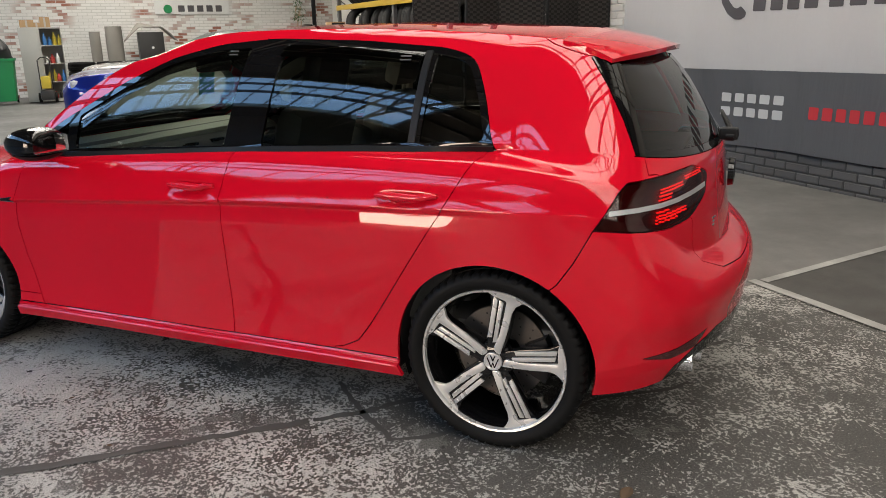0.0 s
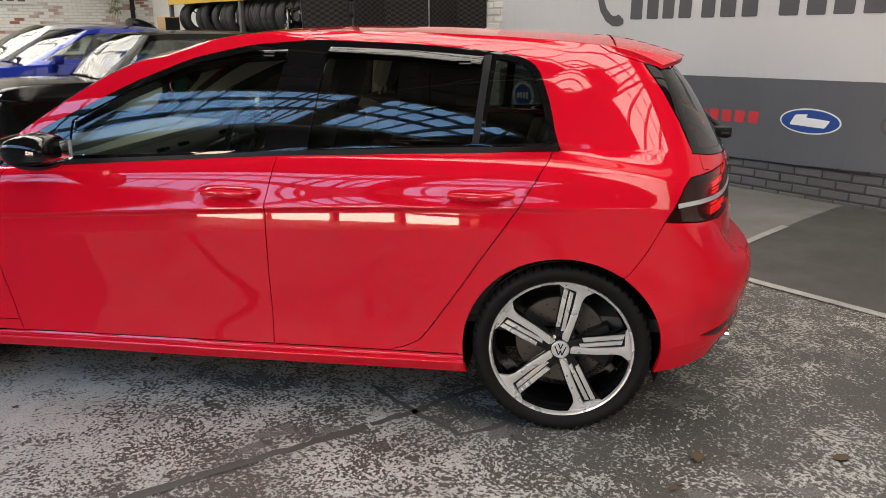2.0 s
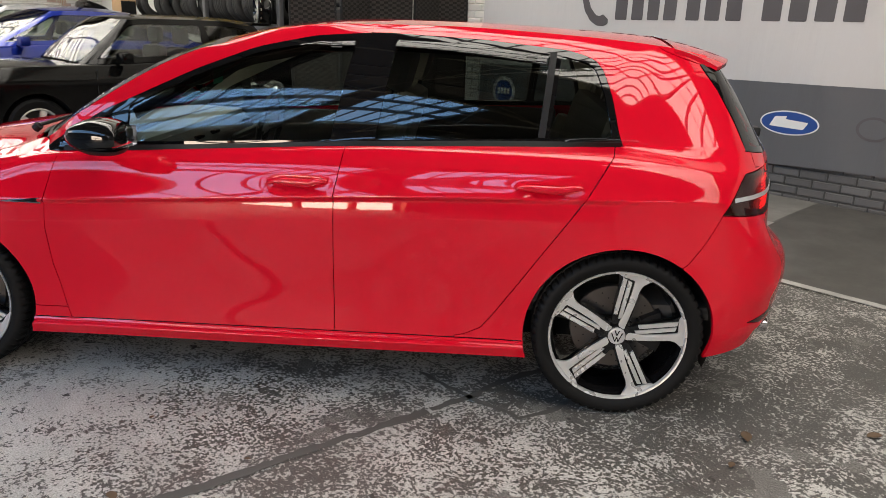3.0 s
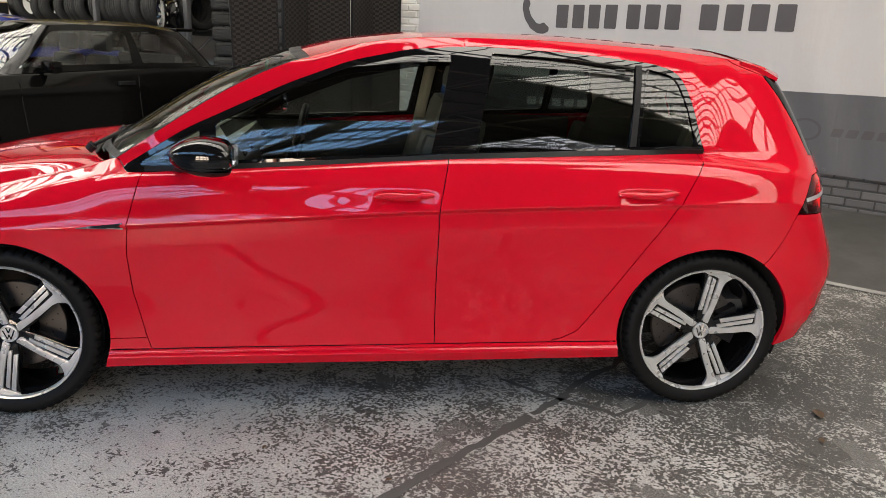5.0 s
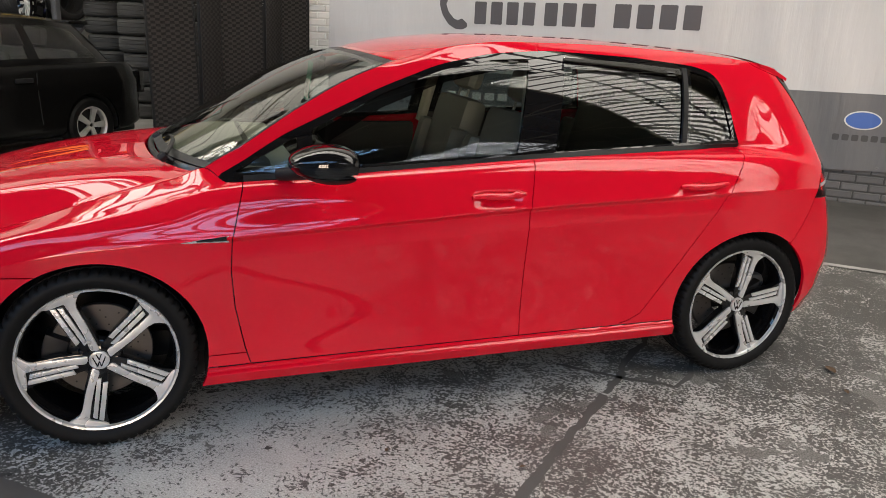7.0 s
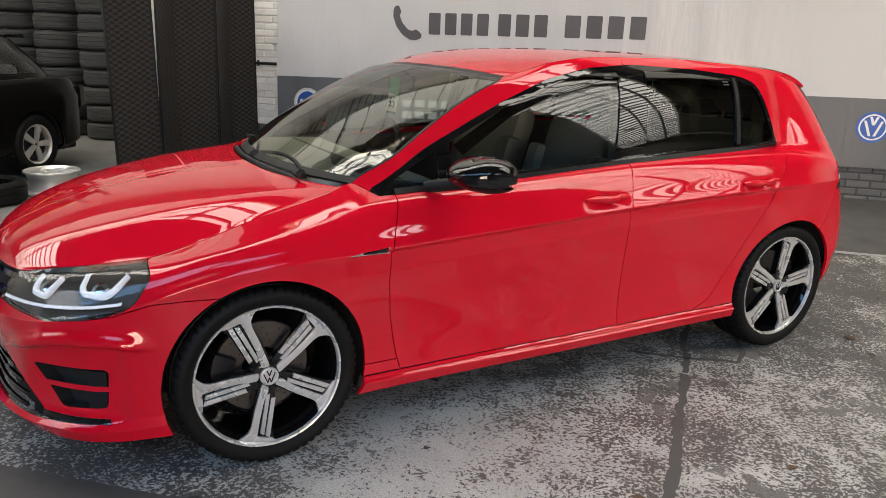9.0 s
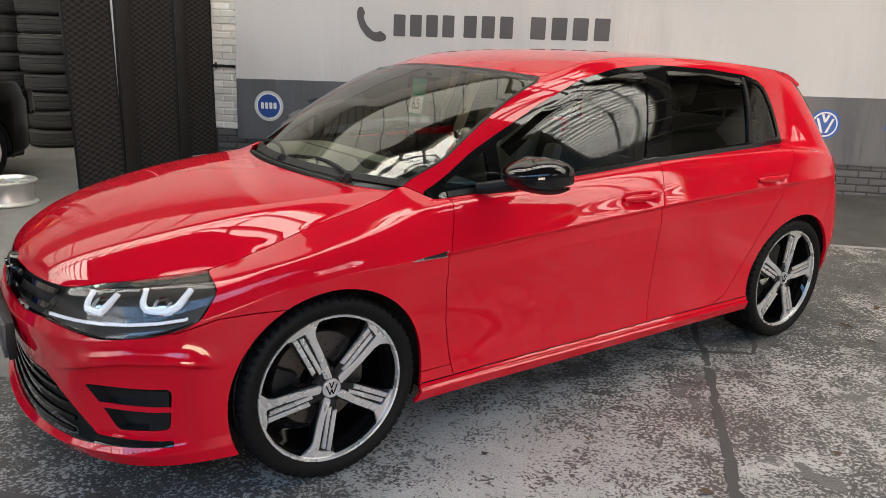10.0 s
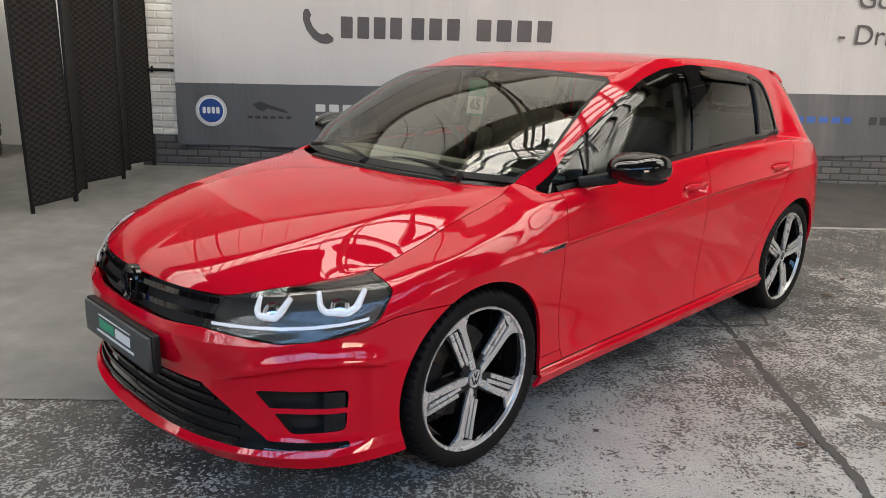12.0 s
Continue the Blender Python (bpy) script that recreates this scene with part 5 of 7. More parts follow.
TAG_GREEN, TAG_WHITE = material("green_card", (0.02, 0.32, 0.17), 0.6), material("white_card", (0.78, 0.79, 0.77), 0.6)
bm = bmesh.new()
box(bm, -.0015, .0015, -.055, .055, -.165, 0, .0007, pose(-.465, -.015, 1.285, 0, 8, 0))
tag = part("hanging_tag", bm, TAG_GREEN, hatch, "green card tag with a white number label", smooth=False)
bm = bmesh.new()
box(bm, -.0025, .0012, -.05, .05, -.155, -.075, 0, pose(-.4665, -.015, 1.285, 0, 8, 0))
part("tag_label", bm, TAG_WHITE, tag, smooth=False)
fc = bpy.data.curves.new("number", "FONT")
fc.body, fc.size, fc.align_x, fc.align_y, fc.extrude = "65", .066, "CENTER", "CENTER", .0003
fc.offset = .0007
tmp = bpy.data.objects.new("number", fc)
me = bpy.data.meshes.new_from_object(tmp)
bpy.data.objects.remove(tmp)
me.transform(pose(-.4866, -.015, 1.172, 0, 8, 0) @ pose(0, 0, 0, 90, 0, -90))
finish("tag_number", me, GLOSS_BLACK, tag, smooth=False)


# ---- the workshop hall ----
# Its own axes: x along the banner wall, y through that wall, origin on the wall's face.
ROOM = pose(1.9, 4.2, 0, 0, 0, -42)


def room(x, y, z=0.0, turn=0.0):
    return ROOM @ pose(x, y, z, 0, 0, turn)


def rise(y):
    """The floor climbs a little towards the banner wall."""
    f = min(1.0, max(0.0, (y + 3.0) / 3.0))
    return 0.11 * f * f * (3 - 2 * f)


# an oily, foot-worn stretch beside the red car: its centre, along and across the car
STAIN_AT = (0.75, -0.95)


def floor_material():
    m = material("worn_painted_concrete", (0.3, 0.3, 0.29), 0.7)
    v = coords(m)
    warp = node(m, "ShaderNodeTexNoise", Scale=3.0, Detail=3.0)
    link(m, v, warp.inputs["Vector"])
    moved = m.node_tree.nodes.new("ShaderNodeVectorMath")
    moved.operation = "MULTIPLY_ADD"
    link(m, warp.outputs["Color"], moved.inputs[0])
    moved.inputs[1].default_value = (0.12, 0.12, 0.12)
    link(m, v, moved.inputs[2])
    fine = noise_tex(m, moved.outputs[0], 72, 6, 0.66)
    mid_n = noise_tex(m, moved.outputs[0], 6.5, 7, 0.66)
    big = noise_tex(m, v, 0.85, 4, 0.6)
    add = m.node_tree.nodes.new("ShaderNodeMath")
    add.operation = "MULTIPLY_ADD"
    link(m, mid_n, add.inputs[0])
    add.inputs[1].default_value = 0.50
    link(m, fine, add.inputs[2])
    add2 = m.node_tree.nodes.new("ShaderNodeMath")
    add2.operation = "MULTIPLY_ADD"
    link(m, big, add2.inputs[0])
    add2.inputs[1].default_value = 0.40
    link(m, add.outputs[0], add2.inputs[2])
    sep = m.node_tree.nodes.new("ShaderNodeSeparateXYZ")
    link(m, v, sep.inputs[0])
    trod = node(m, "ShaderNodeMapRange")
    for key, val in (("From Min", -5.4), ("From Max", -3.1), ("To Min", 0.0), ("To Max", -0.085)):
        trod.inputs[key].default_value = val
    link(m, sep.outputs["Y"], trod.inputs["Value"])
    # less paint at low x: worn floor plus the nose's shade, painted in
    bare_shaded = node(m, "ShaderNodeMapRange")
    for key, val in (("From Min", 0.0), ("From Max", 1.4), ("To Min", -0.11), ("To Max", 0.008)):
        bare_shaded.inputs[key].default_value = val
    link(m, sep.outputs["X"], bare_shaded.inputs["Value"])
    both = m.node_tree.nodes.new("ShaderNodeMath")
    link(m, trod.outputs["Result"], both.inputs[0])
    link(m, bare_shaded.outputs["Result"], both.inputs[1])
    add3 = m.node_tree.nodes.new("ShaderNodeMath")
    link(m, add2.outputs[0], add3.inputs[0])
    link(m, both.outputs[0], add3.inputs[1])
    spot = node(m, "ShaderNodeVectorMath")
    spot.operation = "DISTANCE"
    skew = node(m, "ShaderNodeMapping", Location=(1.9, 4.2, 0), Rotation=(0, 0, radians(-42)), Scale=(1, 1, 1))
    skew.vector_type = "POINT"
    link(m, moved.outputs[0], skew.inputs["Vector"])
    wide = node(m, "ShaderNodeVectorMath")
    wide.operation = "MULTIPLY"
    wide.inputs[1].default_value = (0.62, 1.5, 0)
    link(m, skew.outputs["Vector"], wide.inputs[0])
    link(m, wide.outputs[0], spot.inputs[0])
    spot.inputs[1].default_value = (STAIN_AT[0] * 0.62, STAIN_AT[1] * 1.5, 0)
    oily = node(m, "ShaderNodeMapRange")
    for key, val in (("From Min", 0.2), ("From Max", 0.85), ("To Min", -0.055), ("To Max", 0.0)):
        oily.inputs[key].default_value = val
    link(m, spot.outputs["Value"], oily.inputs["Value"])
    far_end = node(m, "ShaderNodeMapRange")
    for key, val in (("From Min", 2.3), ("From Max", 3.3), ("To Min", 0.006), ("To Max", -0.06)):
        far_end.inputs[key].default_value = val
    link(m, sep.outputs["X"], far_end.inputs["Value"])
    extra = m.node_tree.nodes.new("ShaderNodeMath")
    link(m, oily.outputs["Result"], extra.inputs[0])
    link(m, far_end.outputs["Result"], extra.inputs[1])
    add4 = m.node_tree.nodes.new("ShaderNodeMath")
    link(m, add3.outputs[0], add4.inputs[0])
    link(m, extra.outputs[0], add4.inputs[1])
    flake = ramp(m, add4.outputs[0], [(0.897, 0.0), (0.909, 1.0)])
    grit = ramp(m, noise_tex(m, v, 170, 4, 0.7), [(0.40, 0.0), (0.62, 1.0)])
    paint = mix(m, grit, (0.30, 0.29, 0.272), (0.54, 0.525, 0.495))
    stain = ramp(m, noise_tex(m, v, 2.3, 5), [(0.32, 0.74), (0.62, 1.0)])
    bare = mix(m, grit, (0.035, 0.033, 0.030), (0.095, 0.09, 0.082))
    tint = m.node_tree.nodes.new("ShaderNodeMix")
    tint.data_type, tint.blend_type = "RGBA", "MULTIPLY"
    tint.inputs[0].default_value = 1.0
    link(m, paint, tint.inputs[6])
    link(m, stain, tint.inputs[7])
    worn_through = ramp(m, noise_tex(m, moved.outputs[0], 2.6, 8, 0.64), [(0.62, 0.0), (0.635, 1.0)])
    drops = ramp(m, noise_tex(m, moved.outputs[0], 15, 5, 0.6), [(0.665, 0.0), (0.685, 1.0)])
    scuffed = mix(m, worn_through, mix(m, flake, bare, tint.outputs[2]), mix(m, grit, (0.05, 0.047, 0.043), (0.20, 0.19, 0.177)))
    link(m, mix(m, drops, scuffed, (0.03, 0.027, 0.025)), principled(m).inputs["Base Color"])
    link(m, ramp(m, flake, [(0, 0.55), (1, 0.72)]), principled(m).inputs["Roughness"])
    bump(m, flake, 0.35, 0.0012)
    return m


def slab_material(name, dark, light, wet=0.0):
    m = material(name, light, 0.6)
    v = coords(m)
    big, mid_n, grit = noise_tex(m, v, 0.9, 5, 0.6), noise_tex(m, v, 5.5, 6, 0.65), noise_tex(m, v, 260, 4, 0.65)
    a = mix(m, ramp(m, mid_n, [(0.35, 0.0), (0.68, 1.0)]), dark, light)
    b = mix(m, grit, tuple(c * 0.55 for c in dark), tuple(c * 1.25 for c in light))
    c = mix(m, 0.45, a, b)
    link(m, mix(m, ramp(m, big, [(0.4, 0.0), (0.62, 0.55)]), c, tuple(x * 0.8 for x in dark)), principled(m).inputs["Base Color"])
    link(m, ramp(m, big, [(0.3, 0.62 - wet), (0.7, 0.75 - wet)]), principled(m).inputs["Roughness"])
    bump(m, grit, 0.25, 0.001)
    return m


def sheet_of(x0, x1, y0, y1, step, lift):
    """A floor patch in the hall's axes that follows the rise."""
    bm = bmesh.new()
    nx, ny = max(2, round((x1 - x0) / step)), max(2, round((y1 - y0) / step))
    g = [[bm.verts.new((x0 + (x1 - x0) * i / nx, y0 + (y1 - y0) * j / ny, rise(y0 + (y1 - y0) * j / ny) + lift)) for j in range(ny + 1)] for i in range(nx + 1)]
    for i in range(nx):
        for j in range(ny):
            bm.faces.new((g[i][j], g[i + 1][j], g[i + 1][j + 1], g[i][j + 1]))
    return bm


floor = part("floor", sheet_of(-17, 24.2, -16.2, 2.6, 0.5, 0), floor_material(), smooth=True)
floor.matrix_world = ROOM
tagged(floor, "worn grey painted concrete workshop floor with dark flaking", "floor", kind="structure")
SLAB = slab_material("bare_concrete", (0.125, 0.121, 0.114), (0.225, 0.218, 0.207))
DARK_SLAB = slab_material("dark_concrete", (0.048, 0.045, 0.041), (0.105, 0.10, 0.093), 0.1)
# dark patches beyond y -8.7 are unseen, added to darken the door reflections
for nm, ext, mt in (("floor_slab", (-16.9, 2.15, -2.9, 1.4), SLAB), ("floor_slab", (-4.55, 0.9, -5.45, -2.9), SLAB), ("floor_bay", (2.15, 9.4, -2.02, -0.02), DARK_SLAB), ("floor_apron", (-16.9, -4.55, -9.0, -2.9), SLAB), ("floor_patch", (-4.5, 1.75, -9.0, -6.2), DARK_SLAB), ("floor_patch", (1.75, 23.9, -15.95, -8.7), DARK_SLAB), ("floor_patch", (-16.7, 1.75, -15.95, -9.0), DARK_SLAB)):
    ob = part(nm, sheet_of(*ext, 0.4, 0.004), mt)
    ob.matrix_world = ROOM
    tagged(ob, "bare grey concrete floor slab, two dark ones added unseen behind the walk", "floor", kind="structure")
LINE = slab_material("worn_white_line", (0.22, 0.215, 0.205), (0.52, 0.51, 0.48))
for ext in ((2.10, 9.4, -2.075, -2.015), (2.12, 2.175, -2.0, -0.9)):
    ob = part("floor_line", sheet_of(*ext, 0.2, 0.008), LINE)
    ob.matrix_world = ROOM
    tagged(ob, "worn white painted bay line on the floor", "floor line", kind="structure")
# joints and an old steel-edged patch
CRACK = worn("dirty_joint", (0.075, 0.071, 0.065), 0.9, scale=60, amount=0.5)


def joint(pts, wide, name="floor_joint"):
    bm = bmesh.new()
    rng = random.Random(len(pts) * 7 + int(wide * 1000))
    fine = []
    for (xa, ya), (xb, yb) in zip(pts, pts[1:]):
        n = max(2, int(math.hypot(xb - xa, yb - ya) / 0.03))
        fine += [(xa + (xb - xa) * i / n, ya + (yb - ya) * i / n) for i in range(n)]
    fine.append(pts[-1])
    rows_j = []
    for i, (x, y) in enumerate(fine):
        a, b = fine[max(0, i - 1)], fine[min(len(fine) - 1, i + 1)]
        dx, dy = b[0] - a[0], b[1] - a[1]
        ln = math.hypot(dx, dy)
        x, y = x + .011 * math.sin(i * .37) + .006 * math.sin(i * .93 + 1), y + .009 * math.sin(i * .41 + 2)
        w1, w2 = wide * rng.uniform(.25, .75), wide * rng.uniform(.25, .75)
        z = 0.0035
        rows_j.append((bm.verts.new((x - dy / ln * w1, y + dx / ln * w1, z)), bm.verts.new((x + dy / ln * w2, y - dx / ln * w2, z))))
    for a, b in zip(rows_j, rows_j[1:]):
        bm.faces.new((a[0], a[1], b[1], b[0]))
    ob = part(name, bm, CRACK, smooth=False)
    return tagged(ob, "dark dirt-filled joint in the concrete floor", "floor joint", kind="structure")


joint([(-1.9, -3.2), (-0.24, -1.69), (0.25, -1.26), (0.62, -0.93)], 0.038)
joint([(0.62, -0.93), (1.7, 0.1), (3.1, 1.4)], 0.03)
joint([(0.55, -.62), (0.97, -.95), (1.12, -.82), (1.9, -0.1)], 0.022)
joint([(1.15, -.95), (1.6, -1.4), (2.6, -2.35)], 0.007)
joint([(-2.9, 2.35), (-1.45, 1.05)], 0.014)
joint([(-3.0, 3.4), (-1.2, 1.78)], 0.018)

# walls
WHITE_BRICK = material("flaking_white_brick", (0.7, 0.69, 0.66), 0.75)
axes = node(WHITE_BRICK, "ShaderNodeSeparateXYZ")
link(WHITE_BRICK, coords(WHITE_BRICK), axes.inputs[0])
flat_wall = node(WHITE_BRICK, "ShaderNodeCombineXYZ")
link(WHITE_BRICK, axes.outputs["Y"], flat_wall.inputs["X"])
link(WHITE_BRICK, axes.outputs["Z"], flat_wall.inputs["Y"])
v = flat_wall.outputs[0]
bt = node(WHITE_BRICK, "ShaderNodeTexBrick", Scale=1.0, Mortar_Size=0.006, Brick_Width=0.225, Row_Height=0.075, Color1=(0.72, 0.71, 0.68, 1), Color2=(0.66, 0.65, 0.62, 1), Mortar=(0.5, 0.49, 0.46, 1))
link(WHITE_BRICK, v, bt.inputs["Vector"])
br = node(WHITE_BRICK, "ShaderNodeTexBrick", Scale=1.0, Mortar_Size=0.006, Brick_Width=0.225, Row_Height=0.075, Color1=(0, 0, 0, 1), Color2=(1, 1, 1, 1), Mortar=(0, 0, 0, 1))
link(WHITE_BRICK, v, br.inputs["Vector"])
area = noise_tex(WHITE_BRICK, v, 0.55, 3)
pick = node(WHITE_BRICK, "ShaderNodeMath")
pick.operation = "MULTIPLY"
link(WHITE_BRICK, ramp(WHITE_BRICK, area, [(0.46, 0.0), (0.58, 1.0)]), pick.inputs[0])
link(WHITE_BRICK, ramp(WHITE_BRICK, br.outputs["Color"], [(0.62, 0.0), (0.72, 1.0)]), pick.inputs[1])
link(WHITE_BRICK, mix(WHITE_BRICK, pick.outputs[0], bt.outputs["Color"], (0.30, 0.12, 0.08)), principled(WHITE_BRICK).inputs["Base Color"])
bump(WHITE_BRICK, bt.outputs["Fac"], -0.4, 0.006)
WHITE_WALL = worn("white_painted_wall", (0.72, 0.71, 0.68), 0.75, scale=8, amount=0.12, relief=0.25)
GREY_PAINT = worn("grey_wall_paint", (0.035, 0.035, 0.037), 0.7, scale=12, amount=0.25, relief=0.25)
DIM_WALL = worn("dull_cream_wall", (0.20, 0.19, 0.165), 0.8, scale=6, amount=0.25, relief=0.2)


def wall(name, x0, x1, y0, y1, z0, z1, mt, label):
    bm = bmesh.new()
    box(bm, x0, x1, y0, y1, z0, z1)
    ob = part(name, bm, mt, smooth=False)
    ob.matrix_world = ROOM
    return tagged(ob, label, "wall", kind="structure")


TOP = 5.7
banner_wall = wall("wall_banner", -2.12, 24.0, 0.012, 0.42, -0.1, TOP, WHITE_WALL, "white painted brick wall with a grey plinth, behind the banner")
wall("wall_rack", -17, -2.12, 1.35, 1.75, -0.1, TOP, WHITE_WALL, "plain white painted wall behind the tyre racks")
wall("wall_return", -2.12, -1.72, 0.42, 1.35, -0.1, TOP, WHITE_WALL, "white painted return of the banner wall")
wall("wall_west", -17.2, -16.8, -16.4, 1.35, -0.1, TOP, WHITE_BRICK, "flaking white painted brick wall with red patches")
# east and south walls are out of view; their dull tone keeps reflections dark
wall("wall_east", 24.0, 24.4, -16.4, 0.42, -0.1, TOP, DIM_WALL, "assumed workshop end wall out of view, toned dull for reflections")
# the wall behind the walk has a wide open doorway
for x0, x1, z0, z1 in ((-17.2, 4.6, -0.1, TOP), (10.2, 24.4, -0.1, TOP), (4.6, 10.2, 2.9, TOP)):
    wall("wall_south", x0, x1, -16.4, -16.0, z0, z1, DIM_WALL, "unseen wall round the open vehicle doorway, toned dull for reflections")

wall("wall_plinth", -2.12, 24.0, 0.002, 0.012, 0.0, 0.447, GREY_PAINT, "grey painted plinth along the foot of the wall")
# yard outside the doorway
bm = bmesh.new()
box(bm, -60, 60, -70, -16.0, -0.3, -0.02)
yard = part("ground", bm, slab_material("yard_tarmac", (0.05, 0.05, 0.05), (0.09, 0.09, 0.088)), smooth=False)
yard.matrix_world = ROOM
tagged(yard, "grey tarmac yard outside the doorway", "ground", kind="structure")
bm = bmesh.new()
box(bm, -14, 18, -32, -31.6, -0.1, 7)
yard_wall = part("wall_yard", bm, worn("pale_plaster", (0.68, 0.60, 0.52), 0.8), smooth=False)
yard_wall.matrix_world = ROOM
tagged(yard_wall, "pale sunlit plastered wall across the yard", "wall", kind="structure")

# the open doorway: daylight from the yard; posts and a half-height rail added unseen to break up its reflection
door_light = skylight_lamp(0, 0, 0, 5.5, 2.8, 0, 1100, (1.0, 0.80, 0.62))
door_light.name = "doorway_daylight"
door_light.matrix_world = ROOM @ pose(7.4, -16.7, 1.45, 90, 0, 0)
FRAME_RED = worn("orange_red_brick", (0.42, 0.14, 0.07), 0.8)
gate = thing("doorway_frame", "posts and rail added unseen to break up the doorway's reflection", "door frame", ROOM, kind="structure")
for x in (4.66, 6.1, 7.5, 8.8, 10.14):
    bm = bmesh.new()
    box(bm, x - .06, x + .06, -16.3, -16.1, 0, 2.9, .01)
    part("post", bm, FRAME_RED, gate, smooth=False)
bm = bmesh.new()
box(bm, 4.6, 10.2, -16.28, -16.12, 1.05, 1.30, .01)
part("rail", bm, FRAME_RED, gate, smooth=False)

# roof: boarded slopes with long glazed strips, bars and trusses
BOARD = worn("dark_roof_boarding", (0.075, 0.072, 0.066), 0.85, scale=4, amount=0.3)
PALE_BOARD = material("pale_roof_boarding", (0.5, 0.47, 0.40), 0.8)
seam = node(PALE_BOARD, "ShaderNodeTexWave", Scale=1.3, Distortion=0.4, Detail=2.0)
link(PALE_BOARD, coords(PALE_BOARD), seam.inputs["Vector"])
link(PALE_BOARD, mix(PALE_BOARD, ramp(PALE_BOARD, seam.outputs["Fac"], [(0.04, 0.0), (0.12, 1.0)]), (0.10, 0.09, 0.08), (0.55, 0.52, 0.45)), principled(PALE_BOARD).inputs["Base Color"])
SUN_BLIND = worn("sun_blind_grey", (0.35, 0.38, 0.40), 0.4)
STEEL = worn("grey_painted_steel", (0.10, 0.10, 0.105), 0.5, scale=20)


def roof_strip(y0, z0, y1, z1, name, mt, thick=0.08):
    """A boarded slope along the hall, between two lines of its cross-section."""
    bm = bmesh.new()
    prism(bm, [(y0, z0), (y1, z1), (y1, z1 + thick), (y0, z0 + thick)], -17.2, 24, plane="yz")
    ob = part(name, bm, mt, smooth=False)
    ob.matrix_world = ROOM
    return tagged(ob, "dark boarded workshop roof slope", "ceiling", kind="structure")


# (y, height) of the ridge-and-valley line in the hall's axes; glazed between some of the points, the last strip only an
# added glow
slopes = [(-16.4, 4.5), (-14.5, 4.72), (-11.1, 5.4), (-10.6, 5.5), (-6.35, 4.85), (-3.45, 5.45), (-3.0, 5.55), (-2.7, 5.49), (-0.1, 4.98), (1.8, 4.6)]
glazed = {(-14.5, -11.1), (-6.35, -3.45), (-2.7, -0.1)}
# clear panes (from x, to x, watts per square metre, tone, share of the slope from its low edge that is boarded over): blue sky behind the walk, thin bright cloud over the car
CREAM = worn("cream_painted_steel", (0.46, 0.43, 0.33), 0.55, scale=20)
WARM, CLOUD, BLUE = (1.0, 0.94, 0.84), (0.95, 0.97, 1.0), (0.30, 0.58, 1.0)
panes_of = {-14.5: ((-16.6, -6.0, 26.0, CLOUD, 0), (-6.0, 5.95, 21.0, BLUE, 0), (6.75, 9.7, 21.0, BLUE, 0), (14.5, 23.5, 26.0, CLOUD, 0)),
            # strip at -2.7: glow added in place of pale boards, to lighten windscreen reflections
            -2.7: ((-13.0, 6.0, 4.5, (1.0, 0.93, 0.78), 0),),
            -6.35: ((-16.6, -4.5, 27.0, WARM, 0), (-4.5, 5.3, 27.0, WARM, .40), (5.3, 23.5, 25.0, WARM, 0))}
for (ya, za), (yb, zb) in zip(slopes, slopes[1:]):
    if (ya, yb) not in glazed:
        roof_strip(ya, za, yb, zb, "ceiling", BOARD if ya < -3.2 else PALE_BOARD)
        continue
    ln, tilt = math.hypot(yb - ya, zb - za), math.degrees(math.atan2(zb - za, yb - ya))
    m = ROOM @ pose(0, (ya + yb) / 2, (za + zb) / 2, tilt, 0, 0)
    for xa, xb, glow, tone, boarded in panes_of[ya]:
        deep = ln * (1 - boarded)
        lamp = skylight_lamp(0, 0, 0, xb - xa, deep - 0.1, 0, glow * (xb - xa) * deep, tone)
        lamp.matrix_world = m @ pose((xa + xb) / 2, ln * boarded / 2, .07)
    glaze = thing("skylight", "long glazed roof light with dark steel bars, one strip an added glow", "skylight", m, kind="structure")
    bm = bmesh.new()
    for i in range(66):
        x = -17.0 + i * 0.62
        slim = .006 if ya > -3 else .022
        box(bm, x - slim, x + slim, -ln / 2, ln / 2, -.03 if ya < -3 else .03, .05)
    bars = part("glazing_bars", bm, STEEL, glaze, smooth=False)
    bars["kind"] = "stuff"
    # unseen opaque sheet above the lamps, added to keep the sun out
    bm = bmesh.new()
    box(bm, -17.2, 24, -ln / 2, ln / 2, .10, .115)
    part("sun_blind", bm, SUN_BLIND, glaze, "opaque sheet added above the lamps to keep the sun out", smooth=False)
    clear = panes_of[ya]
    for xa, xb in zip([-17.2] + [c[1] for c in clear], [c[0] for c in clear] + [24]):
        if xb - xa > .05:
            bm = bmesh.new()
            box(bm, xa, xb, -ln / 2, ln / 2, -.04, .06)
            part("blind_panel", bm, BOARD, glaze, "dark boarded-over roof light", smooth=False)
    for xa, xb, _, _, boarded in clear:
        if boarded:
            bm = bmesh.new()
            box(bm, xa, xb, -ln / 2, -ln / 2 + ln * boarded, -.04, .06)
            part("blind_panel", bm, BOARD, glaze, "dark boarded-over roof light", smooth=False)
    for d, mt in ((-ln / 2 + .04, CREAM), (-.08, STEEL), (ln * .25, STEEL), (ln / 2 - .04, CREAM))[:4 if ya < -3 else 1]:
        bm = bmesh.new()
        thin = .05 if mt is CREAM else .035
        box(bm, -17.2, 24, d - thin, d + thin, -.14, .04)
        part("purlin", bm, mt, glaze, smooth=False)
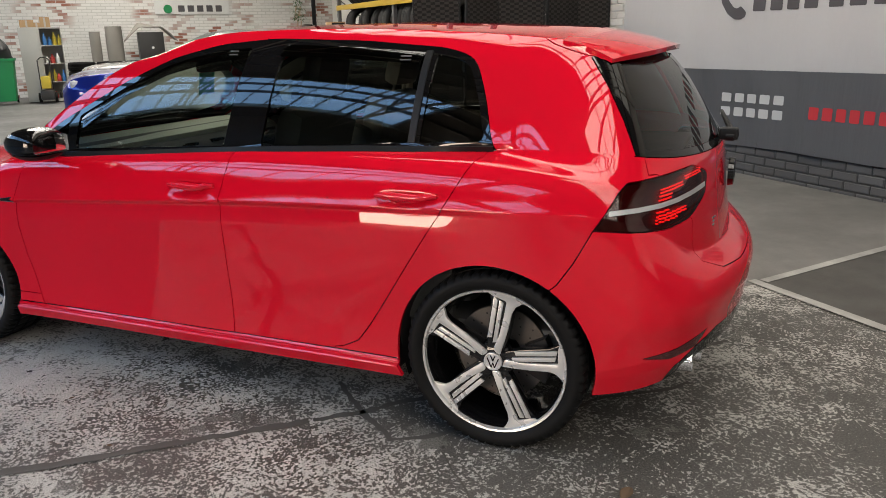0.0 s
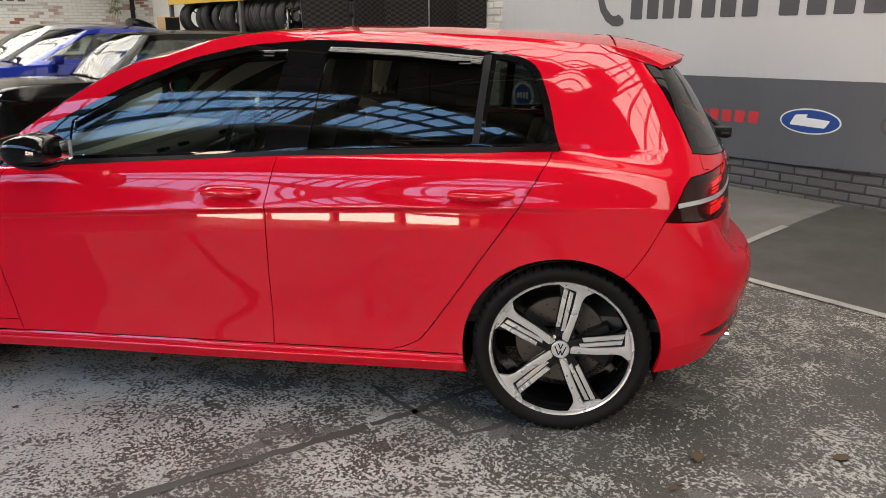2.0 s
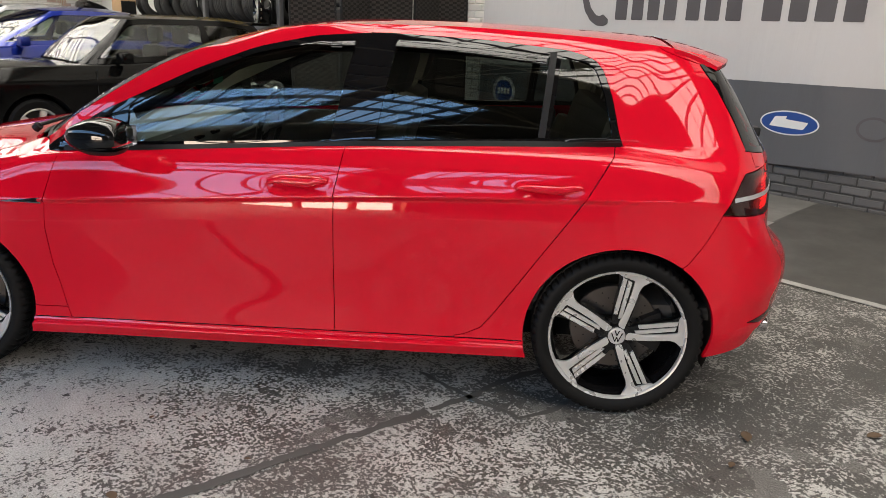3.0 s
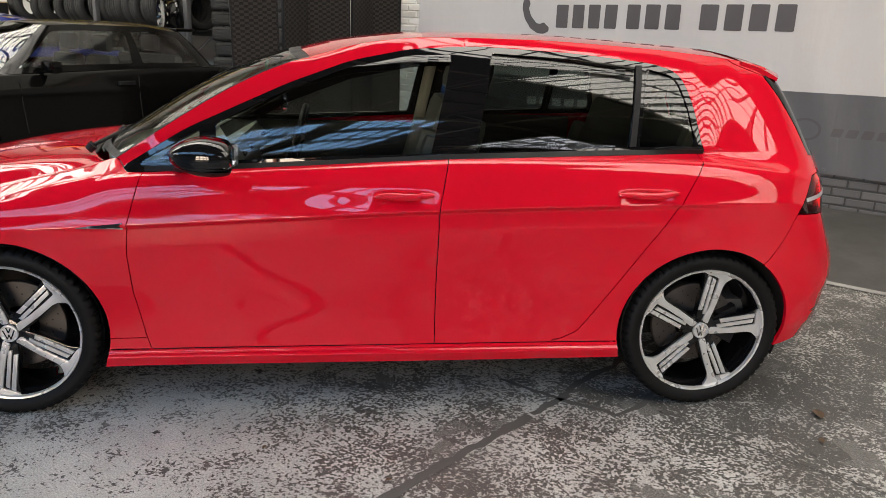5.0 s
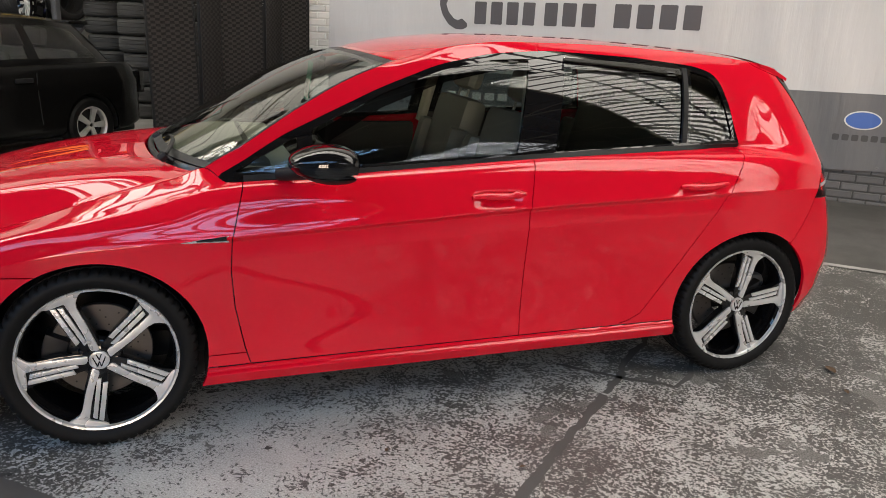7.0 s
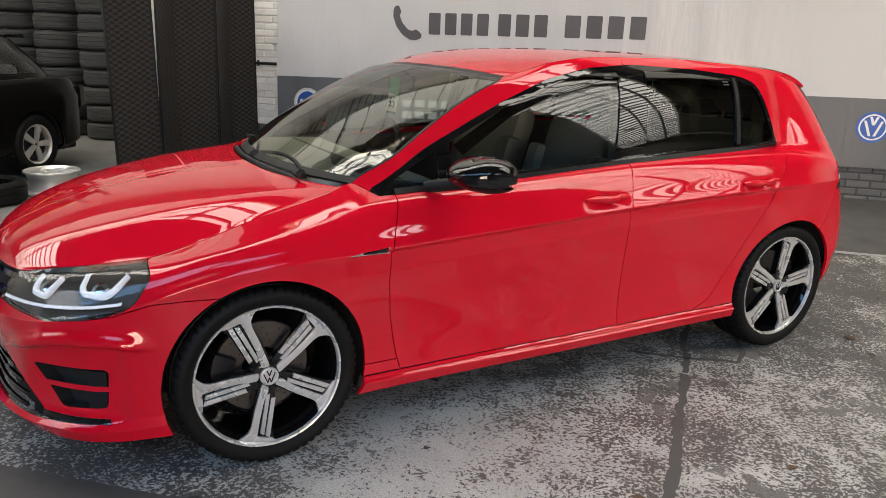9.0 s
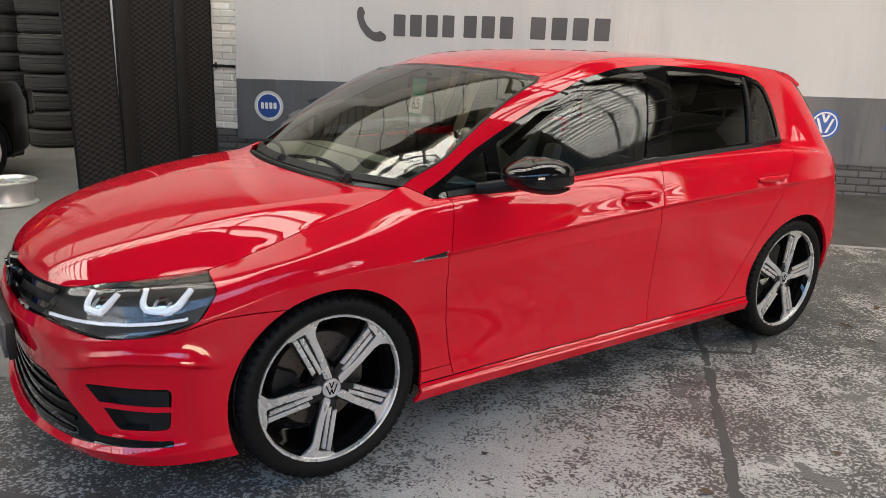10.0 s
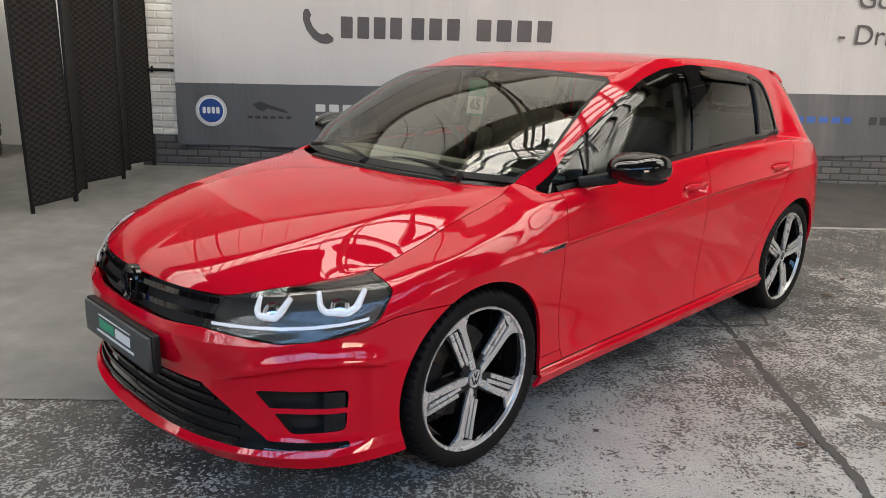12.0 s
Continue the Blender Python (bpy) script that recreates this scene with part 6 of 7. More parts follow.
for i in range(10):
    x = -15.6 + i * 4.1
    truss = thing("roof_truss", "cream steel roof truss with diagonal braces", "roof truss", ROOM, group="roof trusses", kind="structure")
    pts = [(y, z - .12) for y, z in slopes]
    bm = bmesh.new()
    for (ya, za), (yb, zb) in zip(pts, pts[1:]):
        tube(bm, [(x, ya, za), (x, yb, zb)], .03 if ya > -7 else .045, 6)
    part("rafter", bm, STEEL, truss, smooth=False)
    bm = bmesh.new()
    tube(bm, [(x, pts[0][0], 4.2), (x, 0.0, 4.2)], .035, 6)
    part("tie_bar", bm, CREAM, truss, smooth=False)
    for ya, za in ((-14.5, 4.6), (-10.6, 5.38), (-6.35, 4.73)):
        bm = bmesh.new()
        tube(bm, [(x, ya - 1.2, 4.2), (x, ya, za), (x, ya + 1.2, 4.2)], .028, 5)
        part("brace", bm, CREAM, truss, smooth=False)
for y in (-8.0, -9.3):
    bm = bmesh.new()
    box(bm, -17.2, 24, y - .05, y + .05, 4.85 + (-6.35 - y) * .153 - .12, 4.85 + (-6.35 - y) * .153)
    ob = part("roof_purlin", bm, STEEL, smooth=False)
    ob.matrix_world = ROOM
    tagged(ob, "dark steel purlin under the boarded roof", "purlin", kind="structure")

# banner
def banner_material(name, colour):
    m = worn(name, colour, 0.42, scale=6, amount=0.05, relief=0)
    v = coords(m, (1.0, 1.0, 0.35))
    fold = mix(m, 0.35, noise_tex(m, v, 2.2, 3), noise_tex(m, coords(m, (1.0, 1.0, 0.12)), 9.0, 4))
    bump(m, fold, 0.6, 0.05)
    return m


VINYL, VINYL_GREY = banner_material("white_vinyl", (0.49, 0.485, 0.49)), banner_material("grey_vinyl", (0.092, 0.095, 0.104))
banner = thing("banner", "large white and grey vinyl banner hung along the wall", "banner", ROOM)
BANNER_L, BANNER_R = -1.72, 9.6


def hung(x, z):
    return -0.03 + 0.010 * math.sin(x * 5.1 + 1.2 * math.sin(z * 2)) * (0.35 + 0.65 * abs(math.sin(x * 0.9))) + 0.006 * math.sin(x * 13 + z * 3)


def vinyl(name, z_of_low, z_of_high, mt, label):
    bm = bmesh.new()
    nx, nz = 260, 16
    g = []
    for i in range(nx + 1):
        x = BANNER_L + (BANNER_R - BANNER_L) * i / nx
        lo, hi = z_of_low(x), z_of_high(x)
        g.append([bm.verts.new((x, hung(x, lo + (hi - lo) * j / nz), lo + (hi - lo) * j / nz)) for j in range(nz + 1)])
    for i in range(nx):
        for j in range(nz):
            bm.faces.new((g[i][j], g[i + 1][j], g[i + 1][j + 1], g[i][j + 1]))
    return part(name, bm, mt, banner, label)


band_top = lambda x: 1.005 + 0.014 * (x + 1.7)
band_low = lambda x: 0.345 + 0.012 * (x + 1.7) + 0.008 * math.sin(x * 3.3)
vinyl("upper_field", band_top, lambda x: 4.1, VINYL, "white upper field")
vinyl("lower_band", band_low, lambda x: band_top(x) - .0005, VINYL_GREY, "grey lower band")
INK_GREY, INK_SILVER, INK_RED = material("dark_grey_print", (0.075, 0.07, 0.075), 0.5), material("silver_print", (0.52, 0.53, 0.53), 0.45), material("red_print", (0.52, 0.03, 0.04), 0.5)
INK_BLUE, INK_PALE, INK_DARK, INK_SKY = material("blue_print", (0.015, 0.06, 0.25), 0.4), material("white_print", (0.70, 0.71, 0.72), 0.45), material("black_print", (0.03, 0.03, 0.034), 0.5), material("bright_blue_print", (0.03, 0.10, 0.36), 0.5)


def printed(name, outline_pts, mt, lift=0.004, parent=banner):
    """A flat printed shape on the banner, in the hall's x and z."""
    bm = bmesh.new()
    vs = [bm.verts.new((x, hung(x, z) - lift, z)) for x, z in outline_pts]
    f = bm.faces.new(vs)
    bmesh.ops.triangulate(bm, faces=[f])
    return part(name, bm, mt, parent, smooth=False)


def oval(cx, cz, rx, rz, n=40):
    return [(cx + rx * math.cos(2 * math.pi * k / n), cz + rz * math.sin(2 * math.pi * k / n)) for k in range(n)]


def bar_row(name, x0, x1, z0, z1, count, mt, gap=0.28, lean=0.0):
    """A row of plain bars where lettering stands."""
    w = (x1 - x0) / (count - gap)
    for i in range(count):
        a = x0 + i * w
        slope = 0.014 * (a - x0)
        printed(name, rounded([(a, z0 + slope), (a + w * (1 - gap), z0 + slope), (a + w * (1 - gap) + lean, z1 + slope), (a + lean, z1 + slope)], .012, 2), mt)


# telephone receiver and the bars of its number
handset = [(-.355, 1.795), (-.315, 1.80), (-.285, 1.735), (-.305, 1.70), (-.27, 1.62), (-.205, 1.555), (-.16, 1.545), (-.12, 1.565), (-.055, 1.515), (-.06, 1.475), (-.115, 1.452), (-.19, 1.455), (-.27, 1.50), (-.34, 1.59), (-.375, 1.69), (-.372, 1.76)]
printed("handset_mark", rounded(handset, .015, 3), INK_GREY)
for x0, x1, count in ((.02, .66, 4), (.76, 1.27, 3), (1.45, 2.25, 4)):
    bar_row("number_bar", x0, x1, 1.515 + .014 * x0, 1.735 + .014 * x0, count, INK_GREY)
# round blue mark
printed("round_mark", oval(-1.36, .722, .165, .165), INK_SILVER, .004)
printed("round_mark", oval(-1.36, .722, .140, .140), INK_PALE, .0055)
printed("round_mark", oval(-1.36, .722, .127, .127), INK_BLUE, .007)
bar_row("mark_bar", -1.45, -1.27, .69, .76, 4, INK_PALE)
for ob in banner.children:
    if ob.name.startswith("mark_bar"):
        ob.location.y -= .006
# leaping dark mark with its word bar
printed("leaping_mark", rounded([(-.93, .80), (-.83, .835), (-.74, .80), (-.58, .755), (-.53, .715), (-.62, .728), (-.76, .765), (-.80, .735), (-.87, .745), (-.86, .79)], .01, 2), INK_DARK)
bar_row("word_bar", -.98, -.51, .648, .680, 6, INK_DARK)
bar_row("word_bar", -.25, .43, .745, .822, 5, INK_SILVER)
bar_row("word_bar", -.25, .43, .622, .700, 5, INK_SILVER)
bar_row("word_bar", .70, 1.38, .665, .765, 6, INK_RED)
printed("oval_mark", oval(1.82, .735, .245, .100), INK_PALE, .004)
printed("oval_mark", oval(1.82, .735, .232, .089), INK_BLUE, .006)
printed("oval_stroke", rounded([(1.66, .70), (1.70, .78), (1.80, .79), (1.76, .72), (1.96, .72), (1.98, .76), (1.94, .69)], .01, 2), INK_PALE, .0075)
printed("oval_mark", oval(2.46, .755, .13, .095), INK_GREY, .004)
printed("oval_mark", oval(2.46, .755, .108, .076), VINYL_GREY, .006)
bar_row("word_bar", 2.66, 3.20, .715, .785, 5, INK_GREY, lean=.02)
printed("oval_mark", oval(3.72, .85, .15, .082), INK_SILVER, .004)
printed("oval_mark", oval(3.72, .85, .138, .071), INK_SKY, .006)
bar_row("word_bar", 3.50, 3.94, .665, .72, 6, INK_DARK)
printed("ring_mark", oval(4.46, .82, .15, .15), INK_SKY, .004)
printed("ring_mark", oval(4.46, .82, .125, .125), INK_PALE, .006)
printed("ring_mark", oval(4.46, .82, .110, .110), INK_SKY, .0075)
for a, b in (((-.075, .06), (-.02, -.085)), ((.075, .06), (.02, -.085)), ((-.03, .10), (0, .02)), ((.03, .10), (0, .02))):
    w = .012
    printed("ring_stroke", [(4.46 + a[0] - w, .82 + a[1]), (4.46 + b[0] - w, .82 + b[1]), (4.46 + b[0] + w, .82 + b[1]), (4.46 + a[0] + w, .82 + a[1])], INK_PALE, .009)
bar_row("word_bar", 5.04, 5.68, .785, .855, 5, INK_SKY)
bar_row("word_bar", 5.88, 6.6, .78, .87, 6, INK_DARK)


def lettering(body, x, z, size, mt):
    """Printed words, one part a letter."""
    fc = bpy.data.curves.new("lettering", "FONT")
    fc.body, fc.size = body, size
    tmp = bpy.data.objects.new("lettering", fc)
    me = bpy.data.meshes.new_from_object(tmp)
    bpy.data.objects.remove(tmp)
    me.transform(pose(x, -.052, z) @ pose(0, 0, 0, 90, 0, 0))
    bm = bmesh.new()
    bm.from_mesh(me)
    todo = set(bm.faces)
    while todo:
        island, edge_of = set(), [todo.pop()]
        while edge_of:
            f = edge_of.pop()
            island.add(f)
            for e in f.edges:
                for g in e.link_faces:
                    if g in todo:
                        todo.discard(g)
                        edge_of.append(g)
        glyph, made = bmesh.new(), {}
        for f in island:
            for v_ in f.verts:
                if v_ not in made:
                    made[v_] = glyph.verts.new(v_.co)
            glyph.faces.new([made[v_] for v_ in f.verts])
        part("letter", glyph, mt, banner, smooth=False)
    bm.free()


lettering("- Dri", 5.36, 1.64, .30, INK_GREY)
lettering("Go", 5.52, 2.02, .30, INK_GREY)
for x in np.arange(BANNER_L + .04, BANNER_R, .62):
    bm = bmesh.new()
    lathe(bm, [(.004, -.002), (.012, -.003), (.014, 0)], 12, pose(x, hung(x, band_low(x)) - .002, band_low(x) + .03))
    part("eyelet", bm, STEEL, banner)
for z in (1.13,):
    bm = bmesh.new()
    tube(bm, [(-2.12, -.02, z), (-1.74, -.02, z)], .016, 8)
    tube(bm, [(-1.96, -.02, z - .03), (-1.96, -.02, z + .035)], .013, 8)
    pipe = part("wall_pipe", bm, TRIM)
    pipe.matrix_world = ROOM
    tagged(pipe, "black pipe fixed across the white brick pier", "pipe")

# folding screens
WEAVE = material("woven_dark_rattan", (0.05, 0.045, 0.043), 0.6, spec=0.2)
v = coords(WEAVE)
mpv = coords(WEAVE, (1 / .046, 1, 1 / .0255))
ck = node(WEAVE, "ShaderNodeTexChecker", Scale=1.0, Color1=(0.036, 0.032, 0.030, 1), Color2=(0.008, 0.007, 0.0066, 1))
level = node(WEAVE, "ShaderNodeVectorMath")
level.operation = "MULTIPLY"
level.inputs[1].default_value = (1, 0, 1)
link(WEAVE, mpv, level.inputs[0])
link(WEAVE, level.outputs[0], ck.inputs["Vector"])
link(WEAVE, mix(WEAVE, ramp(WEAVE, noise_tex(WEAVE, coords(WEAVE), 60, 5, 0.7), [(0.4, 0.0), (0.7, 0.6)]), ck.outputs["Color"], (0.024, 0.0215, 0.0205)), principled(WEAVE).inputs["Base Color"])
bump(WEAVE, ck.outputs["Fac"], 0.6, 0.004)
feet = [(-2.29, -2.17), (-2.12, -1.72), (-2.23, -1.27), (-2.04, -.80), (-2.16, -.33), (-2.00, .0)]
screen = thing("folding_screen", "dark brown woven folding screen standing in a zigzag", "folding screen", room(feet[0][0], feet[0][1], 0))
inv = (room(feet[0][0], feet[0][1], 0)).inverted() @ ROOM
for i, ((xa, ya), (xb, yb)) in enumerate(zip(feet, feet[1:])):
    a, b = Vector((xa, ya, 0)), Vector((xb, yb, 0))
    wide, ang = (b - a).length, math.atan2(yb - ya, xb - xa)
    tilt = (-1.5, .5, -.6, .4, -.4)[i]
    m = inv @ Matrix.Translation((xa, ya, rise(ya))) @ Matrix.Rotation(ang, 4, "Z") @ Matrix.Rotation(radians(tilt), 4, "Y")
    bm = bmesh.new()
    nx, nz = 16, 64
    for side in (-.012, .012):
        g = [[bm.verts.new((.012 + (wide - .024) * p / nx, side + .0035 * (1 if (p + q) % 2 else -1), .07 + 1.66 * q / nz)) for q in range(nz + 1)] for p in range(nx + 1)]
        for p in range(nx):
            for q in range(nz):
                f = (g[p][q], g[p + 1][q], g[p + 1][q + 1], g[p][q + 1])
                bm.faces.new(f if side < 0 else f[::-1])
    ob = part("screen_panel", bm, WEAVE, screen, "woven panel")
    ob.matrix_basis = m
    bm = bmesh.new()
    for x in (.012, wide - .012):
        box(bm, x - .011, x + .011, -.014, .014, 0.0, 1.75, .003)
    box(bm, .012, wide - .012, -.013, .013, 1.72, 1.745, .003)
    box(bm, .012, wide - .012, -.013, .013, .06, .085, .003)
    ob = part("screen_frame", bm, TRIM, screen, "black frame")
    ob.matrix_basis = m

# tyres
def tyre(name, m, label, group, mt=RUBBER, radius=.31, width=.205, rim=.205):
    t = thing(name, label, "tyre", m, group)
    bm = bmesh.new()
    n, h = 64, width / 2
    pr = [(rim, -h * .7), (rim + .02, -h * .95), ((rim + radius) / 2, -h), (radius - .03, -h * .95), (radius - .008, -h * .8), (radius, -h * .6), (radius - .006, -h * .55), (radius - .006, -h * .48), (radius, -h * .44), (radius, -h * .08), (radius - .006, -h * .04)]
    pr += [(r, -y) for r, y in pr[::-1]]
    pr += [(rim - .0, h * .7), (rim + .03, 0)]
    lathe(bm, pr, n, closed=True)
    part("casing", bm, mt, t)
    return t


TYRE_GREY = worn("dusty_tyre_rubber", (0.024, 0.0235, 0.0225), 0.75, scale=30, amount=0.4)
flat = pose(0, 0, 0, 90, 0, 0)
rng = random.Random(5)
first = None
for cx, cy, count in ((-4.08, .22, 10), (-4.78, .34, 10), (-5.45, .40, 9)):
    for k in range(count):
        m = room(cx + rng.uniform(-.025, .025), cy + rng.uniform(-.025, .025), rise(0) + .108 + k * .212, rng.uniform(0, 360)) @ flat
        if first is None:
            first = tyre("stacked_tyre", m, "dusty black used tyre lying in a stack", "stacked tyres", TYRE_GREY)
        else:
            copy_thing(first, m)
# rack with yellow beams
YELLOW = worn("yellow_rack_paint", (0.55, 0.36, 0.03), 0.45, scale=15)
rack = thing("tyre_rack", "tall pallet rack with yellow beams and dark posts", "rack", room(-8.2, .3, rise(0)))
for x in (-3.3, 0.0, 2.35):
    for y in (-.4, .4):
        bm = bmesh.new()
        box(bm, x - .045, x + .045, y - .035, y + .035, 0, 3.2, .004)
        part("upright", bm, STEEL, rack, "dark steel upright")
    bm = bmesh.new()
    for q in range(5):
        tube(bm, [(x, -.4 if q % 2 else .4, .2 + q * .6), (x, .4 if q % 2 else -.4, .8 + q * .6)], .014, 6)
    part("lacing", bm, STEEL, rack)
for z in (.55, 1.16, 1.82, 2.5):
    for y in (-.44, .44):
        bm = bmesh.new()
        box(bm, -3.3, 2.35, y - .022, y + .022, z - .05, z + .05, .004)
        part("beam", bm, YELLOW if z > 1.5 else STEEL, rack, "yellow steel beam" if z > 1.5 else "dark steel beam")
    bm = bmesh.new()
    box(bm, -3.3, 2.35, -.42, .42, z + .03, z + .045, 0)
    part("shelf", bm, DARK, rack, smooth=False)
first = None
for z, x0, x1 in ((1.205, -3.1, 2.25), (1.865, -3.0, 2.2)):
    x = x0
    while x < x1:
        w = rng.choice((.19, .205, .215, .225))
        r = rng.uniform(.29, .33)
        m = room(-8.2 + x + w / 2, .22 + rng.uniform(-.04, .06), rise(0) + z + r, 90 + rng.uniform(-9, 4))
        if first is None:
            first = tyre("racked_tyre", m, "black used tyre standing on the rack", "racked tyres", TYRE_GREY)
        else:
            c = copy_thing(first, m)
            c.scale = (r / .31, w / .205 * .97, r / .31)
        x += w + (.02 if rng.random() < .85 else .16)

# loose alloy wheels on the floor
SILVER_RIM = worn("silver_wheel_lacquer", (0.62, 0.61, 0.58), 0.35, 0.7)


def loose_rim(name, m, label, group, barrel=None, spokes=5):
    t = thing(name, label, "wheel", m, group)
    bm = bmesh.new()
    lathe(bm, [(.215, -.09), (.225, -.10), (.232, -.095), (.232, -.085), (.205, -.06), (.19, 0), (.205, .07), (.232, .09), (.232, .10), (.222, .104), (.212, .09), (.195, .06), (.18, 0), (.195, -.06)], 56, closed=True)
    part("barrel", bm, barrel or SILVER_RIM, t)
    thin = 5 / spokes
    for k in range(spokes):
        bm = bmesh.new()
        prism(bm, rounded([(.03, -.022 * thin), (.12, -.026 * thin), (.205, -.04 * thin), (.205, .04 * thin), (.12, .026 * thin), (.03, .022 * thin)], .01 * thin, 2), -.075, -.045, .004)
        bmesh.ops.transform(bm, matrix=Matrix.Rotation(2 * math.pi * k / spokes, 4, "Y"), verts=bm.verts[:])
        part("spoke", bm, SILVER_RIM, t)
    bm = bmesh.new()
    lathe(bm, [(0, -.078), (.045, -.076), (.055, -.06), (.055, -.04), (0, -.04)], 24)
    part("hub", bm, SILVER_RIM, t)
    return t


loose_rim("loose_alloy_wheel", room(-2.78, -2.42, rise(-2.4) + .105) @ pose(0, 0, 0, -90, 0, 0), "bare silver alloy wheel lying flat on the floor", "loose wheels")
tyre("loose_tyre", room(-2.98, -2.95, rise(-2.9) + .10) @ flat, "black tyre lying flat on the floor", "loose tyres", RUBBER, .30, .19)
loose_rim("racked_alloy_wheel", room(-6.1, -.25, 1.52) @ pose(0, 0, 0, 0, 0, -20), "black alloy wheel with thin silver spokes at the rack end", "loose wheels", GLOSS_BLACK, 10)


# ---- other cars and clutter ----
def parked_car(name, label, m, paint, L, W, H, wb, nose, hatch_back, hood_h, belt_h, screen_foot, roof_front, roof_rear, tail_foot, wheel_r, group="parked cars"):
    """A parked car, nose to local -x; x = 0 midway between the axles."""
    car = thing(name, label, "car", m, group)
    x0, x1 = nose, nose + L
    hw = W / 2
    q = np.linspace(0, 1, 120)
    xs = x0 + (x1 - x0) * q
    end = np.minimum(1, np.minimum((xs - x0), (x1 - xs)) / .45)
    width = hw * (0.70 + 0.30 * np.sqrt(np.clip(1 - (1 - end) ** 2, 0, 1)))
    top_z = pchip([x0, x0 + .12, x0 + .5, screen_foot, roof_rear, tail_foot, x1 - .03, x1], [hood_h - .22, hood_h - .09, hood_h - .03, belt_h - .02, belt_h + .02, belt_h + .02, belt_h - .10, belt_h - .22], xs)
    rows_c = []
    for x, w, zt in zip(xs, width, top_z):
        near = min(x - x0, x1 - x)
        zb = .20 + .05 * max(0, 1 - near / .3)
        mid_z = .62
        keys = [(w * .80, zb - .02), (w * .96, zb + .03), (w * .985, zb + .14), (w, min(mid_z, zt - .1)), (w * .985, min(mid_z + .12, zt - .05)), (w * .93, zt - .012), (w * .82, zt + .012), (w * .4, zt + .03), (0, zt + .036)]
        k = np.array(keys)
        rows_c.append(np.concatenate((np.full((40, 1), x), cubic(np.arange(9), k, np.linspace(0, 8, 40)) * (-1, 1)), 1))
    p = np.array(rows_c)
    # wheel arches: push the skin onto the arch rings and drop what lies inside
    u, z = p[:, :, 0], p[:, :, 2]
    sh = Sheet(p, u, z)
    sh.draw([circle(-wb / 2, wheel_r, wheel_r + .045), circle(wb / 2, wheel_r, wheel_r + .045)])
    fs, fu_, fz_ = sh.cells()
    ids = [f for f, a, b in zip(fs, fu_, fz_) if min(math.hypot(a + wb / 2, b - wheel_r), math.hypot(a - wb / 2, b - wheel_r)) > wheel_r + .045]
    panel("body", [(sh.p.reshape(-1, 3), ids)], paint, car, gap=0, deep=.02, both=True)
    # cabin loft
    n = 80
    f = np.linspace(0, 1, n)
    kf = [0, .16, .22, .30, .62, .84, .90, 1]
    foot_c = pchip(kf, [(screen_foot - .06, 0, belt_h - .01), (screen_foot, -hw * .70, belt_h - .02), (screen_foot + .06, -hw * .83, belt_h - .02), (screen_foot + .3, -hw * .89, belt_h), (roof_rear - .3, -hw * .89, belt_h + .02), (tail_foot - .10, -hw * .80, belt_h + .02), (tail_foot, -hw * .68, belt_h + .02), (tail_foot + .05, 0, belt_h + .02)], f)
    head_c = pchip(kf, [(roof_front - .03, 0, H - .04), (roof_front + .02, -hw * .55, H - .055), (roof_front + .08, -hw * .62, H - .055), (roof_front + .3, -hw * .64, H - .04), (roof_rear - .5, -hw * .64, H - .045), (roof_rear - .08, -hw * .58, H - .09), (roof_rear, -hw * .5, H - .09), (roof_rear + .03, 0, H - .08)], f)
    tv_c = np.linspace(0, 1, 16)
    cab = foot_c[:, None] * (1 - tv_c)[None, :, None] + head_c[:, None] * tv_c[None, :, None]
    cab[..., 1] -= (np.sin(np.pi * tv_c) * .02)[None] * (np.abs(foot_c[:, 1]) > .2)[:, None]
    i0, i1, i2, i3 = int(n * .17), int(n * .23), int(n * .82), int(n * .90)
    bow = np.clip(1 - (foot_c[:i0 + 1, 1] / (hw * .70)) ** 2, 0, 1)
    cab[:i0 + 1, :, 0] -= .05 * bow[:, None]
    cab[:i0 + 1, :, 2] += .05 * bow[:, None] * np.sin(np.pi * tv_c)[None]
    post = [i1 + 1, int(n * .50), int(n * .53), i2 - 4]
    panel("windscreen", [piece(cab[:i0 + 1, 1:])], GLASS_SCREEN, car, gap=0, deep=0, both=True)
    for s in (1, -1):
        panel("front_side_glass", [piece(cab[post[0]:post[1] + 1, 2:14])], GLASS_FRONT, car, gap=0, deep=0, side=s)
        panel("rear_side_glass", [piece(cab[post[2]:post[3] + 1, 2:14])], GLASS_FRONT, car, gap=0, deep=0, side=s)
        panel("window_surround", [piece(cab[i0:post[0] + 1]), piece(cab[post[1]:post[2] + 1]), piece(cab[post[3]:i3 + 1]), piece(cab[post[0]:post[3] + 1, :3]), piece(cab[post[0]:post[3] + 1, 13:])], paint, car, gap=0, deep=.02, side=s)
        bm = bmesh.new()
        box(bm, -.055, .055, -.10, .10, -.055, .055, .03, pose(screen_foot + .36, -(hw + .07) * s, belt_h + .06))
        tube(bm, [(screen_foot + .36, -(hw + .02) * s, belt_h + .03), (screen_foot + .34, -(hw - .10) * s, belt_h)], .02, 8)
        part("door_mirror", bm, paint, car)
        bm = bmesh.new()
        box(bm, (screen_foot + roof_rear) / 2 + .02, (screen_foot + roof_rear) / 2 + .20, -hw * s - .012, -hw * s + .012, belt_h - .13, belt_h - .09, .008)
        part("door_handle", bm, TRIM, car)
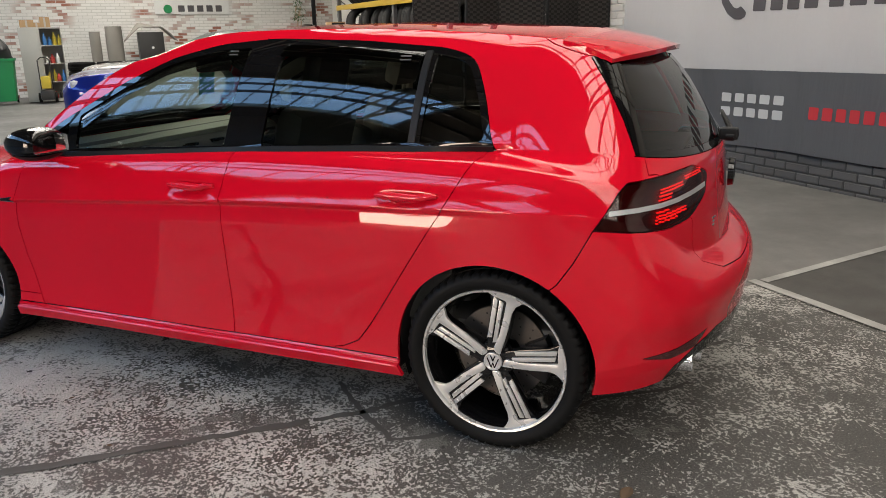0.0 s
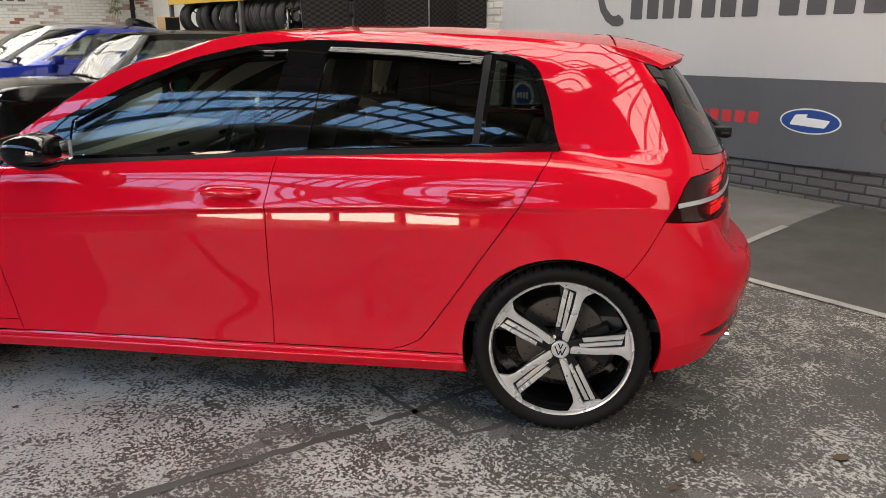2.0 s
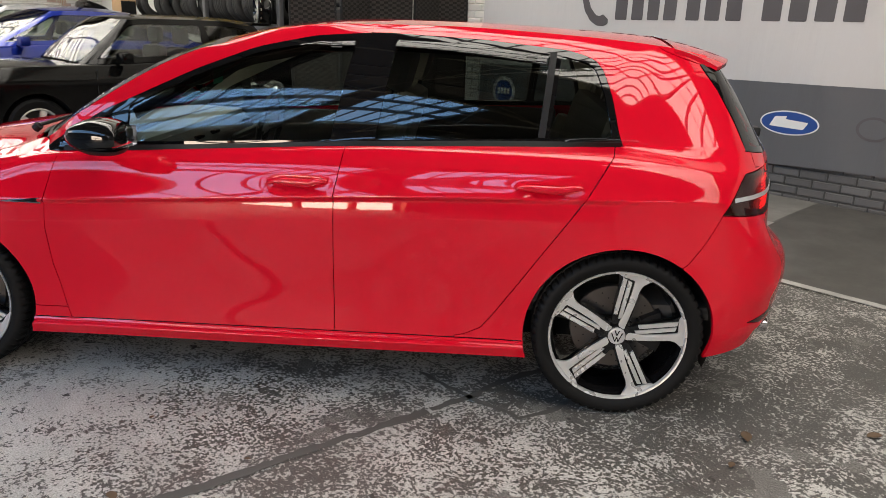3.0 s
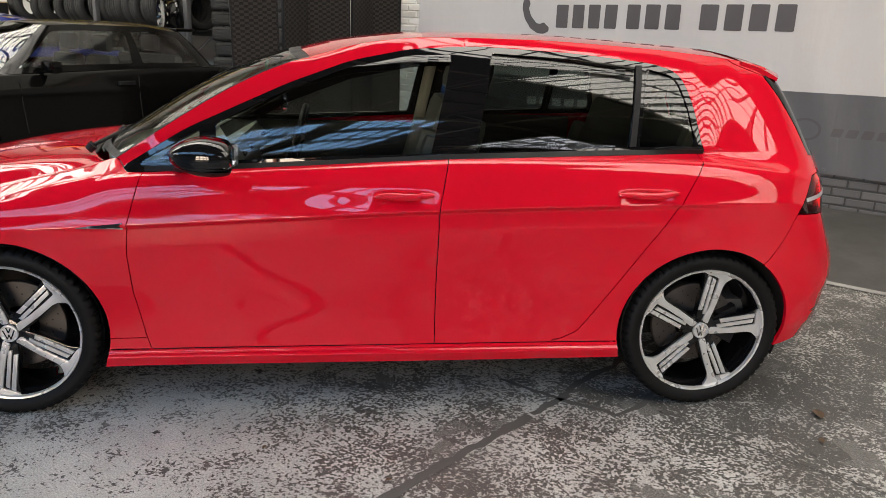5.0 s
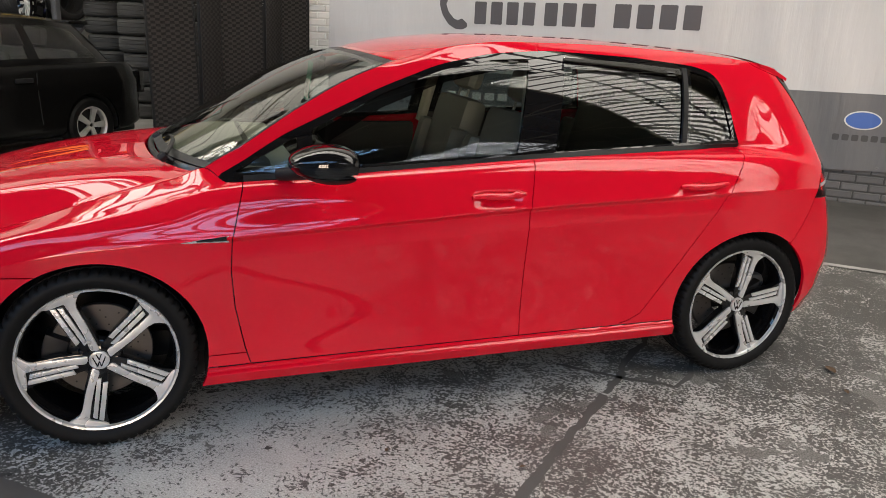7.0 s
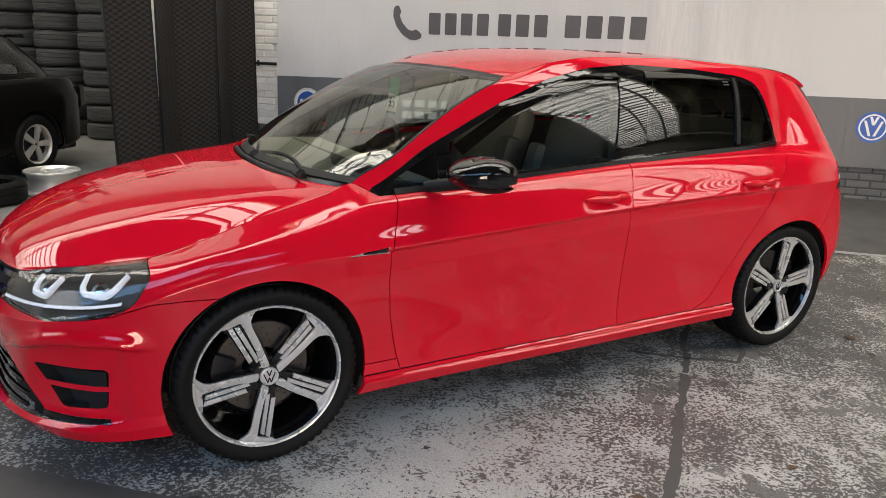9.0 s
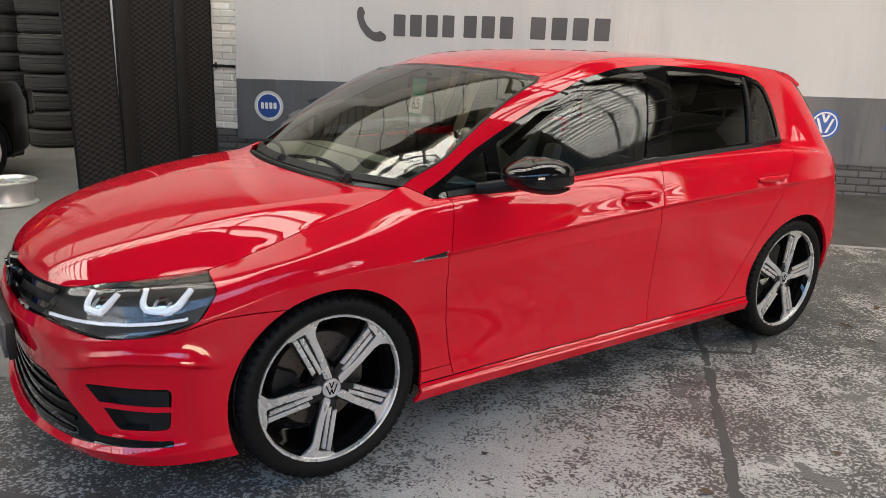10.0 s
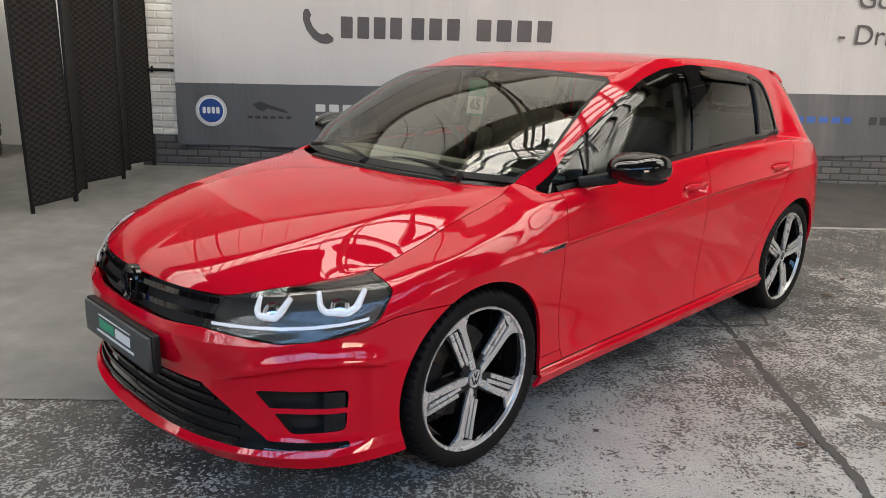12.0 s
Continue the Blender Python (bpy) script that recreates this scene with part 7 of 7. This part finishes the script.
        for xx in (screen_foot + .12, (screen_foot + roof_rear) / 2 + .25):
            bm = bmesh.new()
            tube(bm, [(xx, -hw * .985 * s, belt_h - .05), (xx - .01, -(hw + .001) * s, .62), (xx + .02, -hw * .985 * s, .34)], .004, 6)
            part("door_gap", bm, DARK, car)
        bm = bmesh.new()
        box(bm, x0 + .10, x0 + .36, -hw * .80 * s - .09, -hw * .80 * s + .09, hood_h - .20, hood_h - .09, .04, Matrix.Translation((0, 0, 0)))
        part("headlamp", bm, SILVER, car, "clear headlamp")
        bm = bmesh.new()
        box(bm, x1 - .16, x1 - .015, -hw * .84 * s - .06, -hw * .84 * s + .06, belt_h - .30, belt_h - .06, .03)
        part("tail_lamp", bm, GLOSS_BLACK, car, "dark smoked tail lamp")
    panel("rear_glass", [piece(cab[i3:, 1:])], GLASS_FRONT, car, gap=0, deep=0, both=True)
    rf = resample(head_c[:i0 + 1], 20), resample(head_c[i0:i3 + 1], 40), resample(head_c[i3:][::-1], 20)
    vv_, uu_ = np.meshgrid(np.linspace(0, 1, 20), np.linspace(0, 1, 40))
    cx_ = np.linspace(rf[0][0, 0], rf[2][0, 0], 40)
    rp = np.zeros((40, 20, 3))
    edge = rf[1]
    rp[..., 0] = cx_[:, None] + (edge[:, None, 0] - cx_[:, None]) * vv_ ** 2
    rp[..., 1] = edge[:, None, 1] * vv_
    zc_ = H - .04 + .04 * np.sin(np.pi * np.clip(uu_[:, 0] * 1.05, 0, 1)) ** .6
    rp[..., 2] = zc_[:, None] + (edge[:, None, 2] - zc_[:, None]) * vv_ ** 2.2
    panel("roof", [piece(rp, True)], paint, car, gap=0, deep=.01, both=True)
    bm = bmesh.new()
    box(bm, x0 + .1, x1 - .1, -hw * .8, hw * .8, .16, .42, .03)
    part("underbody", bm, DARK, car)
    for x, y in ((screen_foot + .95, -.32), (screen_foot + .95, .32), (screen_foot + 1.7, 0)):
        bm = bmesh.new()
        w_s = .46 if y else 1.1
        box(bm, -.22, .22, y - w_s / 2, y + w_s / 2, .40, .55, .05, Matrix.Translation((x, 0, 0)))
        box(bm, -.05, .06, y - w_s / 2, y + w_s / 2, .5, 1.0, .05, Matrix.Translation((x + .22, 0, 0)))
        box(bm, -.04, .05, y - .13, y + .13, 1.03, 1.2, .04, Matrix.Translation((x + .24, 0, 0)))
        part("seat", bm, CABIN, car, "dark cloth seat")
    bm = bmesh.new()
    box(bm, screen_foot - .02, screen_foot + .45, -hw * .75, hw * .75, belt_h - .4, belt_h - .03, .05)
    part("dashboard", bm, CABIN, car)
    for y in (-.3, .15):
        bm = bmesh.new()
        tube(bm, [(screen_foot - .02, y - .15, belt_h + .02), (screen_foot + .04, y + .25, belt_h + .045)], .008, 6)
        part("wiper", bm, TRIM, car)
    bm = bmesh.new()
    box(bm, x0 - .005, x0 + .08, -hw * .55, hw * .55, .36, .50, .02)
    part("grille", bm, TRIM, car)
    if hatch_back:
        bm = bmesh.new()
        box(bm, roof_rear - .04, roof_rear + .20, -hw * .52, hw * .52, H - .085, H - .05, .012)
        part("tail_spoiler", bm, paint, car)
    for cx in (-wb / 2, wb / 2):
        for s in (1, -1):
            wheel = new("wheel")
            wheel.parent = car
            wheel.matrix_basis = pose(cx, -(hw - .12) * s, wheel_r, 0, 0, 0 if s > 0 else 180)
            bm = bmesh.new()
            rr = wheel_r * .66
            lathe(bm, [(rr, -.085), (rr + .02, -.095), (wheel_r - .03, -.098), (wheel_r - .006, -.08), (wheel_r, -.05), (wheel_r, .05), (wheel_r - .03, .09), (rr, .085)], 48)
            part("tyre", bm, RUBBER, wheel)
            bm = bmesh.new()
            lathe(bm, [(rr - .015, -.075), (rr, -.088), (rr + .008, -.085), (rr - .01, -.05), (rr - .02, .08)], 40)
            part("rim", bm, SILVER_RIM, wheel)
            for k in range(5):
                bm = bmesh.new()
                prism(bm, rounded([(.02, -.02), (rr - .02, -.032), (rr - .005, 0), (rr - .02, .032), (.02, .02)], .008, 2), -.075, -.05, .004)
                bmesh.ops.transform(bm, matrix=Matrix.Rotation(2 * math.pi * k / 5, 4, "Y"), verts=bm.verts[:])
                part("spoke", bm, SILVER_RIM, wheel)
            bm = bmesh.new()
            lathe(bm, [(0, -.03), (.16, -.03), (.16, -.01), (0, -.01)], 24)
            part("brake_disc", bm, DARK, wheel)
            bm = bmesh.new()
            ra, rb = [], []
            for k in range(25):
                a = radians(-15 + 210 * k / 24)
                ra.append(bm.verts.new((cx + (wheel_r + .05) * math.cos(a), -(hw - .01) * s, wheel_r + (wheel_r + .05) * math.sin(a))))
                rb.append(bm.verts.new((cx + (wheel_r + .05) * math.cos(a), -(hw - .32) * s, wheel_r + (wheel_r + .05) * math.sin(a))))
            for k in range(24):
                bm.faces.new((ra[k], ra[k + 1], rb[k + 1], rb[k]))
            bm.faces.new(rb)
            part("arch_liner", bm, DARK, car)
    return car


BLACK_PAINT = worn("faded_black_car_paint", (0.0035, 0.0034, 0.0033), 0.14, scale=5, amount=0.3, relief=0)
principled(BLACK_PAINT).inputs["Specular IOR Level"].default_value = 0.16
BLUE_PAINT = car_paint("metallic_blue_car_paint", (0.010, 0.022, 0.20), 0.3, 0.4)
GREY_PAINT_CAR = car_paint("silver_car_paint", (0.30, 0.30, 0.31), 0.3, 0.5)
parked_car("small_hatchback", "old black three-door hatchback parked by the tyre stacks", room(-4.04, -3.15, .075, 90), BLACK_PAINT, 3.72, 1.62, 1.33, 2.30, -1.78, True, .86, .86, -.72, -.22, 1.32, 1.62, .28)
parked_car("blue_coupe", "metallic blue two-door coupe parked in the row", room(-6.38, -3.35, .07, 90), BLUE_PAINT, 4.55, 1.80, 1.385, 2.80, -2.22, False, .92, .93, -.78, .02, 1.10, 1.95, .325)
parked_car("silver_saloon", "dusty silver saloon parked beyond the blue coupe", room(-8.75, -3.2, .07, 90), GREY_PAINT_CAR, 4.5, 1.80, 1.43, 2.75, -2.2, False, .93, .94, -.80, -.02, 1.10, 1.95, .32)

# along the far brick wall
GREY_STEEL = worn("pale_grey_steel", (0.42, 0.42, 0.39), 0.5, scale=10)
cab_x, cab_y = -14.9, -6.1
cupboard = thing("steel_cupboard", "pale grey steel cupboard with one open side of shelves", "cupboard", room(cab_x, cab_y, .03))
for x0, x1, y0, y1, z0, z1 in ((-.25, .25, -.44, -.42, 0, 1.63), (-.25, .25, .40, .42, 0, 1.63), (-.25, -.23, -.42, .40, 0, 1.63), (-.25, .25, -.42, .40, 1.60, 1.63), (-.25, .25, -.42, .40, 0, .06)):
    bm = bmesh.new()
    box(bm, x0, x1, y0, y1, z0, z1, .003)
    part("side_panel", bm, GREY_STEEL, cupboard)
bm = bmesh.new()
box(bm, .25, .27, -.44, -.02, .05, 1.62, .004)
part("door", bm, GREY_STEEL, cupboard, "closed grey door leaf")
for z in (.42, .82, 1.22):
    bm = bmesh.new()
    box(bm, -.23, .24, -.42, .40, z, z + .02, .003)
    part("shelf", bm, GREY_STEEL, cupboard)
BOTTLE = [worn(n, c, .35) for n, c in (("yellow_plastic", (.55, .42, .04)), ("blue_plastic", (.05, .18, .45)), ("white_plastic", (.7, .7, .68)), ("red_plastic", (.45, .05, .04)), ("black_plastic", (.03, .03, .03)))]
rng = random.Random(3)
for z in (.062, .442, .842, 1.242):
    y = .06
    while y < .36:
        r, h = rng.uniform(.03, .05), rng.uniform(.14, .28)
        b = thing("bottle", rng.choice(("plastic bottle of car cleaner on the cupboard shelf", "plastic bottle of workshop fluid on the cupboard shelf")), "bottle", room(cab_x + rng.uniform(.08, .18), cab_y + y, .03 + z + .001), "bottles in the cupboard")
        bm = bmesh.new()
        lathe(bm, [(0, 0), (r, 0), (r, h * .6), (r * .4, h * .8), (r * .4, h), (0, h)], 14, pose(0, 0, 0, 90, 0, 0))
        part("bottle_body", bm, rng.choice(BOTTLE), b)
        y += r * 2 + .012
CARD = worn("brown_card", (0.42, 0.27, 0.14), 0.8)
for y, w, h in ((-.25, .28, .16), (.12, .20, .22), (-.05, .14, .10)):
    b = thing("cardboard_box", "small brown cardboard box on top of the cupboard", "box", room(cab_x, cab_y + y, 1.661))
    bm = bmesh.new()
    box(bm, -.12, .12, -w / 2, w / 2, 0, h, .004)
    part("box_body", bm, CARD, b)
    bm = bmesh.new()
    box(bm, .118, .1225, -.02, .02, .01, h - .01)
    part("tape", bm, LINER, b, smooth=False)
GREEN_BIN = worn("green_bin_plastic", (0.01, 0.22, 0.07), 0.5)
bin_ob = thing("wheelie_bin", "green plastic wheelie bin with heaped rubbish", "bin", room(-14.55, -6.98, .03))
bm = bmesh.new()
vs = box(bm, -.30, .30, -.28, .28, .06, .95, .03)
for v_ in bm.verts:
    if v_.co.z < .5:
        v_.co.x *= .82
        v_.co.y *= .82
part("bin_body", bm, GREEN_BIN, bin_ob)
bm = bmesh.new()
box(bm, -.33, .33, -.31, .31, .92, .98, .015)
part("rim", bm, GREEN_BIN, bin_ob)
for y in (-.22, .22):
    bm = bmesh.new()
    lathe(bm, [(0, -.02), (.08, -.02), (.08, .02), (0, .02)], 20, pose(-.24, y, .08))
    part("bin_wheel", bm, RUBBER, bin_ob)
heap = bmesh.new()
bmesh.ops.create_icosphere(heap, subdivisions=3, radius=.34)
for v_ in heap.verts:
    v_.co = Vector((v_.co.x * .8, v_.co.y * .75, max(-.05, v_.co.z * 1.2))) * (1 + .25 * noise.noise(v_.co * 6))
bag = tagged(part("rubbish_sack", heap, worn("black_sack", (.02, .02, .022), .35)), "black plastic rubbish sacks heaped on the bin", "sack")
bag.matrix_world = room(-14.55, -6.98, 1.06)
washer = thing("pressure_washer", "yellow and black pressure washer on a trolley", "pressure washer", room(-14.35, -6.12, .03))
for nm, ext, mt in (("motor", (-.12, .12, -.10, .10, .30, .58), BOTTLE[0]), ("base", (-.16, .16, -.14, .14, .06, .28), BOTTLE[4])):
    bm = bmesh.new()
    box(bm, *ext, .04)
    part(nm, bm, mt, washer)
bm = bmesh.new()
tube(bm, [(-.12, -.12, .2), (-.16, -.12, .92), (-.16, -.05, .98), (-.16, .05, .98), (-.16, .12, .92), (-.12, .12, .2)], .014, 8)
part("handle", bm, BOTTLE[4], washer)
for y in (-.16, .16):
    bm = bmesh.new()
    lathe(bm, [(0, -.03), (.11, -.03), (.11, .03), (0, .03)], 20, pose(-.05, y, .11))
    part("washer_wheel", bm, RUBBER, washer)
FELT = worn("grey_felt_mat", (0.25, 0.235, 0.21), 0.9, scale=25, amount=0.3)
for y, r, h in ((-4.98, .12, .70), (-4.55, .19, .82)):
    roll = thing("carpet_roll", "upright roll of grey felt carpet on the tyre pile", "carpet roll", room(-15.6, y, .85), "carpet rolls")
    bm = bmesh.new()
    lathe(bm, [(r * .3, 0), (r, 0), (r * 1.03, h * .5), (r, h), (r * .3, h)], 24, pose(0, 0, 0, 90, 0, 0))
    part("roll_body", bm, FELT, roll)
first = None
for y in (-5.35, -4.72, -4.08):
    for k in range(4):
        m = room(-15.5, y, .03 + .108 + k * .205) @ flat
        if first is None:
            first = tyre("piled_tyre", m, "black tyre lying in the pile by the brick wall", "piled tyres")
        else:
            copy_thing(first, m)
locker = thing("water_heater", "tall black cabinet with a draped felt cloth on top", "cabinet", room(-15.9, -3.7, .03))
bm = bmesh.new()
box(bm, -.25, .25, -.30, .30, 0, 1.50, .03)
part("case", bm, BOTTLE[4], locker)
bm = bmesh.new()
lathe(bm, [(0, -.01), (.03, -.01), (.032, .01), (0, .012)], 16, pose(.255, .02, 1.12, 0, 0, -90))
part("dial", bm, BOTTLE[2], locker)
cloth = bmesh.new()
bmesh.ops.create_grid(cloth, x_segments=24, y_segments=30, size=.5)
for v_ in cloth.verts:
    x, y = v_.co.x * .75, v_.co.y * 1.3
    over = max(0, abs(y) - .28)
    v_.co = Vector((x, y * .95, .10 - over * .9 + .10 * math.exp(-(x / .2) ** 2) * math.exp(-((y + .25) / .25) ** 2) + .03 * noise.noise(Vector((x * 5, y * 5, 0)))))
ob = tagged(part("felt_cloth", cloth, FELT), "grey felt cloth draped over the black cabinet", "cloth")
ob.matrix_world = room(-15.9, -3.7, 1.56)
solid = ob.modifiers.new("thick", "SOLIDIFY")
solid.thickness = .02
sign = thing("wall_sign", "white rectangular sign with a round green mark", "sign", room(-16.78, -2.5, 2.1))
bm = bmesh.new()
box(bm, 0, .02, -.95, .95, -.13, .30, .004)
part("sign_board", bm, BOTTLE[2], sign, smooth=False)
bm = bmesh.new()
lathe(bm, [(0, 0), (.11, 0), (.11, .006), (0, .006)], 32, pose(.028, -.62, .0, 0, 0, -90))
part("sign_mark", bm, GREEN_BIN, sign)
for i in range(5):
    bm = bmesh.new()
    box(bm, .019, .026, -.36 + i * .24, -.20 + i * .24, -.07, .09)
    part("sign_bar", bm, INK_GREY, sign, smooth=False)
# down pipe, hanging plant, carton and spare bumper on the wall side
bm = bmesh.new()
tube(bm, [(-16.6, .75, 0), (-16.6, .75, TOP)], .06, 12)
ob = tagged(part("down_pipe", bm, TRIM), "black down pipe in the wall corner", "pipe")
ob.matrix_world = ROOM
plant = thing("hanging_plant", "trailing green plant hanging on the white wall", "plant", room(-16.5, .28, 2.05))
LEAF = worn("plant_leaf", (0.05, 0.11, 0.03), 0.5)
rng = random.Random(9)
bm = bmesh.new()
for k in range(160):
    a, r, z = rng.uniform(0, 6.28), rng.uniform(.02, .2), rng.uniform(-.25, .3)
    p = Vector((r * math.cos(a), r * math.sin(a), z))
    d = Vector((math.cos(a), math.sin(a), rng.uniform(-1.2, .2))).normalized() * rng.uniform(.08, .16)
    n_ = d.cross(Vector((0, 0, 1))).normalized() * .015
    bm.faces.new([bm.verts.new(v_) for v_ in (p, p + d * .5 + n_, p + d, p + d * .5 - n_)])
part("leaves", bm, LEAF, plant, smooth=False)["kind"] = "stuff"
bm = bmesh.new()
for k in range(5):
    tube(bm, [(.02 * k - .04, .03 * k - .06, .1), (.02 * k - .05, .035 * k - .08, -.6), (.03 * k - .05, .03 * k - .05, -1.2)], .006, 5)
part("stems", bm, CARD, plant)
carton = thing("carton", "open brown cardboard carton on a ledge", "box", room(-11.2, -.3, 1.30))
bm = bmesh.new()
box(bm, -.22, .22, -.15, .15, 0, .34, .006)
part("carton_body", bm, CARD, carton)
# flat dark sheet for the shade inside the open carton
bm = bmesh.new()
box(bm, .2215, .226, -.14, .14, .02, .32)
part("carton_opening", bm, DARK, carton, smooth=False)
bench = thing("storage_bench", "dark steel bench carrying spare parts by the wall", "bench", room(-12.4, -.35, .09))
for x in (-1.7, 1.7):
    bm = bmesh.new()
    box(bm, x - .04, x + .04, -.3, .3, 0, 1.16, .005)
    part("bench_leg", bm, STEEL, bench)
bm = bmesh.new()
box(bm, -1.8, 1.8, -.35, .35, 1.16, 1.205, .005)
part("bench_top", bm, STEEL, bench)
spare = bmesh.new()
pts = [(-.85 + 1.7 * f, -.18 - .22 * math.sin(math.pi * f), .10 + .16 * math.sin(math.pi * f) ** .6) for f in np.linspace(0, 1, 15)]
tube(spare, pts, [.05 + .06 * math.sin(math.pi * f) for f in np.linspace(0, 1, 15)], 10)
ob = tagged(part("spare_bumper", spare, GLOSS_BLACK), "spare black plastic bumper lying on the bench", "bumper")
ob.matrix_world = room(-13.0, -.05, 1.27)

# dead leaves and litter on the floor
BROWN = worn("dead_leaf", (0.10, 0.062, 0.034), 0.8, scale=80, amount=0.4)
first = None
for x, y, s, a in ((2.29, -.90, .034, 20), (1.80, -.97, .036, 80), (.36, -1.70, .022, 10), (-.29, -1.6, .026, 140), (1.69, -1.17, .02, 60), (.05, -1.35, .012, 0), (2.62, -.62, .02, 45), (3.40, 2.86, .02, 30), (-.38, -1.13, .012, 70)):
    m = pose(x, y, .006 + (rise(-.3) if y > 2 else 0), 0, 0, a)
    if first is None:
        first = thing("dead_leaf", "small curled brown dead leaf on the concrete", "leaf", m, "dead leaves")
        bm = bmesh.new()
        rows_l = []
        for i in range(9):
            f = i / 8
            w = math.sin(math.pi * min(1, f * .92 + .04)) ** .8 * .55
            rows_l.append([bm.verts.new((f * 2 - 1, w * q, .10 * abs(q) + .12 * math.sin(3 * f))) for q in (-1, -.5, 0, .5, 1)])
        for a_, b_ in zip(rows_l, rows_l[1:]):
            for k in range(4):
                bm.faces.new((a_[k], a_[k + 1], b_[k + 1], b_[k]))
        bmesh.ops.scale(bm, vec=(s, s, s), verts=bm.verts[:])
        part("leaf_blade", bm, BROWN, first)
    else:
        c = copy_thing(first, m)
        c.scale = (s / .034,) * 3

# ---- bricks, last ----
PLINTH = worn("grey_painted_brick", (0.098, 0.098, 0.102), 0.65, scale=14, amount=0.45, relief=0.5)
PIER = worn("white_painted_brick", (0.70, 0.69, 0.655), 0.65, scale=14, amount=0.10, relief=0.3)


def varied(m):
    """Brick to brick difference."""
    info = m.node_tree.nodes.new("ShaderNodeObjectInfo")
    b = principled(m).inputs["Base Color"]
    src = b.links[0].from_socket
    n = m.node_tree.nodes.new("ShaderNodeMix")
    n.data_type, n.blend_type = "RGBA", "MULTIPLY"
    n.inputs[0].default_value = 1.0
    link(m, src, n.inputs[6])
    link(m, ramp(m, info.outputs["Random"], [(0, 0.72), (1, 1.0)]), n.inputs[7])
    link(m, n.outputs[2], b)


varied(PLINTH)
varied(PIER)


def brick_mesh(wide, high):
    me = bpy.data.meshes.new("brick")
    bm = bmesh.new()
    box(bm, -wide / 2, wide / 2, -.016, .03, -high / 2, high / 2)
    bmesh.ops.bevel(bm, geom=[e for e in bm.edges if all(v_.co.y < 0 for v_ in e.verts)], offset=.006, segments=1, affect="EDGES")
    bm.to_mesh(me)
    bm.free()
    return me


def courses(x0, x1, z0, z1, mt, wide=.225, high=.075):
    full, half = brick_mesh(wide - .012, high - .012), brick_mesh(wide / 2 - .012, high - .012)
    for me in (full, half):
        me.materials.append(mt)
    rng = random.Random(int((x0 + 20) * 10))
    n = round((z1 - z0) / high)
    for j in range(n):
        x, z = x0, z0 + (j + .5) * high
        first_half = j % 2
        while x < x1 - .05:
            w = wide / 2 if (first_half or x + wide > x1 + .03) else wide
            first_half = False
            ob = new("brick", full if w == wide else half)
            ob.parent = banner_wall
            ob.location = (x + w / 2, .012 + rng.uniform(-.002, .003), z + rng.uniform(-.001, .001))
            ob.rotation_euler = (0, 0, rng.uniform(-.006, .006))
            x += w


courses(-1.98, 7.1, .07, .445, PLINTH)
courses(-2.12, -1.67, .445, 2.02, PIER)
